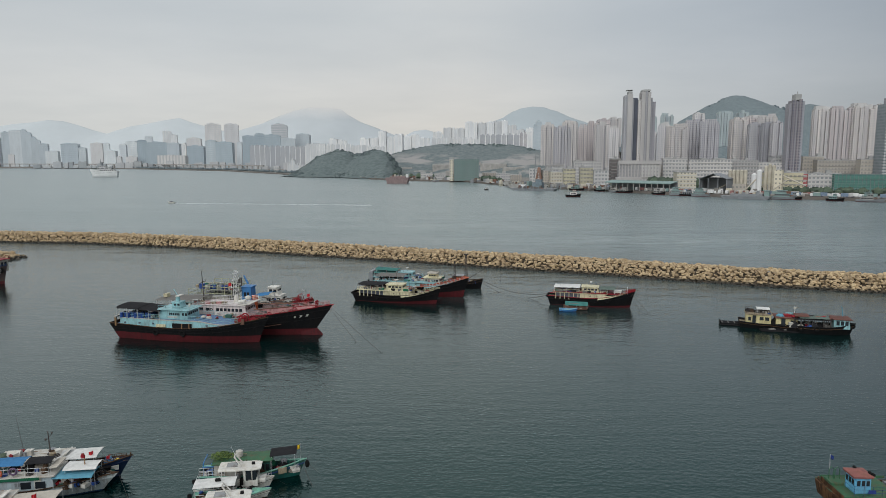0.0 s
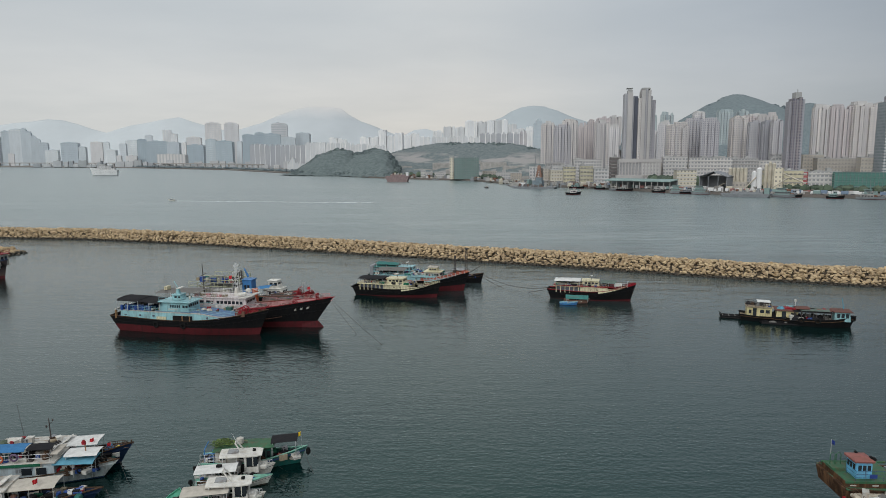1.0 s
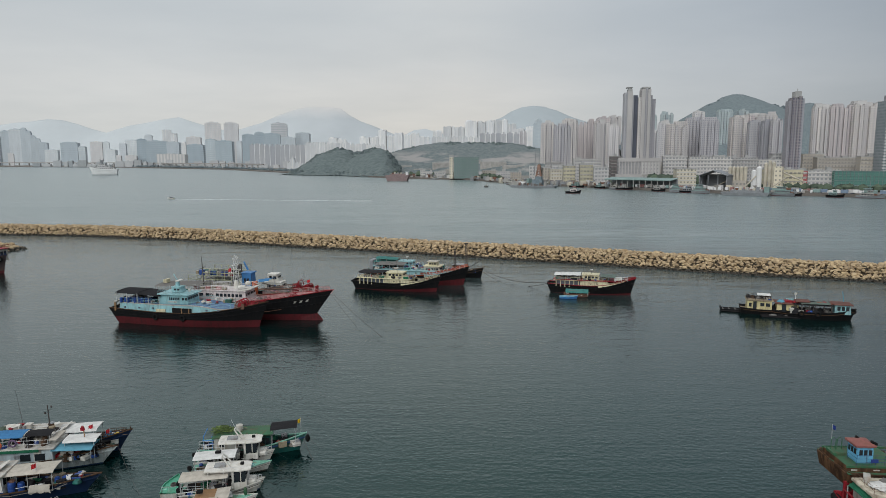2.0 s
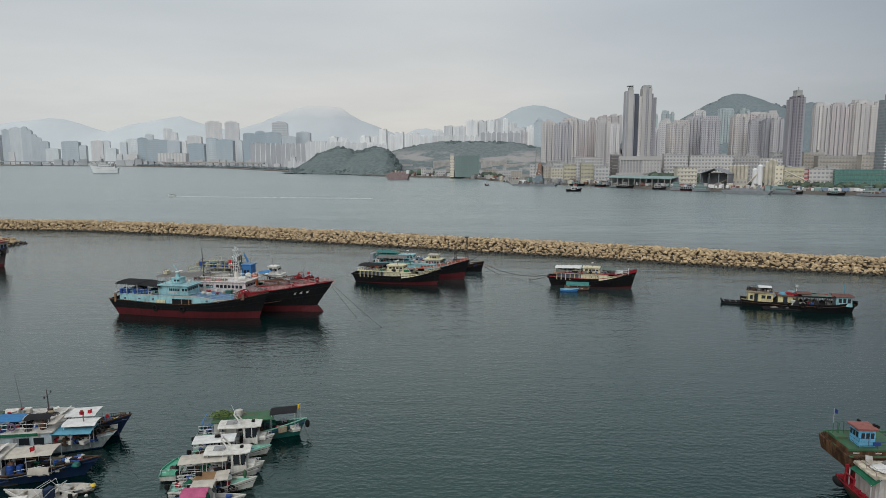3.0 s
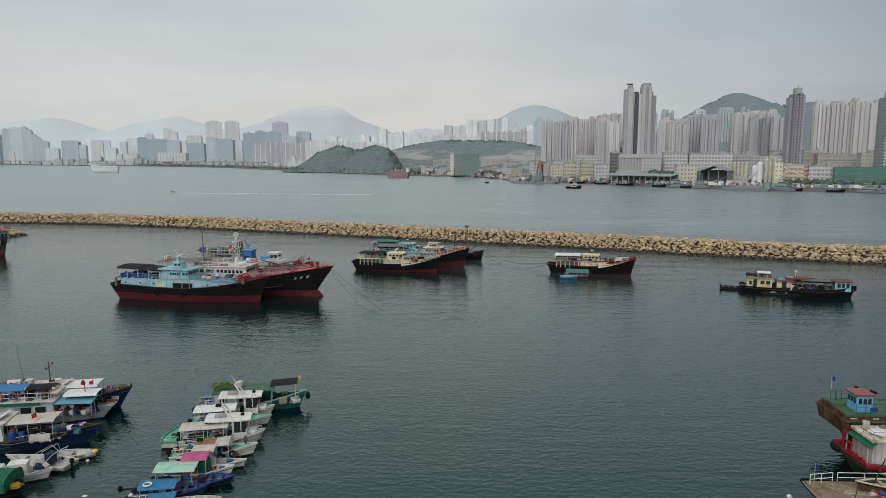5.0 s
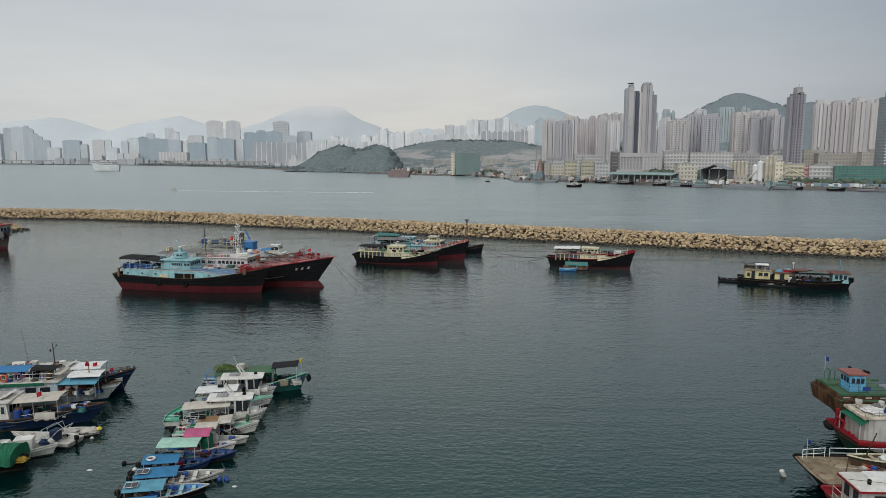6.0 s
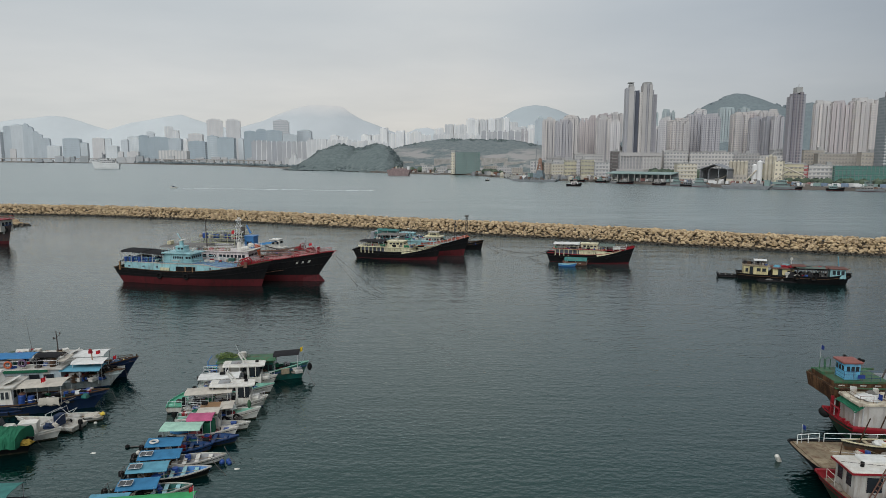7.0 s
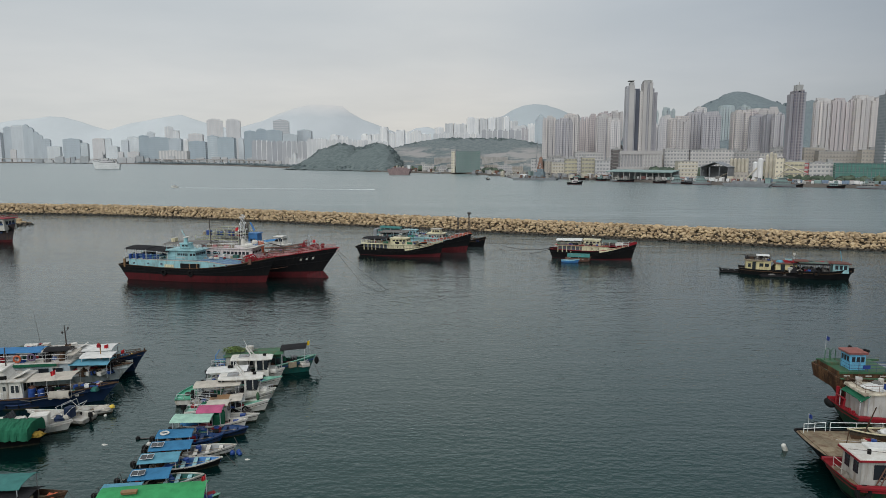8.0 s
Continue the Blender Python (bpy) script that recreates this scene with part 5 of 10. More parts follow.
def cabin(t, x0, x1, w, z0, z1, wall, roof, front=0.25, wins=(), over=0.2, roof_t=0.09, y=0.0, name="cabin", round_roof=0.06):
    """A deckhouse with a raked front, a roof slab and separate panes. wins: (side, from, to, low, high, how many) with side in s p f a."""
    s = Shape()
    lo = [(x0, -w / 2), (x1, -w / 2), (x1, w / 2), (x0, w / 2)]
    hi = [(x0, -w / 2 + 0.04), (x1 - front, -w / 2 + 0.04), (x1 - front, w / 2 - 0.04), (x0, w / 2 - 0.04)]
    s.add([(a, b + y, z0) for a, b in lo] + [(a, b + y, z1) for a, b in hi], [(3, 2, 1, 0), (4, 5, 6, 7), (0, 1, 5, 4), (1, 2, 6, 5), (2, 3, 7, 6), (3, 0, 4, 7)])
    c = part(name, s, wall, t)
    r = Shape().box(x0 - over, x1 - front + over * 1.6, -w / 2 - over + y, w / 2 + over + y, z1, z1 + roof_t + round_roof, ch=round_roof)
    part("roof", r, roof, t)
    h = z1 - z0
    for side, a, b, lo_, hi_, n in wins:
        for i in range(n):
            g = 0.14
            if side in "sp":
                k = -1 if side == "s" else 1
                L = x1 - x0
                p0 = x0 + L * (a + (b - a) * (i + g) / n)
                p1 = x0 + L * (a + (b - a) * (i + 1 - g) / n)
                yy = y + k * (w / 2)
                bx = lambda e, d: (p0 - e, p1 + e, min(yy - 0.06 * k, yy + d * k), max(yy - 0.06 * k, yy + d * k), z0 + h * lo_ - e, z0 + h * hi_ + e)
            else:
                xx = x1 if side == "f" else x0
                k = 1 if side == "f" else -1
                p0 = -w / 2 + w * (a + (b - a) * (i + g) / n) + y
                p1 = -w / 2 + w * (a + (b - a) * (i + 1 - g) / n) + y
                lean = front * (lo_ + hi_) / 2 if side == "f" else 0
                bx = lambda e, d: (min(xx - lean - 0.12 * k, xx - lean + d * k), max(xx - lean - 0.12 * k, xx - lean + d * k), p0 - e, p1 + e, z0 + h * lo_ - e, z0 + h * hi_ + e)
            fr = part("window", Shape().box(*bx(0.05, 0.02)), wall, t)
            part("pane", Shape().box(*bx(0.0, 0.035)), GLASS, fr)
    return c


def door(t, x, w, z0, z1, side, y, m=None):
    k = -1 if side == "s" else 1
    part("door", Shape().box(x - w / 2, x + w / 2, min(y, y + 0.03 * k), max(y, y + 0.03 * k), z0, z1), m or GLASS, t)


def canopy(t, x0, x1, w, z, m, arch=0.18, tilt=0.0, posts=2, foot=0.6, y=0.0, drop=0.1, post_m=None, sag=0.05, label="", seed=0, name="awning"):
    """A cloth or board awning on posts: gently arched, sagging between its hoops."""
    rng = random.Random(seed + int(x0 * 10))
    sag, arch = sag * 0.3, arch * 0.7
    nx, ny, rows = 10, 8, []
    for i in range(nx + 1):
        u = i / nx
        line = []
        for j in range(ny + 1):
            q = 2 * j / ny - 1
            zz = z + tilt * (u - 0.5) + arch * (1 - q * q) - sag * math.sin(u * math.pi * (posts + 1)) ** 2 - (drop if abs(q) == 1 else 0) + rng.uniform(-1, 1) * sag * 0.35
            line.append((x0 + (x1 - x0) * u, y + q * w / 2, zz))
        rows.append(line)
    c = part(name, Shape().sheet(rows, 0.03), m, t, label, smooth=True)
    for i in range(posts):
        u = (i + 0.08) / max(1, posts - 1 + 0.16) if posts > 1 else 0.5
        for k in (-1, 1):
            xx = x0 + (x1 - x0) * u
            part("post", Shape().tube([(xx, y + k * (w / 2 - 0.08), foot), (xx, y + k * (w / 2 - 0.08), z + tilt * (u - 0.5) - drop + 0.02)], 0.028 if w < 3 else 0.05, 5), post_m or GALV, t)
    return c


def railing(t, pts, h, n=2, r=0.025, m=None, every=1.2):
    """A pipe rail with stanchions along points on the deck."""
    s = Shape()
    for k in range(1, n + 1):
        s.tube([(x, y, z + h * k / n) for x, y, z in pts], r, 4)
    rail = part("railing", s, m or WHITETUBE, t)
    for a, b in zip(pts, pts[1:]):
        d = (Vector(b) - Vector(a)).length
        q = max(1, int(d / every))
        for i in range(q + 1):
            p = Vector(a).lerp(Vector(b), i / q)
            if i < q or b is pts[-1]:
                part("stanchion", Shape().tube([p, p + Vector((0, 0, h))], r, 4), m or WHITETUBE, rail)
    return rail


def hull_rail(t, h, s0, s1, height, m=None, sides=(-1, 1), lift=0.0, n=2, r=0.025):
    for k in sides:
        pts = [h.at(s0 + (s1 - s0) * i / 8, 1, k, -0.12) for i in range(9)]
        railing(t, [(x, y, z + lift) for x, y, z in pts], height, n, r, m)


def tyre(t, h, s, v, side=-1, r=0.34):
    p = h.at(s, v, side, 0.10)
    part("tyre_fender", Shape().ring(p, r, r * 0.38), RUBBER, t, "black rubber tyre fender", smooth=True)


def spar(t, a, b, r=0.06, r1=None, m=None, name="mast"):
    return part(name, Shape().tube([a, b], r, 6, r1), m or DARKTUBE, t)


def outboard(t, x, y, z):
    c = part("outboard_engine", Shape().box(x - 0.36, x + 0.03, y - 0.13, y + 0.13, z, z + 0.36, ch=0.09), RUBBER, t, "black outboard engine")
    part("engine_leg", Shape().box(x - 0.22, x - 0.05, y - 0.06, y + 0.06, z - 0.8, z, ch=0.03).box(x - 0.36, x - 0.02, y - 0.1, y + 0.1, z - 0.42, z - 0.38), RUBBER, c)


def lattice_mast(t, x, y, z0, z1, w=0.5, m=None):
    s = Shape()
    for dx in (-w / 2, w / 2):
        for dy in (-w / 2, w / 2):
            s.tube([(x + dx, y + dy, z0), (x + dx * 0.4, y + dy * 0.4, z1)], 0.045, 4)
    n = int((z1 - z0) / 0.8)
    for i in range(n):
        a, b = i / n, (i + 1) / n
        p = lambda u, k, q: (x + k * w / 2 * (1 - 0.6 * u), y + q * w / 2 * (1 - 0.6 * u), z0 + (z1 - z0) * u)
        s.tube([p(a, -1, -1), p(b, 1, -1)], 0.03, 4).tube([p(a, 1, 1), p(b, -1, 1)], 0.03, 4).tube([p(b, -1, -1), p(b, -1, 1)], 0.03, 4)
    return part("lattice_mast", s, m or WHITETUBE, t)


def flag(t, x, y, z0, z1, m, w=0.7, hh=0.45, seed=0):
    p = spar(t, (x, y, z0), (x, y, z1), 0.025, 0.02, GALV, "flagpole")
    rng = random.Random(seed)
    rows = [[(x - w * i / 5, y + 0.10 * math.sin(i * 1.9 + rng.random()), z1 - hh * j / 3 - 0.03 * i) for j in range(4)] for i in range(6)]
    part("flag", Shape().sheet(rows, 0.012), m, p)


def winch(t, x, y, z, m=None, r=0.5, w=1.6):
    s = Shape()
    for k in (-1, 0, 1):
        s.ring((x, y + k * w / 2, z + r), r * 0.85, r * 0.14, "y", 12, 5)
    c = part("winch", s.tube([(x, y - w / 2 - 0.3, z + r), (x, y + w / 2 + 0.3, z + r)], r * 0.42, 8), m or RED, t)
    part("winch_frame", Shape().box(x - r, x + r, y - w / 2 - 0.25, y - w / 2 - 0.1, z, z + r * 1.2), RUST, c)
    part("winch_frame", Shape().box(x - r, x + r, y + w / 2 + 0.1, y + w / 2 + 0.25, z, z + r * 1.2), RUST, c)


# ---- loose things, set down on a boat ----
def onto(t, x, y, z, turn=0):
    return t.matrix_basis @ pose(x, y, z, 0, 0, turn)


def drum(t, x, y, z, m=None, label="blue plastic drum standing on deck", r=0.29, h=0.85):
    s = Shape().cyl((0, 0), r, 0, h * 0.93, 12).cyl((0, 0), r, h * 0.93, h, 12, r * 0.85)
    s.ring((0, 0, h * 0.34), r, 0.02, "z", 12, 4).ring((0, 0, h * 0.66), r, 0.02, "z", 12, 4)
    return solid("drum", s, m or BARRELBLUE, label, "drum", at=onto(t, x, y, z), smooth=True)


def crate(t, x, y, z, a, b, h, m, label="weathered crate on deck", turn=0):
    c = thing("crate", 0, 0, 0, 0, label, "crate")
    c.matrix_basis = onto(t, x, y, z, turn)
    part("box", Shape().box(-a / 2, a / 2, -b / 2, b / 2, 0, h, ch=0.02), m, c)
    part("lid", Shape().box(-a / 2 - 0.03, a / 2 + 0.03, -b / 2 - 0.03, b / 2 + 0.03, h, h + 0.05, ch=0.02), m, c)
    return c


def heap(t, x, y, z, rx, ry, rz, m, label, name="fishing_net", seed=0):
    off = seed * 3.7 + x * 1.3 + y * 2.1
    vs, fs, n, k = [], [], 16, 9
    for i in range(k + 1):
        a = math.pi / 2 * i / k
        for j in range(n):
            b = 2 * math.pi * j / n
            d = Vector((math.sin(a) * math.cos(b), math.sin(a) * math.sin(b), math.cos(a)))
            q = 1 + 0.32 * noise.fractal(d * 2.3 + Vector((off, 0, 0)), 0.7, 2.2, 4)
            vs.append((rx * d.x * q, ry * d.y * q, rz * d.z * q))
    for i in range(k):
        for j in range(n):
            fs.append((i * n + j, (i + 1) * n + j, (i + 1) * n + (j + 1) % n, i * n + (j + 1) % n))
    return solid(name, Shape().add(vs, fs), m, label, name.replace("_", " "), at=onto(t, x, y, z), smooth=True)


def life_ring(t, x, y, z, axis="y"):
    part("life_ring", Shape().ring((x, y, z), 0.30, 0.085, axis, 16, 7), ORANGEFLOAT, t, "orange life ring", smooth=True)


def deck_litter(t, x0, x1, y0, y1, z, n, seed):
    """Small boxes, baskets and coils lying about on a deck."""
    rng = random.Random(seed)
    for i in range(int(n * 1.6)):
        x, y, k = rng.uniform(x0, x1), rng.uniform(y0, y1), rng.random()
        if k < 0.35:
            a, b = rng.uniform(0.35, 0.8), rng.uniform(0.3, 0.55)
            c, m = rng.uniform(0.2, 0.5), rng.choice((WHITE, OFFWHITE, BARRELBLUE, RED, TEAL, PLANKS, STEELGREY, RUBBER, BROWNHULL))
            s = Shape().box(-a / 2, a / 2, -b / 2, b / 2, 0, c, ch=0.02).box(-a / 2 - 0.03, a / 2 + 0.03, -b / 2 - 0.03, b / 2 + 0.03, c, c + 0.05, ch=0.02)
            solid("fish_box", s, m, "small plastic fish box on deck", "fish box", at=onto(t, x, y, z, rng.uniform(0, 90)))
        elif k < 0.6:
            s = Shape().ring((0, 0, 0.07), rng.uniform(0.2, 0.34), 0.07, "z", 12, 5).ring((0.02, 0, 0.18), 0.2, 0.06, "z", 12, 5)
            solid("rope_coil", s, rng.choice((ROPE, DARKTUBE, BARRELBLUE)), "coil of old rope on deck", "rope coil", at=onto(t, x, y, z))
        elif k < 0.8:
            drum(t, x, y, z, rng.choice((BARRELBLUE, OFFWHITE, RED)), "small plastic tub on deck", rng.uniform(0.16, 0.25), rng.uniform(0.3, 0.5))
        else:
            heap(t, x, y, z, rng.uniform(0.3, 0.55), rng.uniform(0.3, 0.5), rng.uniform(0.25, 0.45), rng.choice((ROPE, TARP_GREY, TEAL, TARP_TAN)), "small heap of nets and cloth on deck", seed=i)


def shade_gear(t, x0, x1, y0, y1, z, n, seed):
    """Dark nets and tool boxes, added to deepen shade under awnings and along the rails."""
    rng = random.Random(seed)
    for i in range(n):
        x, y = rng.uniform(x0, x1), rng.uniform(y0, y1)
        m = rng.choice((TARP_BLACK, BROWNHULL, STEELGREY, RUBBER, TARP_BOTTLE, BLACK))
        if rng.random() < 0.6:
            heap(t, x, y, z, rng.uniform(0.35, 0.6), rng.uniform(0.3, 0.5), rng.uniform(0.35, 0.75), m, "dark net bundle added on deck as shade", seed=i + seed)
        else:
            crate(t, x, y, z, rng.uniform(0.5, 0.9), rng.uniform(0.35, 0.6), rng.uniform(0.4, 0.8), m, "dark gear box added on deck as shade", rng.uniform(-25, 25))


def bamboo(t, x0, x1, y, z, n, ln, seed):
    """Poles laid roughly along a boat."""
    rng = random.Random(seed)
    for i in range(n):
        x, k = rng.uniform(x0, max(x0 + 0.1, x1 - ln * 0.6)), rng.uniform(0.6, 1.0)
        a = (x, y + rng.uniform(-0.5, 0.5), z + rng.uniform(0, 0.1))
        part("pole", Shape().tube([a, (x + ln * k, y + rng.uniform(-0.5, 0.5), z + rng.uniform(0.03, 0.5))], 0.022, 5, 0.014), rng.choice((PLANKS, WOODBROWN, DARKTUBE, GALV)), t)


def bars(t, x, y, z, n, w, h, m, side="s", gap=0.12, slope=0.0):
    """Lettering too small to read: plain bars."""
    for i in range(n):
        x0 = x + i * (w + gap)
        part("marking", Shape().box(x0, x0 + w, y - 0.015, y + 0.015, z + slope * i, z + h + slope * i), m, t, "plain painted marking")


def mooring(a, b, sag=0.6, r=0.03, m=None):
    pts = [(a[0] + (b[0] - a[0]) * i / 10, a[1] + (b[1] - a[1]) * i / 10, a[2] + (b[2] - a[2]) * i / 10 - sag * 4 * (i / 10) * (1 - i / 10)) for i in range(11)]
    solid("mooring_rope", Shape().tube(pts, r, 4), m or DARKTUBE, "dark mooring rope running to the water", "rope")



# ---- fishing vessels at anchor ----
def trawler_blue():
    """The long trawler with the pale blue deckhouse."""
    t = thing("fishing_trawler", -47.0, 115.0, 0, -9, "long black-hulled fishing trawler with pale blue deckhouse and red bottom", "fishing boat")
    h = Hull(29.4, 5.5, 2.45, 4.5, 2.75, 0.7, 2.0, 1.9, 0.72, 0.62, 2.6)
    build_hull(t, h, BLACK, REDLEAD, 1.25, SKYDECK, 0.5, BROWNHULL, ((0.72, BLACK), (0.9, BLACK)))
    # the main deckhouse runs flush with the side
    zt = 3.85
    hs = Shape()
    ss = [0.06 + 0.80 * i / 20 for i in range(21)]
    lo, hi = [], []
    for k, seq in ((-1, ss), (1, ss[::-1])):
        for s in seq:
            p = h.at(s, 1, k, -0.12)
            lo.append((p[0], p[1], p[2] - 0.1))
            hi.append((p[0], p[1] * 0.97, max(p[2] + 0.04, zt + (h.top(s) - zt) * smooth((s - 0.6) / 0.26))))
    hs.grid([lo, hi], closed=True)
    part("deckhouse", hs, SKY, t)
    n = len(hi)
    part("upper_deck", Shape().grid([[(hi[i][0], hi[i][1] + (hi[n - 1 - i][1] - hi[i][1]) * j / 4, hi[i][2] - 0.03 + 0.02 * j * (4 - j) / 4) for j in range(5)] for i in range(n // 2)]), SKYDECK, t)
    part("deck_edge", Shape().grid([[(x, y * 1.02, z - 0.1) for x, y, z in hi], [(x, y * 1.035, z + 0.06) for x, y, z in hi], [(x, y * 0.95, z + 0.06) for x, y, z in hi]], closed=True), OFFWHITE, t)
    # working opening in the side, its shade a dark box, with timber posts
    yo = h.at(0.5, 1, -1)[1]
    op = part("side_opening", Shape().box(-1.9, 1.7, yo - 0.02, yo + 0.4, 2.5, 3.35), RUBBER, t, "dark working opening")
    part("frame_post", Shape().box(-0.2, 0.0, yo - 0.05, yo + 0.1, 2.48, 3.37), WOODBROWN, op)
    part("frame_post", Shape().box(1.2, 1.36, yo - 0.05, yo + 0.1, 2.48, 3.37), WOODBROWN, op)
    part("repair_patch", Shape().box(-5.0, -3.2, yo - 0.03, yo + 0.1, 2.6, 3.1), CREAM, t)
    for x in (-11.2, -8.4, -5.8, 4.4, 6.6):
        part("scupper", Shape().box(x, x + 0.28, yo - 0.02, yo + 0.2, 3.05, 3.3), SHADOWWALL, t)
    # wheelhouse
    cabin(t, -5.0, 0.7, 3.7, zt, 5.5, SKY, SKY, 0.3, (("s", 0.36, 0.72, 0.45, 0.72, 6), ("s", 0.78, 0.98, 0.45, 0.72, 2), ("f", 0.06, 0.94, 0.45, 0.75, 5), ("p", 0.3, 0.9, 0.45, 0.72, 6)), 0.15, name="wheelhouse")
    part("name_board", Shape().box(-3.2, -1.4, -1.89, -1.85, 4.15, 4.4), OFFWHITE, t)
    part("bridge_wing", Shape().box(-5.0, 1.1, -2.2, 2.2, 5.5, 5.6), SKY, t)
    cabin(t, -3.0, -1.2, 1.7, 5.75, 6.6, SKY, SKY, 0.3, (("s", 0.2, 0.9, 0.4, 0.8, 2),), 0.1, name="radio_house")
    part("funnel", Shape().cyl((-2.3, 0), 0.45, 6.6, 7.7, 10, 0.28), SKY, t)
    spar(t, (-2.0, 0, 7.3), (-3.0, 0, 8.9), 0.09, 0.06, SKY, "derrick")
    part("radar_scanner", Shape().box(-2.2, -1.6, -0.9, 0.9, 7.7, 7.85), WHITE, t)
    part("searchlight", Shape().cyl((-0.4, 0.5), 0.2, 5.75, 6.2, 8), WHITE, t)
    for x, y in ((-4.8, 0.6), (-4.2, -0.9)):
        spar(t, (x, y, 5.7), (x - 0.05, y, 10.4), 0.025, 0.012, DARKTUBE, "whip_aerial")
    railing(t, [(-4.9, -2.0, 5.6), (0.6, -2.0, 5.6), (0.9, 0, 5.6), (0.6, 2.0, 5.6)], 0.7, 2, 0.022, SKY)
    hi_s = [p for p in hi[:n // 2] if p[0] > -13.0]
    railing(t, [(x, y * 0.97, z) for x, y, z in hi_s][::2], 0.85, 3, 0.024, SKY)
    railing(t, [(x, -y * 0.97, z) for x, y, z in hi_s][::2], 0.85, 3, 0.024, SKY)
    # aft awning over drums and nets
    canopy(t, -12.9, -8.6, 5.0, 5.75, TARP_BLACK, 0.22, -0.1, 3, zt, drop=0.12, sag=0.3, label="sagging black awning")
    canopy(t, -8.9, -4.4, 4.8, 5.55, TARP_BLACK, 0.2, -0.3, 3, zt, drop=0.12, sag=0.3, label="sagging black awning", seed=3)
    deck_litter(t, -12.4, -5.2, -1.9, 1.9, zt + 0.02, 22, 33)
    for i in range(6):
        heap(t, -11.8 + 1.25 * i, -1.2 + 0.8 * (i % 3), zt, 0.8, 0.7, 0.9, (TARP_BLACK, NAVY, TARP_GREY)[i % 3], "dark heap of nets under the awning", seed=40 + i)
    for i in range(9):
        drum(t, -12.2 + i * 0.68, -1.9 + 0.25 * (i % 2), zt + 0.02)
    for i in range(6):
        drum(t, -11.8 + i * 0.8, -1.1, zt + 0.02)
    heap(t, -10.5, 0.8, zt, 1.8, 1.2, 0.9, TARP_GREY, "dark heap of nets under the awning")
    # stern post frame and bow gear
    for y in (-1.9, 1.9):
        part("stern_post", Shape().box(-13.6, -13.3, y - 0.15, y + 0.15, 2.3, 3.9), WOODBROWN, t)
    part("stern_beam", Shape().box(-13.65, -13.25, -2.1, 2.1, 3.8, 4.05), OFFWHITE, t)
    heap(t, -13.2, 0.4, 2.3, 0.5, 1.0, 0.6, ROPE, "heap of old nets at the stern")
    zb = h.top(0.86) - 0.45
    winch(t, 10.2, -0.5, zb + 0.25, RED, 0.8, 1.9)
    heap(t, 9.0, 0.6, zb + 0.4, 0.9, 0.8, 0.8, ROPE, "brown net bundle beside the winch")
    winch(t, 11.6, 0.2, zb + 0.2, RED, 0.45, 1.0)
    part("windlass_house", Shape().box(8.9, 10.0, -1.2, 1.2, zb - 0.2, zb + 0.7, ch=0.08), RED, t)
    part("bow_bitt", Shape().cyl((12.5, -0.3), 0.14, zb, zb + 1.0, 8).cyl((12.5, 0.3), 0.14, zb, zb + 1.0, 8).tube([(12.5, -0.6, zb + 0.7), (12.5, 0.6, zb + 0.7)], 0.1, 6), RED, t)
    hull_rail(t, h, 0.86, 0.985, 0.5, RED)
    crate(t, 8.0, -1.2, zt + 0.55, 1.0, 0.7, 0.5, TEAL, "teal painted locker on the foredeck")
    deck_litter(t, 2.2, 7.6, -1.8, 1.8, zt + 0.25, 7, 31)
    for s in (0.30, 0.50):
        tyre(t, h, s, 0.72, -1, 0.42)
    return t


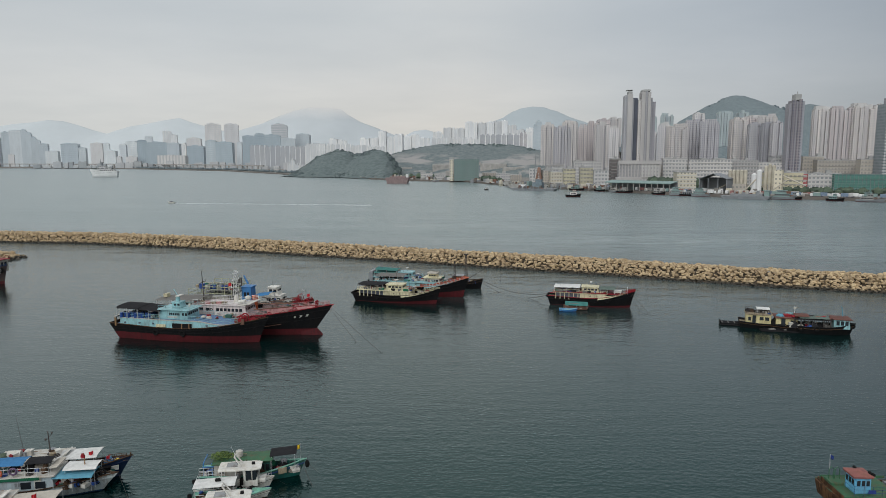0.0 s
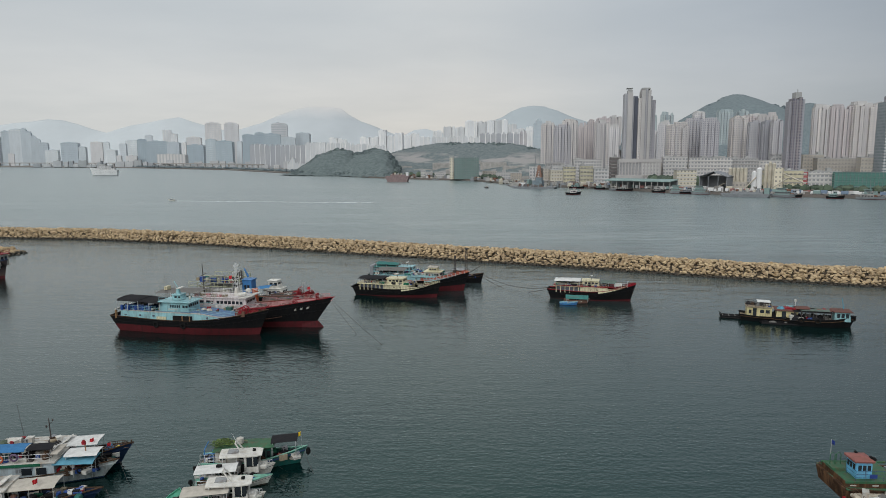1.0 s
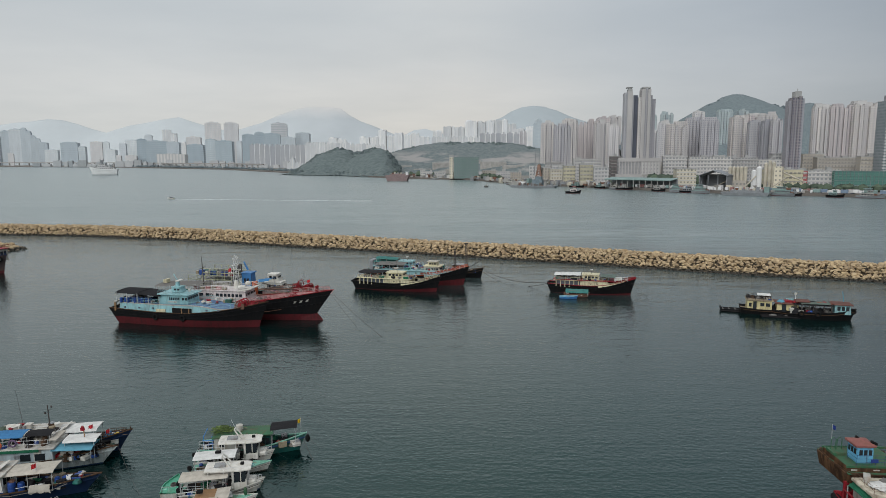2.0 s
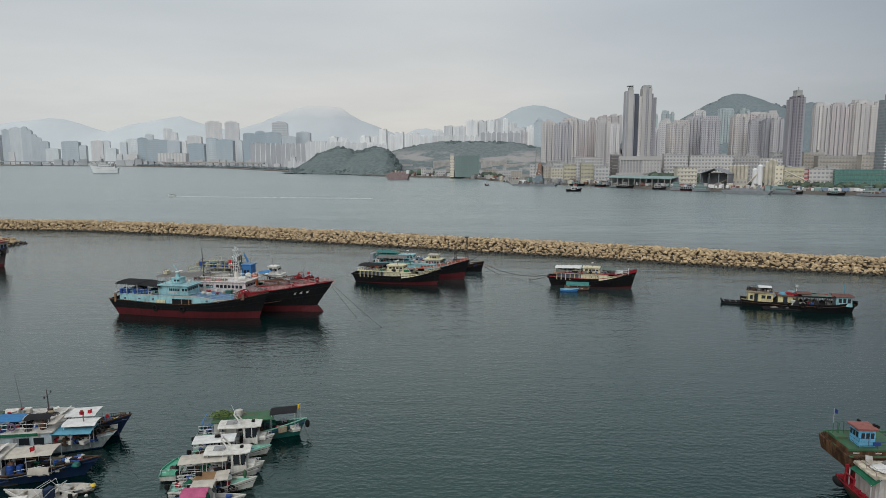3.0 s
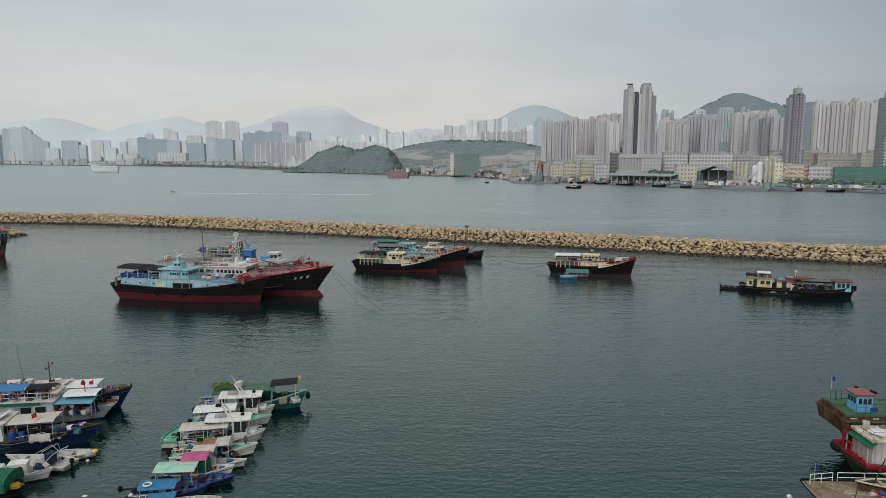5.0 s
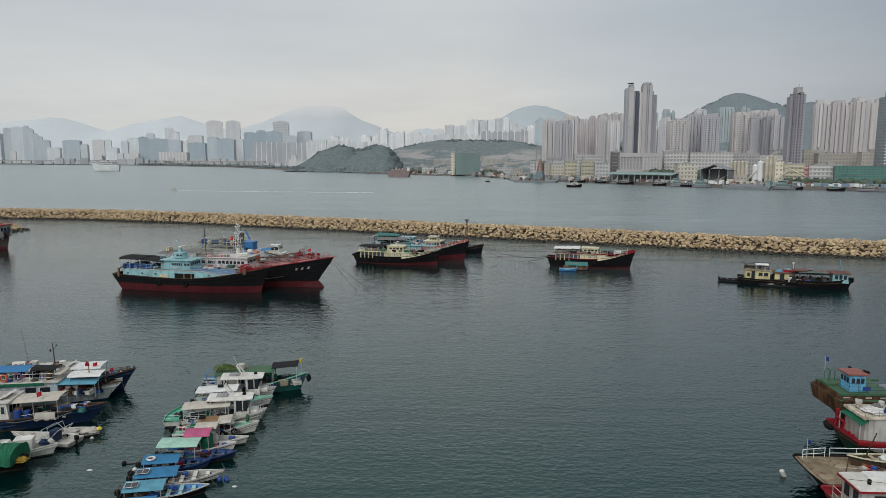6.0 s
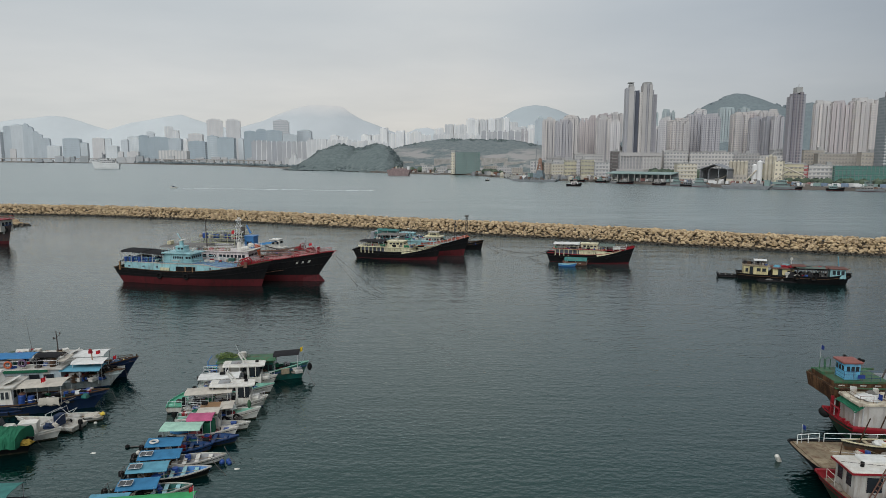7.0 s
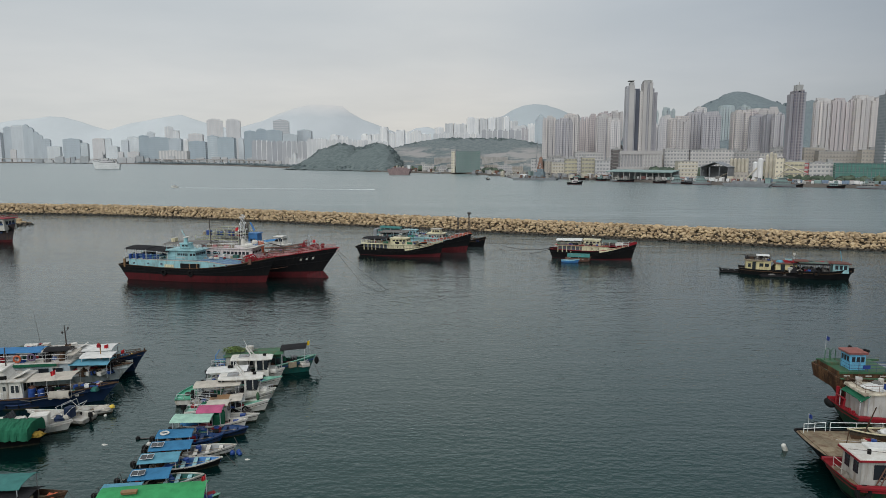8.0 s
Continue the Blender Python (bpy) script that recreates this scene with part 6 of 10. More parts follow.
def trawler_pink():
    """The tall-bowed trawler with the pinkish white bridge."""
    t = thing("fishing_trawler", -39.2, 120.4, 0, -9, "large black fishing trawler with pinkish white bridge and high red-trimmed bow", "fishing boat")
    h = Hull(35, 6.0, 3.3, 5.7, 3.4, 0.7, 4.3, 1.4, 0.75, 0.60, 2.4)
    build_hull(t, h, BLACK, REDLEAD, 1.15, PINKDECK, 0.75, RED, ((0.62, BLACK), (0.86, BLACK)), ROSE)
    zd = 2.6
    for sd in (-1, 1):
        part("forefoot", Shape().grid([[(11.4, sd * 0.75, -0.35), (14.2, sd * 0.34, -0.35), (15.5, sd * 0.02, -0.35)], [(11.4, sd * 0.72, 0.3), (14.0, sd * 0.22, 0.3), (15.1, sd * 0.02, 0.3)], [(11.4, sd * 0.70, 1.1), (13.6, sd * 0.16, 1.15), (14.3, sd * 0.02, 1.2)]], flip=sd > 0), REDLEAD, t)
    cabin(t, -9.2, 1.4, 4.6, zd, 3.15, PINKDECK, PINKWHITE, 0.0, (), 0.5, name="lower_house")
    cabin(t, -9.0, 1.6, 4.0, 3.3, 5.15, PINKWHITE, PINKWHITE, 0.5, (("s", 0.10, 0.20, 0.42, 0.72, 1), ("s", 0.22, 0.32, 0.42, 0.72, 1), ("s", 0.42, 0.92, 0.42, 0.72, 7), ("f", 0.05, 0.95, 0.45, 0.78, 6), ("p", 0.2, 0.9, 0.42, 0.72, 8)), 0.25, name="bridge")
    part("porthole", Shape().ring((-5.4, -2.02, 4.3), 0.24, 0.07, "y", 12, 5), GLASS, t)
    # flared bridge roof with a visor
    part("visor", Shape().add([(0.0, -2.4, 5.15), (2.5, -2.0, 5.6), (2.5, 2.0, 5.6), (0.0, 2.4, 5.15), (0.0, -2.4, 5.3), (2.5, -2.0, 5.75), (2.5, 2.0, 5.75), (0.0, 2.4, 5.3)],
                              [(3, 2, 1, 0), (4, 5, 6, 7), (0, 1, 5, 4), (1, 2, 6, 5), (2, 3, 7, 6), (3, 0, 4, 7)]), WHITE, t)
    railing(t, [(-9.0, -2.1, 5.3), (-0.2, -2.1, 5.3), (2.2, -1.7, 5.75)], 0.8, 3, 0.025, WHITETUBE)
    railing(t, [(-9.0, 2.1, 5.3), (-0.2, 2.1, 5.3), (2.2, 1.7, 5.75)], 0.8, 3, 0.025, WHITETUBE)
    railing(t, [(-9.0, -2.5, 3.3), (1.8, -2.5, 3.3), (2.6, 0, 3.3)], 0.85, 3, 0.024, PINKWHITE)
    for i in range(6):
        crate(t, -8.5 + i * 1.1, -1.5, 5.32, 0.9, 0.5, 0.4, PLANKS if i % 2 else PINKDECK, "worn wooden tray on the bridge roof")
    part("mast_step", Shape().cyl((-1.4, 0), 0.55, 5.3, 6.8, 12, 0.35), WHITE, t)
    lattice_mast(t, -1.4, 0, 6.7, 11.4, 0.8, WHITETUBE)
    mm = Shape()
    for z, w in ((8.4, 1.6), (9.6, 1.2), (10.8, 0.9)):
        mm.tube([(-1.4, -w, z), (-1.4, w, z)], 0.05, 5)
        for k in (-1, 1):
            mm.blob((-1.4, k * w, z + 0.12), 0.14, 0.14, 0.18, 6, 4)
    part("crosstree", mm, WHITETUBE, t)
    part("radome", Shape().blob((0.6, 0.6, 6.2), 0.55, 0.55, 0.42, 12, 8), WHITE, t, smooth=True)
    part("liferaft", Shape().tube([(-0.4, -1.2, 5.75), (1.0, -1.1, 5.95)], 0.34, 10), WHITE, t, smooth=True)
    spar(t, (-8.2, 0.4, 5.2), (-8.4, 0.4, 11.0), 0.11, 0.06)
    spar(t, (-8.3, -0.8, 8.8), (-8.3, 1.6, 9.0), 0.05, 0.05)
    flag(t, -2.7, 0.8, 5.3, 8.9, REDFLAG, 0.6, 0.6, 3)
    # aft shelter deck
    canopy(t, -16.4, -7.6, 5.0, 6.0, TARP_GREY, 0.15, 0.3, 4, zd, sag=0.12, label="faded grey-brown awning")
    part("crate_stack", Shape().box(-15.6, -14.9, -1.0, 0.2, 6.05, 6.7, ch=0.05), CREAM, t)
    winch(t, 9.6, 0.0, h.top(0.78) - 0.7, RED, 0.62, 1.5)
    winch(t, 7.0, 0.6, zd + 0.05, RUST, 0.6, 2.0)
    deck_litter(t, 5.6, 8.4, -1.5, 0.8, zd + 0.1, 12, 41)
    deck_litter(t, 9.9, 11.2, -0.3, 0.3, h.top(0.80) - 0.6, 6, 42)
    heap(t, 3.6, -0.6, zd, 1.2, 1.6, 1.3, TARP_GREY, "dark heap of trawl net on the working deck")
    heap(t, 8.8, 0.2, zd + 0.3, 1.5, 1.3, 1.1, ROPE, "brown heap of trawl net on the foredeck")
    for i, (xa, ya, xb, yb) in enumerate(((3.0, -1.9, 10.5, -1.2), (3.4, 1.4, 11.4, 0.6), (2.8, 0.2, 9.4, -0.6))):
        spar(t, (xa, ya, 4.6 + 0.3 * i), (xb, yb, 5.3 + 0.2 * i), 0.10, 0.07, DARKTUBE if i % 2 else RUST, "boom")
    winch(t, 5.0, -1.0, zd + 0.05, RED, 0.6, 1.8)
    hull_rail(t, h, 0.62, 0.985, 0.75, ROSE, n=3, r=0.03)
    part("bow_bitt", Shape().cyl((14.2, -0.4), 0.16, 4.9, 6.3, 8).cyl((14.2, 0.4), 0.16, 4.9, 6.3, 8).tube([(14.2, -0.8, 6.0), (14.2, 0.8, 6.0)], 0.12, 6), RED, t)
    for i in range(3):
        rows = [[h.at(0.872 + 0.026 * i + 0.006 * k * w, v, -1, 0.03) for w in (-1, 1)] for k, v in ((1.0, 0.735), (0.4, 0.77), (1.0, 0.80))]
        part("marking", Shape().sheet(rows, 0.015), OFFWHITE, t, "plain pale marking on the bow")
    part("chafe_strip", Shape().tube([h.at(0.66, 0.5, -1, 0.05), h.at(0.74, 0.52, -1, 0.05), h.at(0.81, 0.56, -1, 0.05)], 0.06, 5), RUST, t)
    return t


FADEDTUBE = paint("faded_yellow_tube", (0.36, 0.37, 0.25), 0.6, 0.35, 2, 12, 0)


def trawler_rigged():
    """The vessel on the far side of the raft, with rig frames and a blue winch house."""
    t = thing("fishing_boat", -41.6, 127.0, 0, -9, "dark fishing boat with tube rig frames and blue winch house", "fishing boat")
    h = Hull(29, 6.0, 2.9, 4.8, 2.9, 0.6, 1.8, 1.2, 0.75, 0.6, 2.4)
    build_hull(t, h, BLACK, REDLEAD, 0.9, GREYDECK, 0.7, TEAL, ((0.75, TEAL),))
    for x0, x1, z in ((-10, -1.0, 6.0), (-7, 0.6, 7.3)):
        s = Shape()
        for y in (-2.3, 2.3):
            s.tube([(x0, y, z), (x1, y, z)], 0.08, 5).tube([(x0, y, z + 0.8), (x1, y, z + 0.8)], 0.05, 4)
            for i in range(6):
                x = x0 + (x1 - x0) * i / 5
                s.tube([(x, y, 2.2), (x, y, z + 0.8)], 0.06, 5)
        for i in range(6):
            x = x0 + (x1 - x0) * i / 5
            s.tube([(x, -2.3, z), (x, 2.3, z)], 0.06, 5)
        part("rig_frame", s, FADEDTUBE, t)
    part("work_platform", Shape().box(-6.8, 0.5, -2.2, 2.2, 6.6, 6.7), GREYDECK, t)
    cabin(t, -8.2, -1.6, 4.4, 2.3, 5.6, OFFWHITE, GREYDECK, 0.1, (("s", 0.1, 0.9, 0.5, 0.75, 5),))
    for i in range(7):
        drum(t, -6.4 + i * 0.8, -1.7, 6.72, BARRELBLUE if i % 3 else OFFWHITE, "drum standing on a raised platform")
    for i in range(3):
        part("exhaust_pipe", Shape().tube([(-1.0 + i * 0.45, 0, 6.6), (-1.0 + i * 0.45, 0, 8.9)], 0.17, 8), DARKTUBE, t)
    cabin(t, 0.4, 2.4, 2.0, 2.3, 7.2, BRIGHTBLUE, BRIGHTBLUE, 0.1, (("s", 0.2, 0.8, 0.6, 0.8, 2),), 0.15, name="winch_house")
    spar(t, (1.3, 0, 7.7), (0.5, 0, 9.3), 0.22, 0.14, BRIGHTBLUE, "davit")
    canopy(t, 3.4, 6.2, 3.0, 5.9, TARP_BLUE, 0.25, 0.4, 2, 2.4)
    part("fish_tank", Shape().cyl((3.4, -1.6), 0.55, 2.3, 5.8, 12), ORANGEFLOAT, t, "orange tank")
    for i in range(3):
        part("cable_reel", Shape().ring((9.4 + i * 0.9, 0, 3.6), 0.6, 0.2, "y", 12, 5), MINT, t)
    lattice_mast(t, 12.6, 0, 3.4, 7.0, 0.7, GALV)
    winch(t, 13.4, 0.4, 4.0, RED, 0.65, 2.2)
    spar(t, (11.0, -1.0, 4.0), (5.0, -1.8, 5.6), 0.14, 0.1, DARKTUBE, "boom")
    spar(t, (13.2, 0.8, 4.3), (7.0, -2.4, 4.6), 0.14, 0.1, RUST, "boom")
    deck_litter(t, 3.6, 5.4, -2, 2, 2.3, 6, 51)
    for i in range(7):
        heap(t, 6.0 + 1.05 * i, -1.4 + 0.9 * (i % 3), 3.0, 1.1, 1.0, 1.3 + 0.25 * (i % 2), (TARP_GREY, ROPE, TARP_BLACK)[i % 3], "dark heap of nets and gear on the foredeck", seed=60 + i)
    for i in range(4):
        spar(t, (4.0 + 0.6 * i, -2.0 + 0.5 * i, 4.4), (11.5 + 0.5 * i, -1.2 + 0.6 * i, 5.0 + 0.25 * i), 0.08, 0.05, (DARKTUBE, RUST)[i % 2], "boom")
    for i in range(9):
        z = 6.7 if i % 2 else 2.4
        crate(t, -8.6 + 1.05 * i, -1.9 + 0.45 * (i % 4), z, 0.9, 0.7, 0.7 + 0.3 * (i % 3), (STEELGREY, BARRELBLUE, TARP_BLACK, TEAL, RUST)[i % 5], "dark machinery box on a rigged trawler", 13 * i)
    deck_litter(t, -9.5, 0.4, -2.1, 2.1, 6.72, 14, 55)
    deck_litter(t, 5.8, 13.0, -2.0, 1.6, 4.2, 14, 57)
    for i in range(5):
        part("stay", Shape().tube([(-6.8 + 1.6 * i, -2.3, 8.1), (-8.5 + 2.4 * i, -2.4, 3.0)], 0.025, 4), DARKTUBE, t)
    for i in range(3):
        heap(t, -5.6 + 2.2 * i, 0.8, 6.7, 0.9, 0.9, 0.8, (TARP_GREY, ROPE, TEAL)[i], "net bundle on a raised platform", seed=80 + i)
    winch(t, 11.2, 0.2, 4.0, RED, 0.7, 2.0)
    part("gallows", Shape().tube([(12.2, -1.2, 3.6), (12.0, -1.1, 6.0), (12.0, 1.1, 6.0), (12.2, 1.2, 3.6)], 0.12, 6).tube([(11.2, -1.3, 3.6), (12.0, -1.1, 5.9)], 0.09, 5), RED, t)
    for sd in (-1, 1):
        part("bow_bulwark", Shape().sheet([[(a, b, c + dz) for a, b, c in (h.at(0.90 + 0.1 * k / 6, 1, sd, 0.04) for k in range(7))] for dz in (-0.15, 0.5)], 0.05), RED, t, "red bow bulwark")
    flag(t, 13.9, 0, 4.2, 6.2, REDFLAG, 0.6, 0.5, 8)
    return t


def motor_launch():
    """A small white cabin launch rafted outside the trawlers."""
    t = thing("motor_launch", -36.6, 134.2, 0, -9, "small white cabin launch moored beyond the trawlers", "motor boat")
    h = Hull(9.5, 3.2, 2.3, 3.0, 2.2, 0.4, 1.2, 0.2, 0.85, 0.5, 2.2)
    build_hull(t, h, WHITE, BLUE, 0.35, OFFWHITE, 0.3, WHITE)
    cabin(t, -2.4, 2.0, 2.4, 2.0, 4.0, WHITE, WHITE, 0.9, (("s", 0.1, 0.8, 0.45, 0.8, 3), ("f", 0.05, 0.95, 0.5, 0.85, 3)), 0.1)
    cabin(t, -1.8, 0.6, 1.9, 4.1, 5.6, WHITE, WHITE, 0.5, (("s", 0.1, 0.85, 0.4, 0.8, 2), ("f", 0.05, 0.95, 0.4, 0.8, 3)), 0.1)
    spar(t, (-1.0, 0, 5.6), (-1.2, 0, 7.4), 0.04, 0.02)
    return t


def harbour_trawler(x, y, turn, ln, label, side, boot_m, house, deckm, canm, aft, bowtrim=None, hull_h=(1.7, 3.4, 1.9), beam=None, boot=0.7, seed=0, upper=True, mast=0):
    """A wooden coastal trawler: long open-sided deckhouse, small wheelhouse on top and an awning aft."""
    t = thing("fishing_boat", x, y, 0, turn, label, "fishing boat")
    b = beam or ln * 0.24
    mid, bow, stern = hull_h
    h = Hull(ln, b, mid, bow, stern, 0.5, ln * 0.06, ln * 0.045, 0.74, 0.6, 2.5)
    build_hull(t, h, side, boot_m, boot * 1.25, deckm, 0.45, bowtrim or side, ((0.74, side),), boot_aft=0.04)
    zd, L = mid - 0.4, ln
    # long deckhouse with square openings between posts
    zr = mid + 0.98
    part("house_wall", Shape().box(-L * 0.12, L * 0.17, -b * 0.44, b * 0.44, zd, zr, ch=0.05), house, t)
    for k in (-1, 1):
        lo, hi, ins = [], [], []
        for i in range(13):
            s = 0.60 + 0.36 * i / 12
            p = h.at(s, 1, k, 0.02)
            rise = max(0.12, (zr - p[2]) * (1 - i / 12) ** 1.3)
            lo.append((p[0], p[1], p[2] - 0.42 * (1 - i / 12)))
            hi.append((p[0], p[1] * 0.985, p[2] + rise))
            ins.append((p[0], p[1] * 0.95, p[2] + rise))
        part("bulwark", Shape().grid([lo, hi, ins], flip=k > 0), house, t)
    for i in range(int(L * 0.34 / 0.9)):
        xx = -L * 0.40 + i * 0.95
        part("side_post", Shape().box(xx, xx + 0.16, -b * 0.455, -b * 0.40, zd, zr), house, t)
    # dark box painted as the shade inside the open-sided house
    part("inner_house", Shape().box(-L * 0.40, -L * 0.12, -b * 0.36, b * 0.36, zd, zr - 0.05), SHADOWWALL, t)
    part("main_roof", Shape().box(-L * 0.43, L * 0.19, -b * 0.50, b * 0.50, zr, zr + 0.14, ch=0.05), house, t)
    for i in range(3):
        xx = L * (0.0 + 0.07 * i)
        part("porthole", Shape().ring((xx, -b * 0.462, mid + 0.5), 0.13, 0.04, "y", 10, 4), GLASS, t)
    if upper:
        cabin(t, -L * 0.10, L * 0.10, b * 0.55, zr + 0.14, zr + 1.25, house, house, 0.45, (("s", 0.1, 0.9, 0.42, 0.78, 4), ("f", 0.05, 0.95, 0.42, 0.8, 4), ("p", 0.1, 0.9, 0.42, 0.78, 4)), 0.18, name="wheelhouse")
        spar(t, (0, 0, zr + 1.3), (-0.1, 0, zr + 3.8), 0.05, 0.025)
        part("radar_scanner", Shape().box(-0.2, 0.2, -0.5, 0.5, zr + 2.2, zr + 2.3), WHITE, t)
    canopy(t, -L * 0.42, -L * 0.12, b * 0.9, zr + 1.3, canm, 0.16, 0.15, 3, zr + 0.14, sag=0.25)
    railing(t, [(-L * 0.42, -b * 0.48, zr + 0.14), (L * 0.18, -b * 0.48, zr + 0.14), (L * 0.18, b * 0.48, zr + 0.14)], 0.6, 2, 0.022, house)
    deck_litter(t, -L * 0.40, -L * 0.14, -b * 0.35, b * 0.35, zr + 0.15, 15, seed)
    deck_litter(t, L * 0.12, L * 0.18, -b * 0.3, b * 0.3, zr + 0.15, 10, seed + 1)
    zb = h.top(0.86) - 0.42
    winch(t, L * 0.34, 0, zb, RED, 0.36, 1.2)
    deck_litter(t, L * 0.28, L * 0.36, -b * 0.25, b * 0.25, zb - 0.2, 5, seed + 2)
    hull_rail(t, h, 0.80, 0.985, 0.45, bowtrim or house)
    part("stern_fender", Shape().tube([h.at(0.0, 0.95, -1, 0.1), (h.at(0, 0.95)[0] - 0.15, 0, h.at(0, 0.95)[2]), h.at(0.0, 0.95, 1, 0.1)], 0.22, 7), RUBBER, t)
    rg = random.Random(seed + 9)
    for i in range(5):
        tyre(t, h, 0.16 + 0.14 * i, 0.70, -1, 0.30)
    for i in range(4):
        x = rg.uniform(-0.38, 0.16) * L
        spar(t, (x, rg.uniform(-0.4, 0.4) * b, zr + 0.1), (x + rg.uniform(-0.4, 0.4), rg.uniform(-0.3, 0.3) * b, zr + rg.uniform(2.0, 3.6)), 0.03, 0.015, DARKTUBE, "pole")
    for i in range(6):
        x, w = rg.uniform(-0.42, 0.12) * L, rg.uniform(0.5, 1.3)
        part("hung_cloth", Shape().sheet([[(x + w * k / 4, -b * 0.49 - 0.03 * (k % 2), zr + 0.72), (x + w * k / 4, -b * 0.505, zr + 0.72 - rg.uniform(0.3, 0.55))] for k in range(5)], 0.02), rg.choice((TARP_GREY, TARP_BLACK, TARP_TEAL, TARP_BLACK, TARP_TAN, TARP_BOTTLE)), t)
    for i in range(6):
        heap(t, rg.uniform(-0.40, -0.14) * L, rg.uniform(-0.3, 0.3) * b, zr + 0.14, rg.uniform(0.5, 0.9), rg.uniform(0.4, 0.7), rg.uniform(0.5, 1.0), rg.choice((TARP_BLACK, TARP_GREY, ROPE, BROWNHULL)), "dark bundle of nets under the awning", seed=seed + i)
    for i in range(3):
        heap(t, rg.uniform(0.24, 0.34) * L, rg.uniform(-0.2, 0.2) * b, h.top(0.8) - 0.5, 0.8, 0.6, 0.6, rg.choice((TARP_GREY, ROPE, RUST)), "heap of nets and rope on the foredeck", seed=seed + 20 + i)
    part("stay", Shape().tube([(-L * 0.1, 0, zr + 3.4), (L * 0.44, 0, h.top(0.95) + 0.3)], 0.018, 4), DARKTUBE, t)
    if mast:
        lattice_mast(t, L * 0.22, 0.3, zr + 0.1, zr + mast, 0.6, DARKTUBE)
        spar(t, (L * 0.22, 0.3, zr + 1), (L * 0.42, -0.6, zr + 2.6), 0.08, 0.05, DARKTUBE, "derrick")
    return t


trawler_blue()
trawler_pink()
trawler_rigged()
motor_launch()
harbour_trawler(-13.2, 146.6, -15, 20.5, "black fishing boat with cream open-sided deckhouse and dark awning", BLACK, REDLEAD, CREAM, PLANKS, TARP_BLACK, True, seed=100)
b2 = harbour_trawler(-8.7, 154.2, -14, 24, "fishing boat with pale teal deckhouse, tan wheelhouse and red bottom", BLACK, REDLEAD, SKY, PINKDECK, TARP_GREY, True, ORANGEFLOAT, (2.3, 4.6, 2.3), boot=1.3, seed=110, upper=False)
cabin(b2, 1.6, 5.4, 2.9, 3.0, 4.3, TARP_TAN, CREAM, 0.2, (("s", 0.08, 0.92, 0.4, 0.75, 5), ("f", 0.1, 0.9, 0.4, 0.75, 3)), 0.25, name="wheelhouse")
cabin(b2, 2.4, 4.6, 2.0, 4.4, 5.3, CREAM, TARP_TAN, 0.2, (("s", 0.1, 0.9, 0.35, 0.75, 3),), 0.2, name="upper_house")
FADEDRED = pal("faded_orange_paint", (0.36, 0.085, 0.06), 0.6, 0.4)
hb2 = Hull(24, 5.76, 2.3, 4.6, 2.3, 0.5, 1.44, 1.08, 0.74, 0.6, 2.5)
for k in range(12):
    p = hb2.at(0.56 + 0.035 * k, 1, -1, -0.05)
    part("rail_board", Shape().box(p[0], p[0] + 0.62, p[1] - 0.04, p[1] + 0.04, p[2] + 0.25, p[2] + 0.62), FADEDRED, b2)
    part("rail_post", Shape().box(p[0] + 0.64, p[0] + 0.70, p[1] - 0.03, p[1] + 0.03, p[2], p[2] + 0.72), PINKWHITE, b2)
deck_litter(b2, 5.6, 8.4, -2.0, 2.0, 3.2, 16, 113)
deck_litter(b2, -1.6, 1.4, -2.0, 2.0, 3.5, 12, 114)
bamboo(b2, 0.0, 9.0, 0.4, 3.7, 6, 4.0, 115)
lattice_mast(b2, 8.6, 0, 3.4, 8.2, 0.5, DARKTUBE)
b3 = harbour_trawler(-12.0, 161.0, -12, 19, "teal and white fishing boat moored behind two others", TEAL, REDLEAD, SKY, GREYDECK, TARP_TEAL, True, seed=120, hull_h=(2.0, 3.4, 2.2))
part("stern_block", Shape().box(-9.2, -8.2, -1.8, 1.8, 1.6, 4.4, ch=0.15), STEELGREY, b3, "dark raised stern post")
canopy(b3, -7.6, -2.0, 3.6, 4.9, TARP_TEAL, 0.2, -0.2, 3, 3.1, sag=0.3, label="dark teal awning over the stern")
spar(b3, (-6.0, 0, 4.5), (-7.2, 0, 6.6), 0.08, 0.05, DARKTUBE, "davit")
b4 = thing("work_boat", 2.4, 162.6, 0, -20, "small dark wooden work boat with a tall mast", "work boat")
h4 = Hull(9.0, 3.4, 1.7, 2.6, 1.9, 0.4, 0.7, 0.3, 0.8, 0.5, 2.6)
build_hull(b4, h4, BLACK, BLACK, 0.3, PLANKS, 0.5, BROWNHULL, ((0.8, BROWNHULL),))
cabin(b4, -3.2, -0.6, 2.2, 1.3, 3.0, BROWNHULL, GREYDECK, 0.1, (("s", 0.1, 0.9, 0.5, 0.8, 2),))
lattice_mast(b4, 0.0, 0, 1.3, 8.4, 0.7, DARKTUBE)
spar(b4, (0.2, 0, 2.0), (5.0, -0.4, 5.2), 0.1, 0.06, DARKTUBE, "derrick")
part("mast_head", Shape().box(-0.4, 0.4, -0.4, 0.4, 8.2, 8.5), DARKTUBE, b4)
deck_litter(b4, 0.4, 3.0, -1.0, 1.0, 1.35, 7, 131)
for s in (0.4, 0.6, 0.8):
    tyre(b4, h4, s, 0.8, -1, 0.35)
c1 = harbour_trawler(29.3, 143.3, -15, 18.6, "black fishing boat with cream upper works, pale awnings and red bow", BLACK, REDLEAD, CREAM, PLANKS, TARP_WHITE, True, RED, (1.9, 3.7, 2.0), boot=0.35, seed=140)
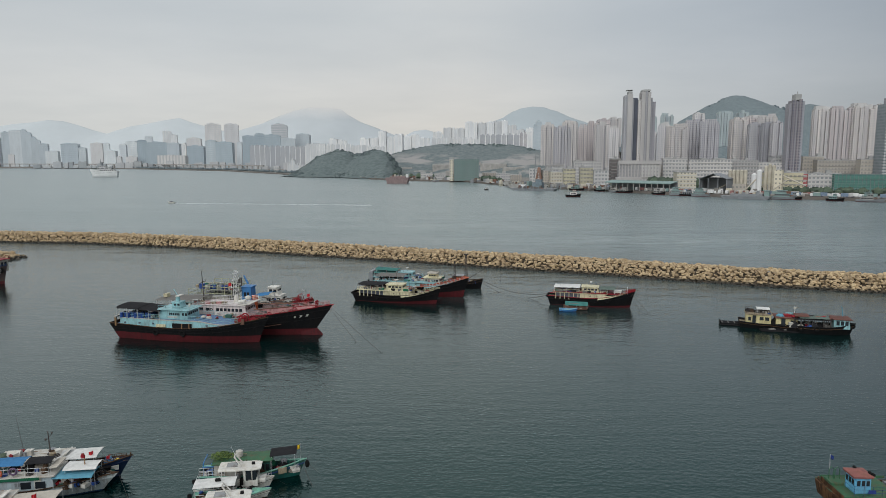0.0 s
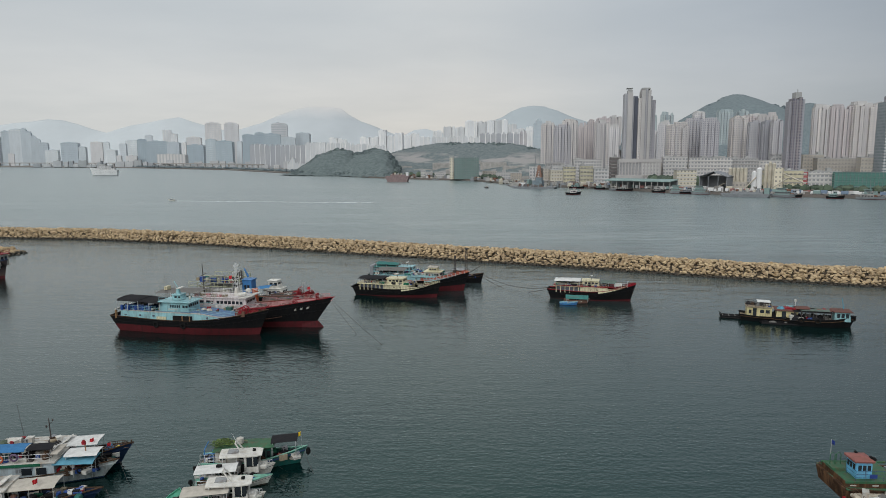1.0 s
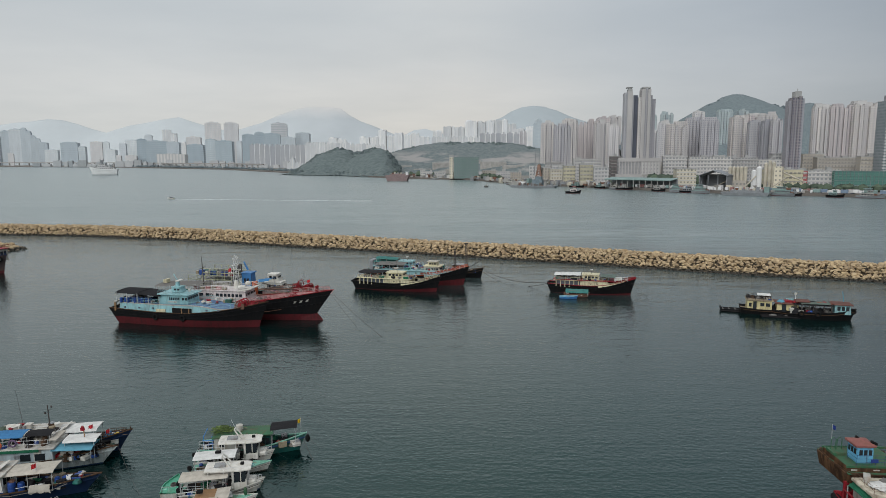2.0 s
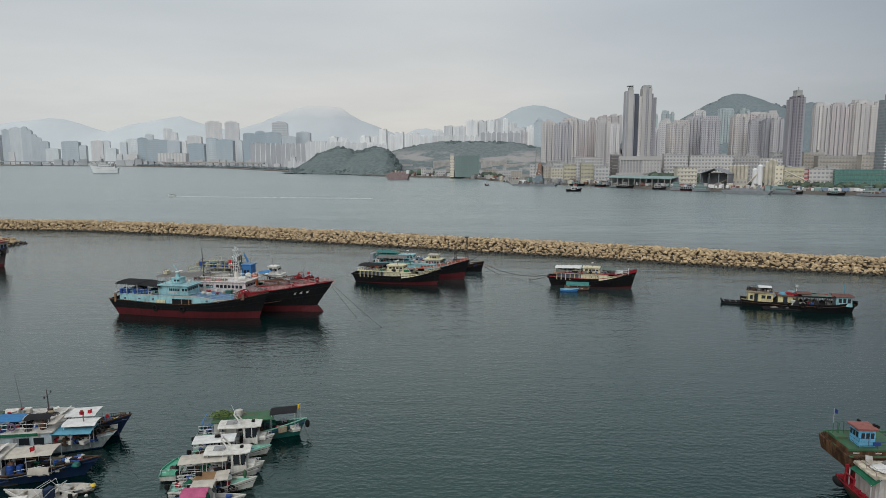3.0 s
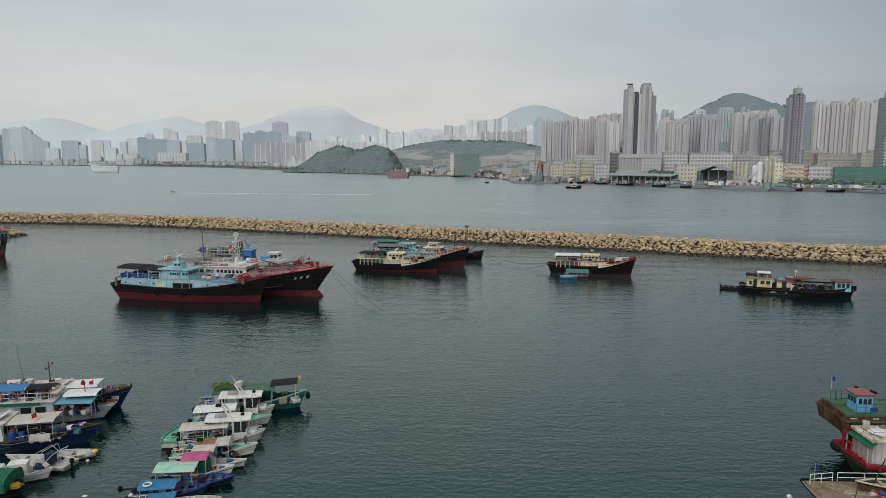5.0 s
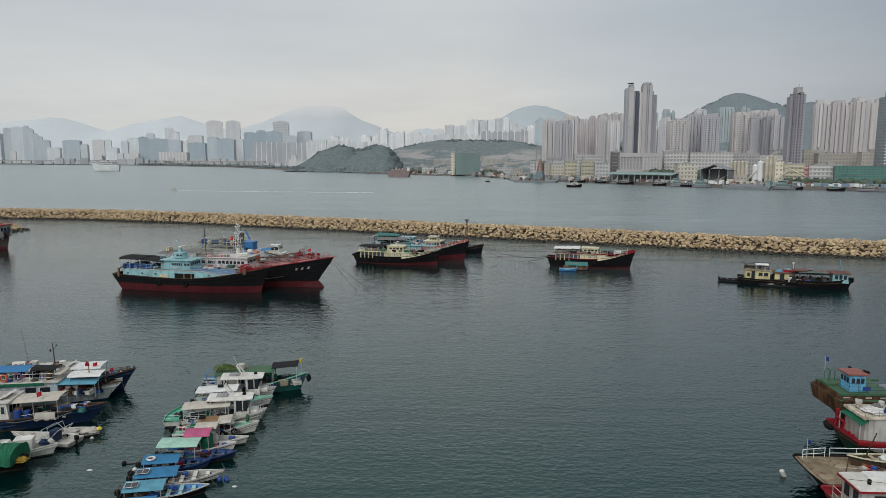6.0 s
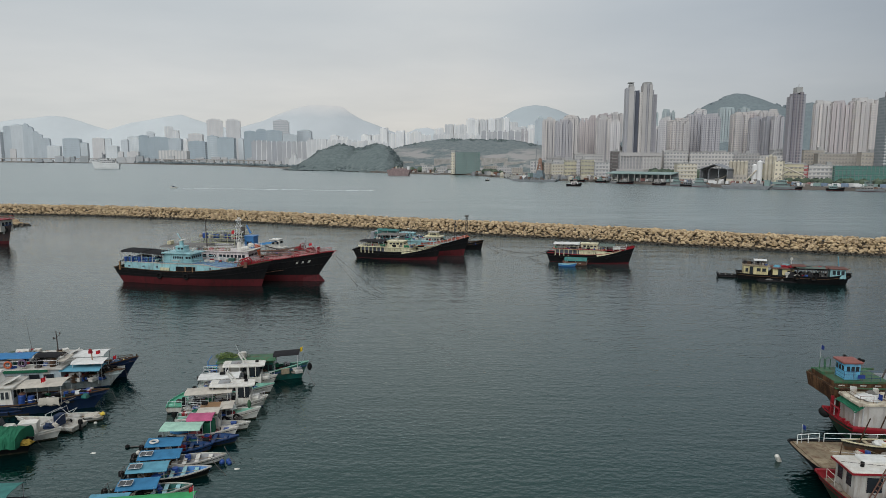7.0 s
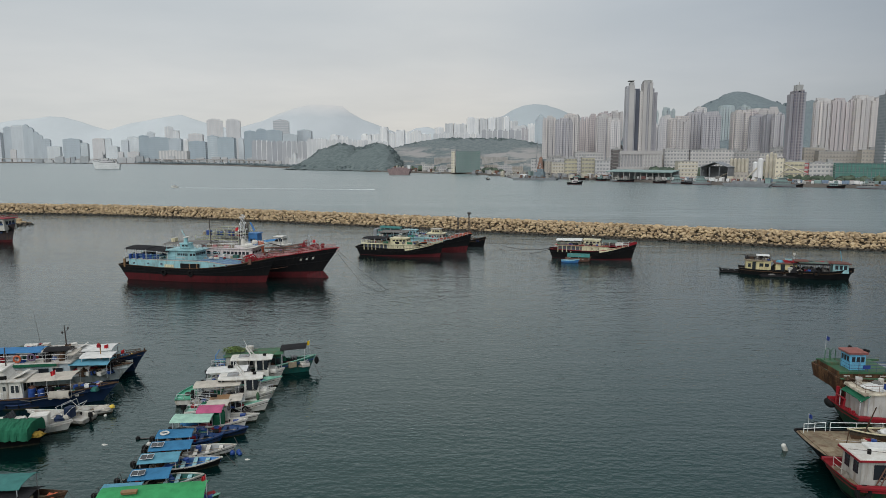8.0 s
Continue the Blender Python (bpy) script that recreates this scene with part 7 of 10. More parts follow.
canopy(c1, 2.0, 5.2, 3.8, 4.1, NETTING, 0.14, 0, 3, 3.0, sag=0.3, label="grey-green netting on a frame")
railing(c1, [(5.0, -1.9, 3.0), (7.6, -1.6, 3.1), (7.6, 1.6, 3.1)], 1.0, 2, 0.03, WHITETUBE, 0.9)
hc1 = Hull(18.6, 4.464, 1.9, 3.7, 2.0, 0.5, 1.116, 0.837, 0.74, 0.6, 2.5)
for sd in (-1, 1):
    part("bow_bulwark", Shape().grid([[(p[0], p[1], p[2] + dz) for p in (hc1.at(0.92 + 0.08 * k / 8, 1, sd, 0.03) for k in range(9))] for dz in (-0.1, 0.34)], flip=sd < 0), RED, c1, "bright red bow bulwark")
deck_litter(c1, -7.4, 7.2, -1.7, 1.7, 3.05, 30, 143)
bamboo(c1, -6.0, 7.0, 0.2, 3.4, 7, 3.8, 144)
part("red_band", Shape().box(-8.0, 5.2, -2.27, 2.27, 3.0, 3.08), RED, c1)
crate(c1, 5.6, -0.8, 3.2, 1.6, 0.9, 0.5, WHITE, "white locker on the foredeck")
# two small boats lie alongside
sp = thing("sampan", 25.4, 138.9, 0, -12, "small wooden sampan with a faded green arched awning", "sampan")
hs = Hull(5.4, 1.9, 0.75, 1.1, 0.8, 0.25, 0.5, 0.2, 0.8, 0.5, 2.2)
build_hull(sp, hs, RUST, BLACK, 0.1, PLANKS, 0.3, RUST)
canopy(sp, -2.3, 2.4, 1.9, 1.2, TARP_TEAL, 0.8, 0, 3, 0.5, label="arched teal awning")
cabin(sp, -1.6, 0.6, 1.3, 0.5, 1.35, BROWNHULL, TARP_GREY, 0.1, (("s", 0.1, 0.9, 0.4, 0.8, 2),), 0.08)
deck_litter(sp, -2.0, 2.0, -0.6, 0.6, 0.45, 8, 181)
dg = thing("dinghy", 23.5, 137.4, 0, -12, "small pale blue wooden dinghy with a thwart", "dinghy")
hd = Hull(3.8, 1.4, 0.45, 0.75, 0.5, 0.2, 0.4, 0.1, 0.75, 0.5, 2.0)
build_hull(dg, hd, BRIGHTBLUE, BLUE, 0.08, SKYDECK, 0.28, SKY)
part("thwart", Shape().box(-0.3, 0.1, -0.6, 0.6, 0.3, 0.36), PLANKS, dg)

# ---- the moored work rafts ----
r1 = thing("house_barge", 58.6, 124.6, 0, -18, "dark low barge with a yellow cream cabin and clutter", "house barge")
hr = Hull(9.6, 3.8, 1.0, 1.5, 1.2, 0.3, 0.5, 0.3, 0.9, 0.7, 3.0)
build_hull(r1, hr, BLACK, BLACK, 0.2, PLANKS, 0.35, BLACK, ((0.8, BROWNHULL),))
cabin(r1, -3.6, 0.6, 3.0, 0.8, 2.6, YELLOWISH, PLANKS, 0.0, (("s", 0.05, 0.2, 0.35, 0.75, 1), ("s", 0.5, 0.95, 0.45, 0.8, 2)), 0.2)
door(r1, -2.3, 0.6, 0.85, 2.5, "s", -1.6)
railing(r1, [(-3.6, -1.5, 2.75), (0.5, -1.5, 2.75), (0.5, 1.5, 2.75), (-3.6, 1.5, 2.75), (-3.6, -1.5, 2.75)], 0.7, 2, 0.03, DARKTUBE)
canopy(r1, -1.9, 0.4, 2.0, 3.7, TARP_WHITE, 0.1, 0, 2, 2.75)
heap(r1, 2.2, 0.0, 0.75, 1.6, 1.3, 1.2, TARP_BLACK, "black heap of nets on a barge")
deck_litter(r1, -3.2, 0.4, -1.2, 1.2, 2.76, 10, 151)
DKROOF = pal("dull_brown_roof", (0.13, 0.055, 0.045), 0.8, 0.4)
r2 = thing("house_barge", 63.4, 122.6, 0, -18, "dark barge with cream cabin under a rusty roof", "house barge")
hr2 = Hull(8.6, 3.6, 0.9, 1.2, 1.0, 0.3, 0.4, 0.3, 0.9, 0.7, 3.0)
build_hull(r2, hr2, BLACK, BLACK, 0.2, PLANKS, 0.35, BLACK, ((0.8, BROWNHULL),))
cabin(r2, -3.8, -0.2, 2.8, 0.7, 2.4, YELLOWISH, DKROOF, 0.0, (("s", 0.62, 0.95, 0.5, 0.8, 1),), 0.3)
door(r2, -2.6, 0.7, 0.75, 2.3, "s", -1.5)
canopy(r2, 0.2, 4.2, 3.0, 2.6, TARP_BLACK, 0.1, 0.1, 2, 0.7)
part("sign_board", Shape().box(-2.0, -0.4, 0.6, 0.7, 2.5, 3.1), SKY, r2)
spar(r2, (-0.6, 0, 2.5), (-0.6, 0, 4.1), 0.06, 0.05, WHITETUBE)
part("lamp_housing", Shape().cyl((-0.6, 0), 0.22, 4.0, 4.35, 10), WHITE, r2)
deck_litter(r2, 0.6, 4.0, -1.3, 1.3, 0.75, 16, 161)
for i in range(4):
    heap(r2, 0.8 + 0.9 * i, -0.9 + 0.5 * (i % 3), 0.72, 0.8, 0.7, 1.1, (TARP_BLACK, TARP_GREY, BLACK)[i % 3], "dark heap of gear on a barge", seed=200 + i)
r3 = thing("fishing_boat", 66.5, 120.8, 0, -16, "dark wooden boat with a pale blue open house and tyres", "fishing boat")
hr3 = Hull(11.5, 4.0, 1.35, 2.1, 1.3, 0.4, 0.9, 0.3, 0.8, 0.6, 2.6)
build_hull(r3, hr3, BLACK, BLACK, 0.2, PLANKS, 0.4, BLACK, ((0.8, BROWNHULL),))
cabin(r3, 2.0, 4.6, 2.6, 1.2, 2.9, SKY, DKROOF, 0.2, (("s", 0.1, 0.9, 0.4, 0.85, 3), ("f", 0.1, 0.9, 0.4, 0.8, 3)), 0.3)
canopy(r3, -4.6, 1.6, 3.2, 2.7, TARP_BLACK, 0.08, 0.05, 3, 1.0, post_m=DARKTUBE)
canopy(r3, -4.4, -2.0, 2.6, 3.2, DKROOF, 0.08, 0.05, 2, 1.0, post_m=DARKTUBE)
deck_litter(r3, -4.6, 1.6, -1.4, 1.4, 1.0, 18, 171)
for i in range(6):
    heap(r3, -4.4 + 1.05 * i, -1.2 + 0.7 * (i % 3), 0.95, 0.8, 0.7, 1.0, (TARP_BLACK, BLACK, TARP_GREY)[i % 3], "dark heap of gear on a wooden boat", seed=220 + i)
canopy(r3, -3.6, 1.2, 3.0, 3.0, NETTING, 0.06, 0.1, 3, 1.0, post_m=DARKTUBE, sag=0.14, label="ragged green netting over the deck", seed=7)
for i in range(7):
    heap(r3, -4.2 + 0.95 * i, -0.4 + 0.5 * (i % 2), 2.78, 0.55, 0.5, 0.35, (RED, DKROOF, TARP_GREY, TARP_BLACK, RUST)[i % 5], "folded cloth and boards on a boat roof", "folded_cloth", seed=260 + i)
drum(r3, -5.0, -1.3, 1.0, OFFWHITE, "white plastic tank on deck", 0.42, 0.9)
crate(r3, -3.7, -1.35, 1.0, 1.3, 0.7, 0.5, OFFWHITE, "white foam box on deck")
heap(r3, -1.9, -1.4, 1.0, 0.6, 0.45, 0.6, BARRELBLUE, "blue plastic sheet bundle", "tarpaulin_bundle")
for i in range(6):
    part("house_post", Shape().box(-4.6 + 1.2 * i, -4.5 + 1.2 * i, -1.55, -1.45, 0.9, 2.7), DARKTUBE, r3)
for i in range(5):
    spar(r3, (-4.0 + 1.7 * i, 0.3 * (i % 3), 2.7), (-4.2 + 1.8 * i, 0.2, 3.9 + 0.5 * (i % 2)), 0.03, 0.02, DARKTUBE, "pole")
heap(r2, -1.9, 0.2, 2.55, 1.2, 0.9, 0.35, RED, "red boards and cloth on a cabin roof", "folded_cloth", seed=270)
heap(r2, -3.0, -0.4, 2.55, 0.7, 0.6, 0.4, TARP_SKY, "blue sheet on a cabin roof", "tarpaulin_bundle", seed=271)
for i in range(5):
    heap(r1, -3.3 + 0.8 * i, 0.5 - 0.3 * (i % 3), 2.75, 0.5, 0.45, 0.6, (TARP_BLACK, BROWNHULL, TARP_GREY)[i % 3], "dark bundles on a cabin roof", "folded_cloth", seed=280 + i)
spar(r3, (3.6, 0, 3.3), (3.3, 0, 5.2), 0.09, 0.06, TARP_SKY, "davit")
for s in (0.2, 0.45, 0.97):
    tyre(r3, hr3, s, 0.85, -1, 0.38)
r4 = thing("log_raft", 53.4, 126.4, 0, -16, "low black float of bundled pontoons", "raft")
for k in (-0.7, 0.0, 0.7):
    part("pontoon", Shape().tube([(-2.6, k, 0.12), (2.8, k, 0.12)], 0.34, 8), BLACK, r4)
for y in (-1.0, 0.85):
    part("raft_rail", Shape().box(-2.6, 2.8, y, y + 0.15, 0.34, 0.52), BLACK, r4)
for i in range(5):
    part("cross_plank", Shape().box(-2.3 + i * 1.1, -2.1 + i * 1.1, -0.95, 0.95, 0.40, 0.48), TARP_GREY, r4)
part("raft_frame", Shape().box(-2.7, -2.5, -1.0, 1.0, 0.3, 0.8), BLACK, r4)
r5 = thing("log_raft", 60.6, 121.6, 0, -10, "low dark float strung with weeds and rope", "raft")
for k in (-0.6, 0.0, 0.6):
    part("pontoon", Shape().tube([(-4.2, k, 0.06), (4.4, k, 0.06)], 0.28, 8), BLACK, r5)
for i in range(6):
    heap(r5, -3.4 + 1.3 * i, 0.0, 0.22, 0.7, 0.5, 0.3, (BLACK, TARP_GREY)[i % 2], "weedy rope heap on a float", seed=240 + i)

# the vessel whose bow shows at the harbour's west end
e1 = harbour_trawler(-125.6, 167.5, -8, 22, "faded brown fishing boat with pale house and red trim", pal("faded_mauve_hull", (0.05, 0.04, 0.042), 0.7, 0.4, sheen=0.15), REDLEAD, BRIGHTBLUE, PINKDECK, TARP_GREY, True, BLUE, (2.9, 5.0, 2.9), boot=0.6, seed=190)
cabin(e1, 5.2, 9.6, 4.0, 3.2, 6.2, OFFWHITE, RED, 0.2, (("s", 0.1, 0.9, 0.5, 0.8, 3), ("f", 0.1, 0.9, 0.5, 0.8, 3)), 0.3, name="wheelhouse")
part("side_board", Shape().box(5.4, 9.2, -2.06, -2.0, 4.6, 5.0), BLUE, e1)
railing(e1, [(5.2, -2.2, 6.4), (9.8, -2.2, 6.4), (9.8, 2.2, 6.4)], 0.8, 2, 0.05, RED, 1.2)
he1 = Hull(22, 5.28, 2.9, 5.0, 2.9, 0.5, 1.32, 0.99, 0.74, 0.6, 2.5)
for k in range(6):
    for sd in (-1, 1):
        a, b = he1.at(0.66 + 0.055 * k, 0.93, sd, 0.03), he1.at(0.66 + 0.055 * k, 0.62, sd, 0.03)
        part("side_panel", Shape().add([(a[0], a[1], a[2]), (a[0] + 0.55, a[1] * 0.97, a[2]), (b[0] + 0.55, b[1] * 0.97, b[2]), b, (a[0], a[1] * 0.98, a[2]), (a[0] + 0.55, a[1] * 0.95, a[2]), (b[0] + 0.55, b[1] * 0.95, b[2]), (b[0], b[1] * 0.98, b[2])], [(0, 1, 2, 3), (7, 6, 5, 4), (0, 4, 5, 1), (1, 5, 6, 2), (2, 6, 7, 3), (3, 7, 4, 0)]), (OFFWHITE, BLUE, PINKWHITE)[k % 3], e1)
deck_litter(e1, 4.0, 9.4, -2.0, 2.0, 3.9, 14, 193)
for q in (0.9, 0.96):
    tyre(e1, Hull(22, 5.28, 2.9, 5.0, 2.9, 0.5, 1.32, 0.99, 0.74, 0.6, 2.5), q, 0.8, -1, 0.5)

# mooring lines and far small craft
mooring((-22.4, 117.6, 5.2), (-11.5, 106.0, -0.3), 0.2, 0.035)
mooring((-22.6, 117.5, 5.0), (-17.0, 113.0, -0.3), 0.1, 0.035)
mooring((6.6, 161.2, 2.0), (20.6, 147.0, 1.8), 1.3, 0.05)
mooring((6.4, 160.9, 1.6), (20.4, 146.6, 1.6), 2.0, 0.05)
mooring((37.4, 141.2, 3.2), (40.0, 136.2, -0.2), 0.1, 0.035)
mooring((37.2, 141.0, 3.0), (38.6, 137.5, -0.2), 0.1, 0.03)
tg = thing("tug", 96.5, 556, 0, -6, "small dark tug with white wheelhouse crossing the harbour", "tug")
hg = Hull(13, 4.6, 1.6, 2.8, 1.7, 0.5, 0.8, 0.4, 0.8, 0.5, 2.4)
build_hull(tg, hg, BLACK, REDLEAD, 0.3, GREYDECK, 0.5, BLACK)
cabin(tg, -2.5, 3.0, 3.0, 1.2, 3.6, PINKWHITE, OFFWHITE, 0.3, (("s", 0.1, 0.9, 0.4, 0.8, 4),))
cabin(tg, -0.5, 2.2, 2.4, 3.7, 5.6, OFFWHITE, RED, 0.3, (("s", 0.1, 0.9, 0.4, 0.8, 3),))
spar(tg, (0, 0, 5.6), (0, 0, 8.5), 0.12, 0.06)
fb = thing("motor_boat", 29.3, 676, 0, 160, "tiny dark motor boat far out on the harbour", "motor boat")
hf = Hull(4.6, 2.0, 0.9, 1.3, 0.9, 0.3, 0.5, 0.1, 0.85, 0.5, 2.2)
build_hull(fb, hf, BLACK, BLACK, 0.1, PLANKS, 0.3, BLACK)
cabin(fb, -1.2, 0.8, 1.5, 0.6, 2.2, OFFWHITE, GREYDECK, 0.2, (("s", 0.1, 0.9, 0.4, 0.8, 2),))
sb = thing("speedboat", -207, 477, 0, 172, "white speedboat with its foaming wake", "speedboat")
hb = Hull(5.6, 2.0, 0.9, 1.3, 0.8, 0.3, 0.8, 0.1, 0.9, 0.5, 2.2)
build_hull(sb, hb, WHITE, WHITE, 0.1, WHITE, 0.3, WHITE)
cabin(sb, -0.8, 0.9, 1.3, 0.7, 1.5, NAVY, WHITE, 0.5, (("s", 0.1, 0.8, 0.4, 0.8, 2),), 0.1)
FOAM = paint("wake_foam", (0.62, 0.66, 0.67), 0.9, 0.3, 0.5, 3.0, 0)
wk = Shape()
wr = random.Random(6)
for i in range(110):
    u = i / 109
    r = 1.0 + 0.5 * u
    if wr.random() < 1.0 - 0.35 * u:
        wk.blob((-3.8 - 150 * u + wr.uniform(-0.6, 0.6), wr.uniform(-0.5, 0.5) * (1 + u), 0.0), r * wr.uniform(0.9, 1.7), r * wr.uniform(0.3, 0.6), 0.08, 9, 4, 0.25, wr)
tagged(part("wake", wk, FOAM, sb, "white foaming wake"), kind="stuff")
# the white liner across the harbour
ln = thing("passenger_ship", -640, 1196, 0, 186, "white passenger ship with raised bow and dark funnel", "ship")
hl = Hull(50, 10, 11.0, 14.5, 10.0, 0.8, 5.0, 2.0, 0.8, 0.6, 2.4)
build_hull(ln, hl, ROOFWHITE, STEELGREY, 0.8, GREYDECK, 1.0, ROOFWHITE, ((0.3, STEELGREY), (0.52, STEELGREY), (0.75, STEELGREY)))
for x0, x1, z0, z1, w in ((-20, 14, 10.0, 13.5, 8), (-13, 10, 13.6, 16.8, 7), (-4, 8, 16.9, 20.0, 6)):
    cabin(ln, x0, x1, w, z0, z1, F_OFF["pale"], STEELGREY, 1.0, (("s", 0.05, 0.95, 0.4, 0.7, 9), ("p", 0.05, 0.95, 0.4, 0.7, 9)), 0.5, name="deckhouse")
part("funnel", Shape().cyl((3, 0), 2.6, 20, 26, 12, 1.8).cyl((3, 0), 3.0, 25.4, 26.4, 12), STEELGREY, ln)
part("radome", Shape().blob((-10, 0, 19), 1.6, 1.6, 1.8, 10, 7), ROOFWHITE, ln, smooth=True)
part("radome_stand", Shape().cyl((-10, 0), 0.8, 16.8, 18, 8), ROOFWHITE, ln)
spar(ln, (5, 0, 20), (5, 0, 32), 0.5, 0.2, STEELGREY)
part("yard", Shape().tube([(5, -4, 28), (5, 4, 28)], 0.25, 5), STEELGREY, ln)


# ---- craft along the far quay ----
def quay_boat(x, y, turn, ln, side, house):
    t = thing("moored_boat", x, y, 0, turn, "small dark work boat moored at the far quay", "work boat", "boats along the far quay")
    h = Hull(ln, ln * 0.28, 1.6, 2.6, 1.7, 0.4, ln * 0.06, 0.4, 0.8, 0.5, 2.4)
    build_hull(t, h, side, REDLEAD, 0.3, GREYDECK, 0.5, side)
    cabin(t, -ln * 0.34, ln * 0.1, ln * 0.2, 1.1, 3.4, house, house, 0.2, (("s", 0.05, 0.95, 0.4, 0.8, 4),))
    cabin(t, -ln * 0.12, ln * 0.08, ln * 0.14, 3.5, 5.2, house, GREYDECK, 0.2, (("s", 0.05, 0.95, 0.4, 0.8, 2),))
    spar(t, (0, 0, 5.2), (0, 0, 8.2), 0.12, 0.06)


def green_barge(x, y, turn, ln):
    t = thing("work_barge", x, y, 0, turn, "dark barge with faded green upper works at the far quay", "barge", "barges along the far quay")
    h = Hull(ln, ln * 0.3, 2.0, 2.9, 2.2, 0.5, ln * 0.05, 0.5, 0.9, 0.75, 4.0)
    build_hull(t, h, STEELGREY, REDLEAD, 0.3, GREYDECK, 0.5, SHEDGREEN)
    for lv, (a, b, w) in enumerate(((-0.38, 0.26, 0.22), (-0.30, 0.10, 0.19))):
        z = 1.7 + 2.7 * lv
        part("deckhouse", Shape().box(a * ln, b * ln, -w * ln / 2, w * ln / 2, z, z + 1.0), SHEDGREEN, t)
        part("upper_deck", Shape().box(a * ln - 0.6, b * ln + 0.6, -w * ln / 2 - 0.5, w * ln / 2 + 0.5, z + 2.4, z + 2.7), SHEDGREEN, t)
        part("inner_house", Shape().box(a * ln + 0.6, b * ln - 0.6, -w * ln / 2 + 0.5, w * ln / 2 - 0.5, z + 1.0, z + 2.4), SHEDDARK, t)
        for i in range(7):
            px = (a + (b - a) * i / 6) * ln
            part("post", Shape().box(px - 0.12, px + 0.12, -w * ln / 2, -w * ln / 2 + 0.25, z + 1.0, z + 2.4), SHEDGREEN, t)
    spar(t, (0, 0, 7.1), (0.4, 0, 12.0), 0.15, 0.08, STEELGREY)
    for i in range(5):
        heap(t, ln * (0.3 + 0.03 * i), 0.8 * (i % 3) - 0.8, 2.0, 1.0, 0.9, 1.3, (RUST, STEELGREY, QUAY)[i % 3], "spoil heap on a barge", "spoil_heap", seed=500 + i)


for x, o, ln in ((188, 8, 12), (203, 9, 15), (252, 10, 17), (300, 7, 11)):
    green_barge(x, shore_y(x) - o, -36, ln)
qr = random.Random(77)
for i in range(12):
    x = 118 + i * 20 + qr.uniform(-3, 3)
    if abs(x - 226) < 26:
        continue
    quay_boat(x, shore_y(x) - 7 - qr.uniform(0, 5), -38 + qr.uniform(-8, 8), qr.uniform(10, 19), qr.choice((BLACK, STEELGREY, GREENHULL, BLACK)), qr.choice((STEELGREY, CONCRETE, SHEDGREEN, STEELGREY)))
for x, y, ln in ((150, 632, 14), (60, 742, 12), (-30, 925, 12), (95, 702, 13)):
    quay_boat(x, y, -35, ln, STEELGREY, OFFWHITE)


# ---- small craft moored in the near rows ----
TUGWHITE = pal("grimy_white_paint", (0.43, 0.42, 0.39), 0.6, 0.4, dirt_rgb=(0.18, 0.14, 0.10))
JADE = pal("jade_green_paint", (0.07, 0.31, 0.20), 0.5, 0.2)
WEED = pal("weedy_waterline", (0.028, 0.03, 0.02), 0.85, 0.3, sheen=0.12)


def small_boat(name, x, y, turn, ln, beam, label, side, deckm, heights=(0.6, 0.95, 0.6), boot_m=None, boot=0.08, rail_m=None, drop=0.35, strake=None, category="boat", group="", **k):
    """A small boat: x, y is its bow; returns the thing and its lines."""
    a = radians(turn)
    t = thing(name, x - math.cos(a) * ln / 2, y - math.sin(a) * ln / 2, 0, turn, label, category, group)
    h = Hull(ln, beam, *heights, 0.25, k.pop("rake", ln * 0.08), k.pop("over", 0.08), k.pop("transom", 0.82), k.pop("fine", 0.42), k.pop("bluff", 2.1))
    build_hull(t, h, side, boot_m or WEED, max(boot, 0.13), deckm, drop, rail_m, strake, rail=0.04, **k)
    for sd in (-1, 1):
        part("rubbing_strake", Shape().tube([h.at(i / 12, 0.80, sd, 0.015) for i in range(13)], 0.022, 4), RUBBER, t, "dark rubber rubbing strake")
        for s in (0.28, 0.6):
            if sd < 0 or ln > 6.5:
                a, b = h.at(s, 0.98, sd, 0.07), h.at(s, 0.62, sd, 0.07)
                part("fender", Shape().tube([a, ((a[0] + b[0]) / 2, b[1] * 1.01, (a[2] + b[2]) / 2), b], 0.06, 6), RUBBER, t, "black hanging fender")
    tip = h.at(1.0, 0.97)
    if ln > 6.4:
        part("bow_line", Shape().tube([tip, (tip[0] + 0.5, 0.03, tip[2] * 0.45), (tip[0] + 1.1 + ln * 0.03, 0.12, -0.1)], 0.008, 4), DARKTUBE, t, "thin mooring line")
    return t, h


def thwarts(t, h, n, s0, s1, z, m):
    for i in range(n):
        s = s0 + (s1 - s0) * i / max(1, n - 1)
        p = h.at(s, h.share(s, z), 1, -0.06)
        part("thwart", Shape().box(p[0] - 0.14, p[0] + 0.14, -p[1], p[1], z, z + 0.05, ch=0.015), m, t)


def windscreen(t, x, w, z, hh=0.45):
    s = Shape().add([(x, -w / 2, z), (x - 0.25, -w / 2, z + hh), (x - 0.25, w / 2, z + hh), (x, w / 2, z), (x - 0.03, -w / 2, z), (x - 0.28, -w / 2, z + hh), (x - 0.28, w / 2, z + hh), (x - 0.03, w / 2, z)],
                    [(0, 1, 2, 3), (7, 6, 5, 4), (0, 4, 5, 1), (1, 5, 6, 2), (2, 6, 7, 3), (3, 7, 4, 0)])
    part("windscreen", s, GLASS, t)


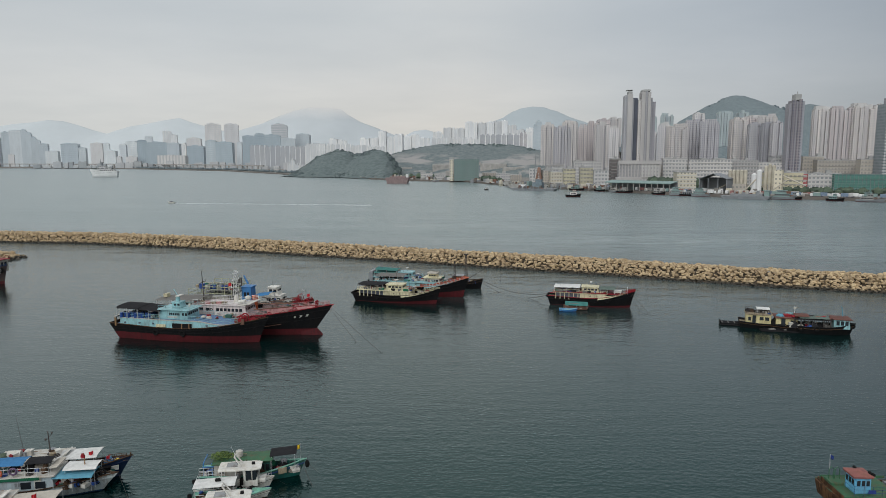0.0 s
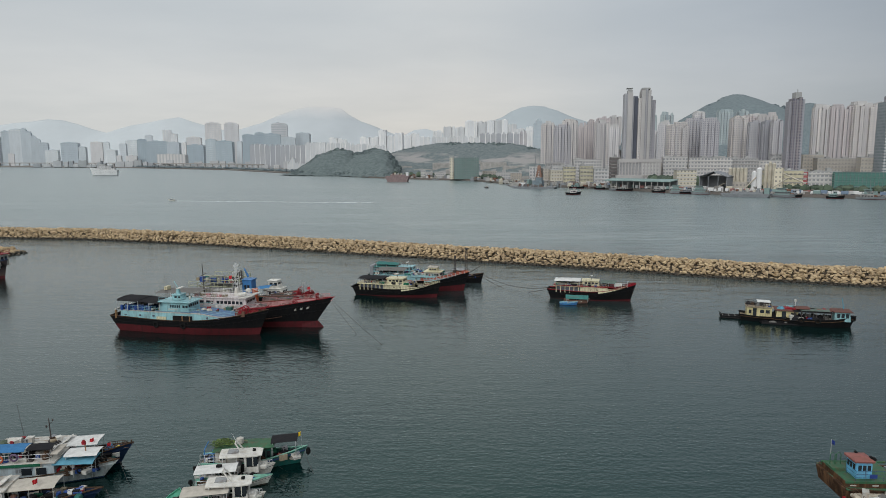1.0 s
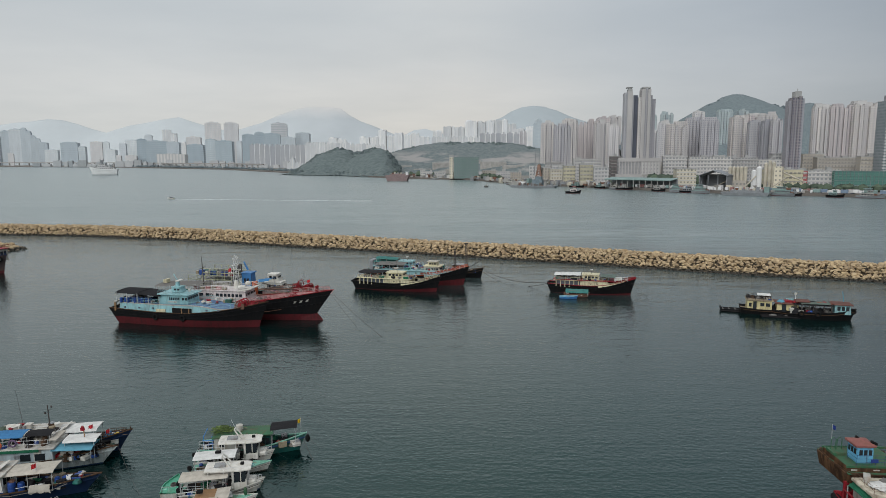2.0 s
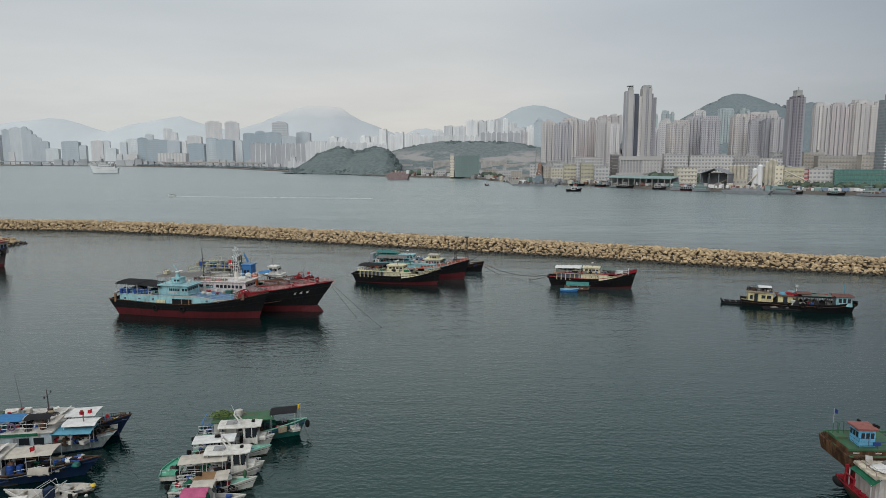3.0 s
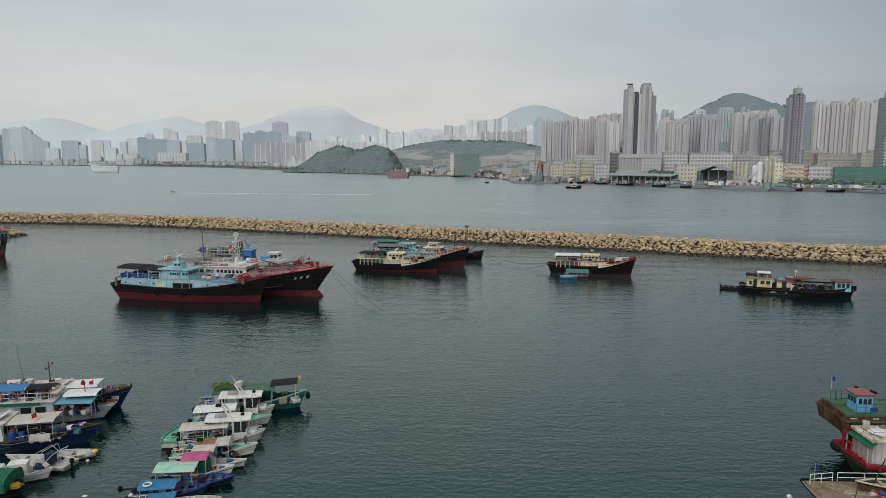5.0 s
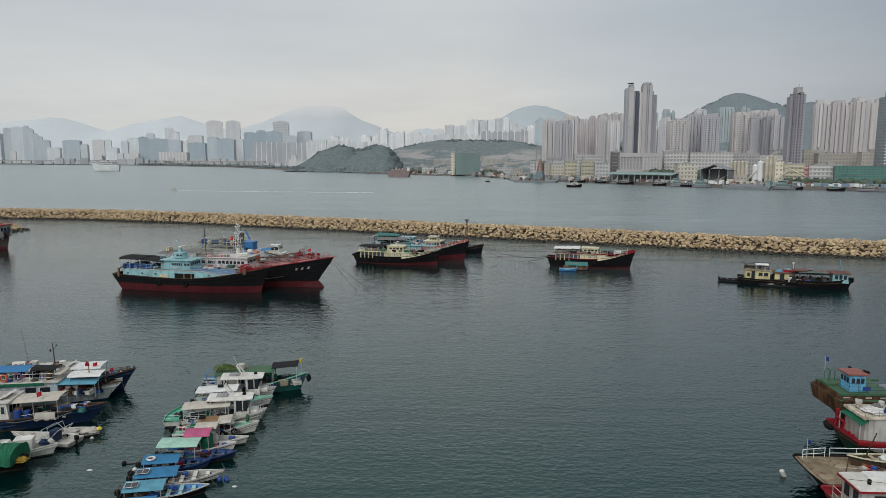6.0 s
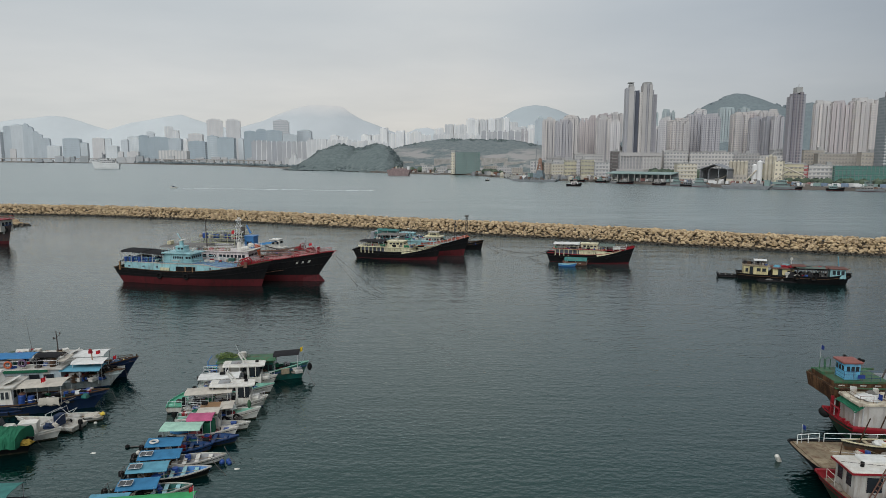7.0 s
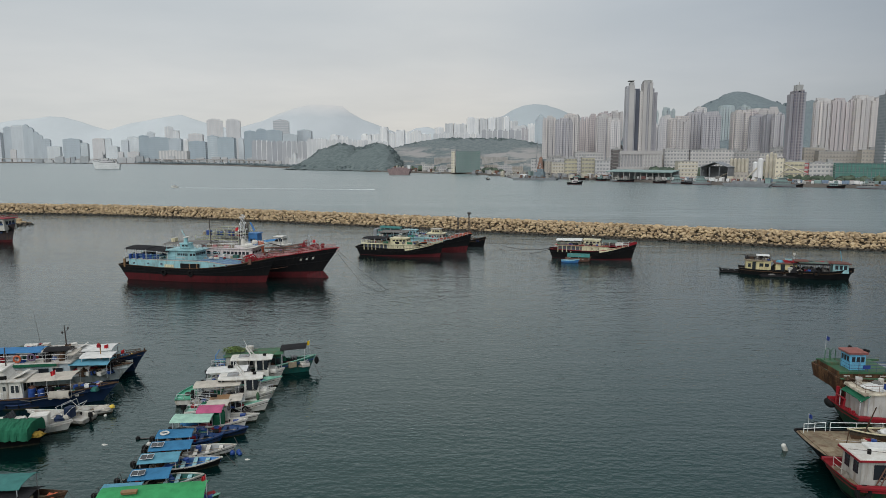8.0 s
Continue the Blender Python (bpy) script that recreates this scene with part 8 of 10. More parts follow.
def hardtop_cruiser(x, y, turn, ln, seed):
    """A white fishing cruiser with a hardtop on slim pillars and a raked aerial arch."""
    t, h = small_boat("cabin_cruiser", x, y, turn, ln, 2.3, "white fibreglass cruiser with hardtop and open green cockpit", WHITE, MINT, (0.68, 1.1, 0.62), BLUE, 0.1, WHITE, 0.35, ((0.7, OFFWHITE),), "cabin cruiser", "cruisers in the near row", inner=OFFWHITE)
    x0, x1, zt = -ln * 0.16, ln * 0.30, 2.35
    # forward house with big panes
    for k in (-1, 1):
        yy = k * 0.86
        part("side_panel", Shape().box(ln * 0.125, ln * 0.15, yy - 0.03, yy + 0.03, 0.6, zt), WHITE, t)
        part("coaming", Shape().box(ln * 0.12, ln * 0.30, yy - 0.03, yy + 0.03, 0.6, 1.20, ch=0.02), WHITE, t)
        part("pane", Shape().box(ln * 0.155, ln * 0.225, yy - 0.02, yy + 0.02, 1.31, zt - 0.02), GLASS, t)
        part("mullion", Shape().box(ln * 0.225, ln * 0.235, yy - 0.03, yy + 0.03, 1.30, zt), WHITE, t)
        part("pane", Shape().box(ln * 0.237, ln * 0.285, yy - 0.02, yy + 0.02, 1.31, zt - 0.02), GLASS, t)
    part("bulkhead", Shape().box(ln * 0.285, ln * 0.30, -0.88, 0.88, 0.6, 1.45), WHITE, t)
    for i in range(3):
        y0 = -0.86 + i * 0.58
        part("pane", Shape().box(ln * 0.285, ln * 0.29, y0 + 0.03, y0 + 0.54, 1.46, zt - 0.02), GLASS, t)
    # black sheet laid in for the shade under the hardtop
    part("cockpit_shade_sheet", Shape().box(-ln * 0.03, ln * 0.28, -0.8, 0.8, 0.46, 0.5), RUBBER, t)
    part("foredeck", Shape().box(ln * 0.26, ln * 0.40, -0.55, 0.55, 0.8, 1.15, ch=0.12), WHITE, t)
    rows = []
    for i in range(13):
        u = i / 12
        xx = x0 - 0.2 + (x1 + 0.55 - x0) * u
        w = 1.0 - 0.25 * max(0, (u - 0.75) / 0.25) ** 2
        rows.append([(xx, q * w, zt + 0.16 - 0.12 * q * q - 0.06 * u) for q in (-1, -0.75, -0.4, 0, 0.4, 0.75, 1)])
    part("hardtop", Shape().sheet(rows, 0.10), WHITE, t, "white moulded hardtop", smooth=True)
    part("roof_hatch", Shape().box(x0 + 0.5, x0 + 1.5, -0.45, 0.45, zt + 0.14, zt + 0.2, ch=0.03), GREYDECK, t)
    part("roof_vent", Shape().box(x1 - 0.6, x1 - 0.3, -0.15, 0.15, zt + 0.12, zt + 0.3, ch=0.04), RUBBER, t)
    for k in (-1, 1):
        part("pillar", Shape().tube([(x0, k * 0.95, 0.8), (x0 + 0.12, k * 0.85, zt + 0.05)], 0.035, 5), WHITETUBE, t)
        part("pillar", Shape().tube([(x0 + 1.3, k * 0.98, 0.8), (x0 + 1.4, k * 0.88, zt + 0.05)], 0.035, 5), WHITETUBE, t)
    arch = Shape()
    for k in (-0.5, 0.5):
        arch.tube([(x0 + 1.9, k, zt + 0.1), (x0 + 1.5, k * 0.8, zt + 0.7), (x0 + 1.25, k * 0.6, zt + 1.05)], 0.07, 6)
    part("aerial_arch", arch.tube([(x0 + 1.25, -0.35, zt + 1.05), (x0 + 1.25, 0.35, zt + 1.05)], 0.07, 6), WHITE, t)
    spar(t, (x0 + 1.3, 0.2, zt + 1.0), (x0 + 0.9, 0.2, zt + 1.9), 0.02, 0.01, WHITETUBE, "whip_aerial")
    # aft pulpit frames and rails
    railing(t, [(-ln * 0.47, -0.9, 0.8), (-ln * 0.2, -1.05, 0.85)], 0.7, 2, 0.02, GALV, 0.6)
    railing(t, [(-ln * 0.47, 0.9, 0.8), (-ln * 0.2, 1.05, 0.85)], 0.7, 2, 0.02, GALV, 0.6)
    railing(t, [(-ln * 0.47, -0.9, 0.8), (-ln * 0.47, 0.9, 0.8)], 0.7, 2, 0.02, GALV, 0.5)
    hull_rail(t, h, 0.78, 0.97, 0.35, GALV, n=1, r=0.018)
    bamboo(t, -ln * 0.45, 0.0, -0.2, 1.1, 4, 2.2, seed + 7)
    part("roof_rail", Shape().tube([(x0 + 0.1, -0.8, zt + 0.1), (x0 + 0.1, -0.8, zt + 0.22), (x1 - 0.2, -0.78, zt + 0.22), (x1 - 0.2, -0.78, zt + 0.1)], 0.016, 4), GALV, t)
    part("steering_console", Shape().box(ln * 0.2, ln * 0.27, -0.5, 0.5, 0.45, 1.4, ch=0.06), RUBBER, t)
    part("seat", Shape().box(-1.2, -0.8, -0.8, 0.8, 0.45, 0.8, ch=0.05), OFFWHITE, t)
    part("seat", Shape().box(ln * 0.07, ln * 0.12, -0.7, -0.2, 0.45, 1.25, ch=0.06), RUBBER, t, "black helm seat")
    part("locker", Shape().box(-ln * 0.02, ln * 0.06, 0.3, 0.85, 0.45, 1.1, ch=0.04), STEELGREY, t)
    deck_litter(t, -ln * 0.1, ln * 0.08, -0.6, 0.3, 0.5, 5, seed + 5)
    deck_litter(t, -ln * 0.42, -ln * 0.18, -0.6, 0.6, 0.45, 7, seed)
    shade_gear(t, -ln * 0.36, -ln * 0.05, -0.6, 0.6, 0.42, 4, seed + 9)
    tyre(t, h, 0.62, 0.8, -1, 0.24)
    outboard(t, -ln * 0.5, 0.3, 0.75)
    return t


def awning_boat(x, y, turn, ln, label, side, deckm, canm, span, zc=1.95, heights=(0.7, 1.15, 0.7), seed=0, rail_m=None, tyres=(), wood=False):
    """An open working boat under a flat cloth awning."""
    t, h = small_boat("fishing_boat", x, y, turn, ln, 2.1, label, side, deckm, heights, None, 0.08, rail_m or WHITE, 0.22, ((0.72, OFFWHITE),), "fishing boat", "boats in the near row", inner=MINT)
    canopy(t, -ln * span[0], ln * span[1], 1.9, zc, canm, 0.1, 0.08, 3, 0.3, sag=0.05, drop=0.06, seed=seed)
    if wood:
        part("engine_box", Shape().box(-ln * 0.22, ln * 0.04, -0.8, 0.8, 0.3, 1.4, ch=0.03), WOODBROWN, t, "brown wooden engine box")
    else:
        part("engine_box", Shape().box(-ln * 0.12, ln * 0.04, -0.5, 0.5, 0.3, 0.95, ch=0.05), OFFWHITE, t)
    railing(t, [(-ln * 0.46, -0.85, heights[2]), (-ln * 0.2, -0.98, heights[0])], 0.6, 2, 0.018, GALV, 0.6)
    railing(t, [(-ln * 0.46, 0.85, heights[2]), (-ln * 0.2, 0.98, heights[0])], 0.6, 2, 0.018, GALV, 0.6)
    thwarts(t, h, 2, 0.66, 0.84, heights[0] - 0.1, PLANKS)
    deck_litter(t, -ln * 0.42, ln * 0.26, -0.7, 0.7, 0.32, 15, seed)
    shade_gear(t, -ln * 0.4, ln * 0.1, -0.7, 0.5, 0.3, 6, seed + 9)
    bamboo(t, -ln * 0.4, ln * 0.3, 0.0, 0.7, 5, 2.4, seed + 3)
    part("roof_fitting", Shape().box(-ln * 0.2, -ln * 0.13, -0.2, 0.1, zc + 0.1, zc + 0.3, ch=0.03), RUBBER, t)
    for s in tyres:
        tyre(t, h, s, 0.75, -1, 0.23)
    outboard(t, -ln * 0.5, -0.2, 0.65)
    return t, h


def sampan(x, y, turn, ln, label, side, inner, canm, solar=True, seed=0, thw=WHITE, span=(0.46, 0.0), zc=1.05, beam=1.75):
    """A narrow outboard sampan: cloth awning aft on thin posts, open bow with thwarts."""
    t, h = small_boat("sampan", x, y, turn, ln, beam, label, side, inner, (0.42, 0.62, 0.42), None, 0.06, OFFWHITE if side not in (NAVY, BLUE) else BLUE, 0.33, None, "sampan", "sampans in the near row", inner=inner, transom=0.78, fine=0.5, bluff=2.9)
    canopy(t, -ln * span[0], ln * span[1], beam * 0.98, zc, canm, 0.07, -0.06, 2, 0.2, sag=0.035, drop=0.05, seed=seed)
    if solar:
        p = part("solar_panel", Shape().box(-ln * span[0] + 0.15, -ln * span[0] + 0.95, -0.55, 0.15, zc + 0.14, zc + 0.17), GLASS, t, "small framed solar panel")
        fr = Shape()
        for a, b in (((0.13, -0.57), (0.97, -0.57)), ((0.13, 0.17), (0.97, 0.17)), ((0.13, -0.57), (0.13, 0.17)), ((0.97, -0.57), (0.97, 0.17)), ((0.55, -0.57), (0.55, 0.17))):
            fr.tube([(-ln * span[0] + a[0], a[1], zc + 0.175), (-ln * span[0] + b[0], b[1], zc + 0.175)], 0.02, 4)
        part("panel_frame", fr, GALV, p)
    thwarts(t, h, 3, 0.58, 0.86, 0.42, thw)
    part("fore_deck", Shape().grid([[h.at(0.9, 0.96, -1, -0.05), h.at(0.9, 0.96, 0), h.at(0.9, 0.96, 1, -0.05)], [h.at(0.95, 0.96, -1, -0.05), h.at(0.95, 0.97, 0), h.at(0.95, 0.96, 1, -0.05)], [h.at(1, 0.97, -1, 0), h.at(1, 0.97, 0), h.at(1, 0.97, 1, 0)]]), inner, t)
    drum(t, ln * 0.06, 0.35, 0.2, BARRELBLUE if seed % 2 else OFFWHITE, "plastic tub standing in a sampan", 0.22, 0.42)
    deck_litter(t, -ln * 0.38, ln * 0.12, -0.5, 0.5, 0.14, 8, seed)
    part("stern_locker", Shape().box(-ln * 0.47, -ln * 0.36, -beam * 0.33, beam * 0.33, 0.12, 0.55, ch=0.03), RUBBER, t)
    part("oar", Shape().tube([(-ln * 0.2, -beam * 0.28, 0.47), (ln * 0.34, -beam * 0.14, 0.55)], 0.02, 5), PLANKS, t, "weathered wooden oar")
    outboard(t, -ln * 0.5 - 0.02, 0.0, 0.5)
    cage = Shape()
    for k in (-0.5, 0.5):
        cage.tube([(-ln * 0.5, k, 0.45), (-ln * 0.52, k, 1.0), (-ln * 0.46, k, 1.05)], 0.018, 4)
    part("stern_rail", cage.tube([(-ln * 0.52, -0.5, 1.0), (-ln * 0.52, 0.5, 1.0)], 0.018, 4), DARKTUBE, t)
    return t, h


# the middle row, outermost first
t, h = small_boat("fishing_junk", -14.9, 64.3, 9, 10.4, 3.0, "dark teal wooden fishing junk with green roofs and planted deck", TEAL, PLANKS, (0.95, 1.75, 1.0), TEAL, 0.1, MINT, 0.5, ((0.78, BLUE),), "fishing boat")
cabin(t, -3.6, 0.2, 2.2, 0.6, 2.1, OFFWHITE, GREENDECK, 0.05, (("s", 0.1, 0.3, 0.4, 0.75, 1), ("s", 0.55, 0.9, 0.4, 0.75, 2)), 0.2)
part("blue_frame", Shape().tube([(-4.6, -1.0, 0.7), (-4.6, -1.0, 2.3)], 0.05, 5).tube([(-3.8, -1.0, 0.7), (-3.8, -1.0, 2.3)], 0.05, 5).tube([(-4.7, -1.0, 1.9), (-3.6, -1.0, 1.9)], 0.05, 5).tube([(-4.6, -1.0, 2.3), (-4.6, 1.0, 2.3)], 0.05, 5), BRIGHTBLUE, t)
canopy(t, -0.6, 2.0, 2.4, 2.35, GREENDECK, 0.12, 0.05, 2, 0.6, label="faded green boarded awning")
cabin(t, 0.6, 1.8, 1.4, 0.6, 1.9, TEAL, GREENDECK, 0.1, (("s", 0.1, 0.9, 0.4, 0.85, 2),), 0.08)
canopy(t, 1.7, 4.3, 1.9, 2.75, TARP_BLACK, 0.10, 0.15, 2, 0.8, label="black sun awning")
flag(t, 4.6, 0, 1.3, 3.3, YELLOWFLAG, 0.28, 0.45, 5)
part("stem_fender", Shape().blob((5.25, 0, 1.15), 0.24, 0.22, 0.42, 8, 6), RUBBER, t, smooth=True)
drum(t, -1.4, 0.3, 2.27, OFFWHITE, "white water tank on the cabin roof", 0.36, 0.55)
deck_litter(t, 1.8, 4.2, -0.8, 0.8, 0.75, 12, 201)
deck_litter(t, -4.8, -3.4, -0.8, 0.8, 0.7, 8, 203)
shade_gear(t, 0.0, 4.0, -0.9, 0.5, 0.7, 8, 205)
bamboo(t, -3.4, 0.4, 0.4, 2.3, 4, 2.6, 204)
railing(t, [(-5.0, -1.1, 0.95), (-3.7, -1.2, 0.95)], 0.9, 3, 0.02, GALV, 0.4)
lv = Shape()
lr = random.Random(3)
LEAF = paint("bright_leaves", (0.12, 0.18, 0.045), 0.7, 0.35, 3, 20, 0)
for i in range(420):
    a, d = lr.uniform(0, 6.3), lr.random() ** 0.6
    c = Vector((-3.0 + 1.2 * d * math.cos(a), 0.1 + 0.8 * d * math.sin(a), 2.3 + lr.uniform(0.05, 0.55) * (1.2 - 0.6 * d)))
    u, v = Vector((lr.gauss(0, 1), lr.gauss(0, 1), lr.gauss(0, 0.5))).normalized() * 0.13, Vector((lr.gauss(0, 1), lr.gauss(0, 1), lr.gauss(0, 0.5))).normalized() * 0.06
    lv.add([c - u, c - v, c + u, c + v], [(0, 1, 2, 3)])
for i in range(6):
    lv.tube([(-3.0 + 0.3 * i - 0.8, 0.1, 2.2), (-3.0 + 0.3 * i - 0.8 + lr.uniform(-0.2, 0.2), 0.1 + lr.uniform(-0.4, 0.4), 2.65)], 0.02, 4)
solid("potted_plants", lv, LEAF, "leafy green pot plants growing on a cabin roof", "plants", kind="stuff", at=onto(t, 0, 0, 0))

hardtop_cruiser(-17.5, 61.8, 10, 7.4, 211)
awning_boat(-17.2, 59.7, 10, 7.2, "open boat with pale awning and mint green interior", WHITE, MINT, TARP_WHITE, (0.46, 0.06), 1.95, (0.58, 0.95, 0.55), 221, MINT)
hardtop_cruiser(-16.8, 56.1, 10, 7.2, 231)
awning_boat(-17.0, 55.6, 11, 6.7, "white working boat under a faded tan awning", OFFWHITE, MINT, TARP_TAN, (0.5, 0.10), 2.0, (0.62, 1.0, 0.6), 241)
t, h = awning_boat(-16.6, 53.3, 11, 7.0, "white working boat with brown engine box and tyre fenders", WHITE, MINT, TARP_TAN, (-0.02, 0.18), 1.45, (0.65, 1.05, 0.6), 251, WHITE, (0.62, 0.76), True)
heap(t, 0.9, 0.2, 0.95, 0.5, 0.45, 0.4, TARP_WHITE, "bundle of white cloth on a boat", "folded_cloth")
drum(t, 0.5, 0.5, 1.0, BARRELBLUE, "blue tub on an engine box", 0.3, 0.4)
part("bow_cushion", Shape().blob((2.5, 0, 1.35), 0.16, 0.12, 0.4, 8, 6), GREENDECK, t, "green bow roller cover", smooth=True)
t, h = small_boat("skiff", -25.0, 57.2, 97, 3.2, 1.7, "small skiff with mint green interior lying end on", OFFWHITE, JADE, (0.6, 0.8, 0.6), BLACK, 0.1, JADE, 0.12, None, "skiff", inner=JADE)
railing(t, [(-1.3, -0.6, 0.6), (-1.3, 0.6, 0.6)], 0.4, 1, 0.018, GALV, 0.6)
thwarts(t, h, 2, 0.3, 0.6, 0.45, MINT)
deck_litter(t, -0.6, 0.4, -0.3, 0.3, 0.5, 1, 256)
t, h = small_boat("skiff", -16.8, 50.9, 6, 5.2, 1.5, "narrow pale grey skiff with console and small awning", OFFWHITE, GREYDECK, (0.5, 0.7, 0.5), None, 0.06, WHITE, 0.25, None, "skiff")
canopy(t, -1.6, 0.2, 1.4, 1.8, TARP_TAN, 0.08, 0.05, 2, 0.3)
part("steering_console", Shape().box(-0.5, 0.1, -0.3, 0.3, 0.3, 1.15, ch=0.05), WHITE, t)
windscreen(t, 0.2, 0.6, 1.1, 0.35)
crate(t, 1.2, 0.1, 0.4, 0.4, 0.3, 0.2, BARRELBLUE, "small blue box on the foredeck")
outboard(t, -2.6, 0, 0.5)
t, h = small_boat("skiff", -17.4, 49.7, 8, 5.2, 1.7, "white skiff with red deck under a pink bimini", WHITE, pal("red_deck", (0.45, 0.10, 0.13), 0.6, 0.2), (0.5, 0.75, 0.5), None, 0.06, WHITE, 0.3, None, "skiff")
canopy(t, -1.3, 0.7, 1.6, 1.75, TARP_PINK, 0.16, 0.0, 2, 0.4, sag=0.05, label="pink cloth bimini")
part("console_cover", Shape().box(-0.1, 0.7, -0.6, 0.6, 0.3, 1.35, ch=0.15), TARP_BOTTLE, t, "dark green console cover")
crate(t, 1.6, 0.1, 0.35, 0.35, 0.3, 0.2, BARRELBLUE, "small blue box in the bow")
heap(t, -2.0, 0.2, 0.45, 0.8, 0.6, 0.7, TARP_BLUE, "blue tarpaulin bundle at the stern", "tarpaulin_bundle")
t, h = sampan(-16.9, 48.3, 8, 5.8, "navy blue open boat with a pale mint awning", NAVY, BLUE, TARP_MINT, False, 261, BLUE, (0.5, 0.02), 1.6, 1.9)
t, h = sampan(-18.4, 46.8, 13, 5.0, "blue sampan with sky blue awning and white life ring", BLUE, BLUE, TARP_DEEP, False, 265, BLUE, (0.46, 0.06), 1.05)
part("life_ring", Shape().ring((-1.7, -0.3, 1.2), 0.28, 0.07, "z", 16, 6), WHITE, t, "white life ring", smooth=True)
sampan(-16.75, 45.0, 14, 6.3, "white sampan with grey interior and blue awning", WHITE, GREYDECK, TARP_DEEP, True, 271)
sampan(-17.05, 42.9, 14, 5.8, "black sampan with bright blue interior and pale awning", BLACK, BRIGHTBLUE, TARP_SKY, True, 275, SKY)
sampan(-17.4, 40.3, 14, 5.3, "white sampan with green interior and blue awning", OFFWHITE, TEAL, TARP_DEEP, True, 281, SKY, (0.38, 0.10))
sampan(-17.9, 38.2, 13, 5.2, "blue sampan tucked beside a green roofed boat", BLUE, BLUE, TARP_SKY, False, 285, SKY)
t, h = small_boat("sampan", -15.1, 37.0, 11, 6.8, 2.1, "dark blue boat under a long bright green awning", GREENHULL, BLUE, (0.6, 1.0, 0.6), None, 0.08, MINT, 0.35, None, "sampan")
canopy(t, -3.7, 2.6, 2.2, 1.45, TARP_GREEN, 0.32, 0.0, 4, 0.3, sag=0.05, label="long bright green arched awning", name="awning")
crate(t, -1.8, -0.5, 1.72, 0.9, 0.3, 0.12, WOODBROWN, "flat brown tray on the awning")
flag(t, 2.7, -0.6, 0.8, 2.6, REDFLAG, 0.25, 0.3, 6)
drum(t, 2.7, 0.0, 0.6, BARRELBLUE, "blue tub in the bow", 0.3, 0.4)
deck_litter(t, 2.0, 2.9, -0.5, 0.5, 0.5, 4, 291)


# the west row, outermost first
def wooden_fisher(x, y, turn, ln, beam, label, side, house, strip, heights, seed, boot_m=None):
    t, h = small_boat("fishing_boat", x, y, turn, ln, beam, label, side, PLANKS, heights, boot_m or side, 0.12, strip, 0.55, ((0.80, side),), "fishing boat", rake=ln * 0.10, fine=0.5, bluff=2.3)
    return t, h


t, h = wooden_fisher(-32.4, 63.9, 9, 14.0, 3.4, "navy wooden fishing boat with white cabin and pale awnings", NAVY, WHITE, BROWNHULL, (1.0, 2.15, 1.1), 301)
cabin(t, -5.4, 1.2, 2.5, 0.7, 2.5, WHITE, OFFWHITE, 0.4, (("s", 0.1, 0.9, 0.5, 0.8, 5), ("f", 0.1, 0.9, 0.5, 0.85, 3)), 0.2)
canopy(t, 0.2, 4.0, 2.5, 2.7, TARP_WHITE, 0.1, 0.1, 2, 0.8, label="off-white awning over the foredeck")
part("roof_visor", Shape().add([(0.6, -0.8, 2.65), (1.1, -0.8, 2.98), (1.1, 0.8, 2.98), (0.6, 0.8, 2.65), (0.5, -0.8, 2.65), (1.0, -0.8, 3.03), (1.0, 0.8, 3.03), (0.5, 0.8, 2.65)], [(0, 1, 2, 3), (7, 6, 5, 4), (0, 4, 5, 1), (1, 5, 6, 2), (2, 6, 7, 3), (3, 7, 4, 0)]), WHITE, t)
spar(t, (-0.8, 0.2, 2.6), (-0.9, 0.2, 5.0), 0.07, 0.04)
part("crosstree", Shape().tube([(-0.85, -0.5, 4.3), (-0.85, 0.9, 4.4)], 0.03, 4).blob((-0.85, -0.5, 4.45), 0.1, 0.1, 0.12, 6, 4).blob((-0.85, 0.9, 4.55), 0.1, 0.1, 0.12, 6, 4), DARKTUBE, t)
part("water_tank", Shape().tube([(-4.6, 0, 2.95), (-3.4, 0, 2.95)], 0.32, 10), WHITE, t, smooth=True)
crate(t, -2.7, 0.1, 2.66, 0.6, 0.6, 0.5, OFFWHITE, "grey box on the cabin roof")
heap(t, -5.0, 0.0, 2.65, 0.5, 0.5, 0.4, TREES, "green plant tub on the roof", "plant_tub")
spar(t, (-3.4, 0.6, 2.6), (-3.9, 0.6, 6.6), 0.02, 0.01, DARKTUBE, "whip_aerial")
flag(t, 3.6, -0.9, 1.6, 3.2, REDFLAG, 0.4, 0.36, 11)
flag(t, 5.0, -0.5, 1.5, 2.5, REDFLAG, 0.34, 0.36, 12)
heap(t, 4.6, 0.3, 1.2, 0.5, 0.5, 0.7, TARP_BLUE, "blue cloth bundle in the bow", "folded_cloth")
heap(t, 5.6, 0.0, 1.5, 0.4, 0.3, 0.35, YELLOWPL, "yellow oilskins in the bow", "folded_cloth")
deck_litter(t, 1.4, 5.4, -0.9, 0.9, 0.9, 16, 303)
shade_gear(t, 1.4, 5.0, -1.1, 0.4, 0.8, 9, 701)
bamboo(t, -5.2, 1.0, 0.3, 2.68, 5, 3.6, 304)
bamboo(t, 1.8, 6.0, 0.0, 1.6, 5, 3.0, 305)
deck_litter(t, -5.2, 0.2, -0.8, 0.8, 2.64, 7, 306)
part("stem_post", Shape().box(6.72, 6.86, -0.06, 0.06, 1.9, 2.4, ch=0.03), BROWNHULL, t)
hull_rail(t, h, 0.86, 0.97, 0.3, BROWNHULL, n=1)

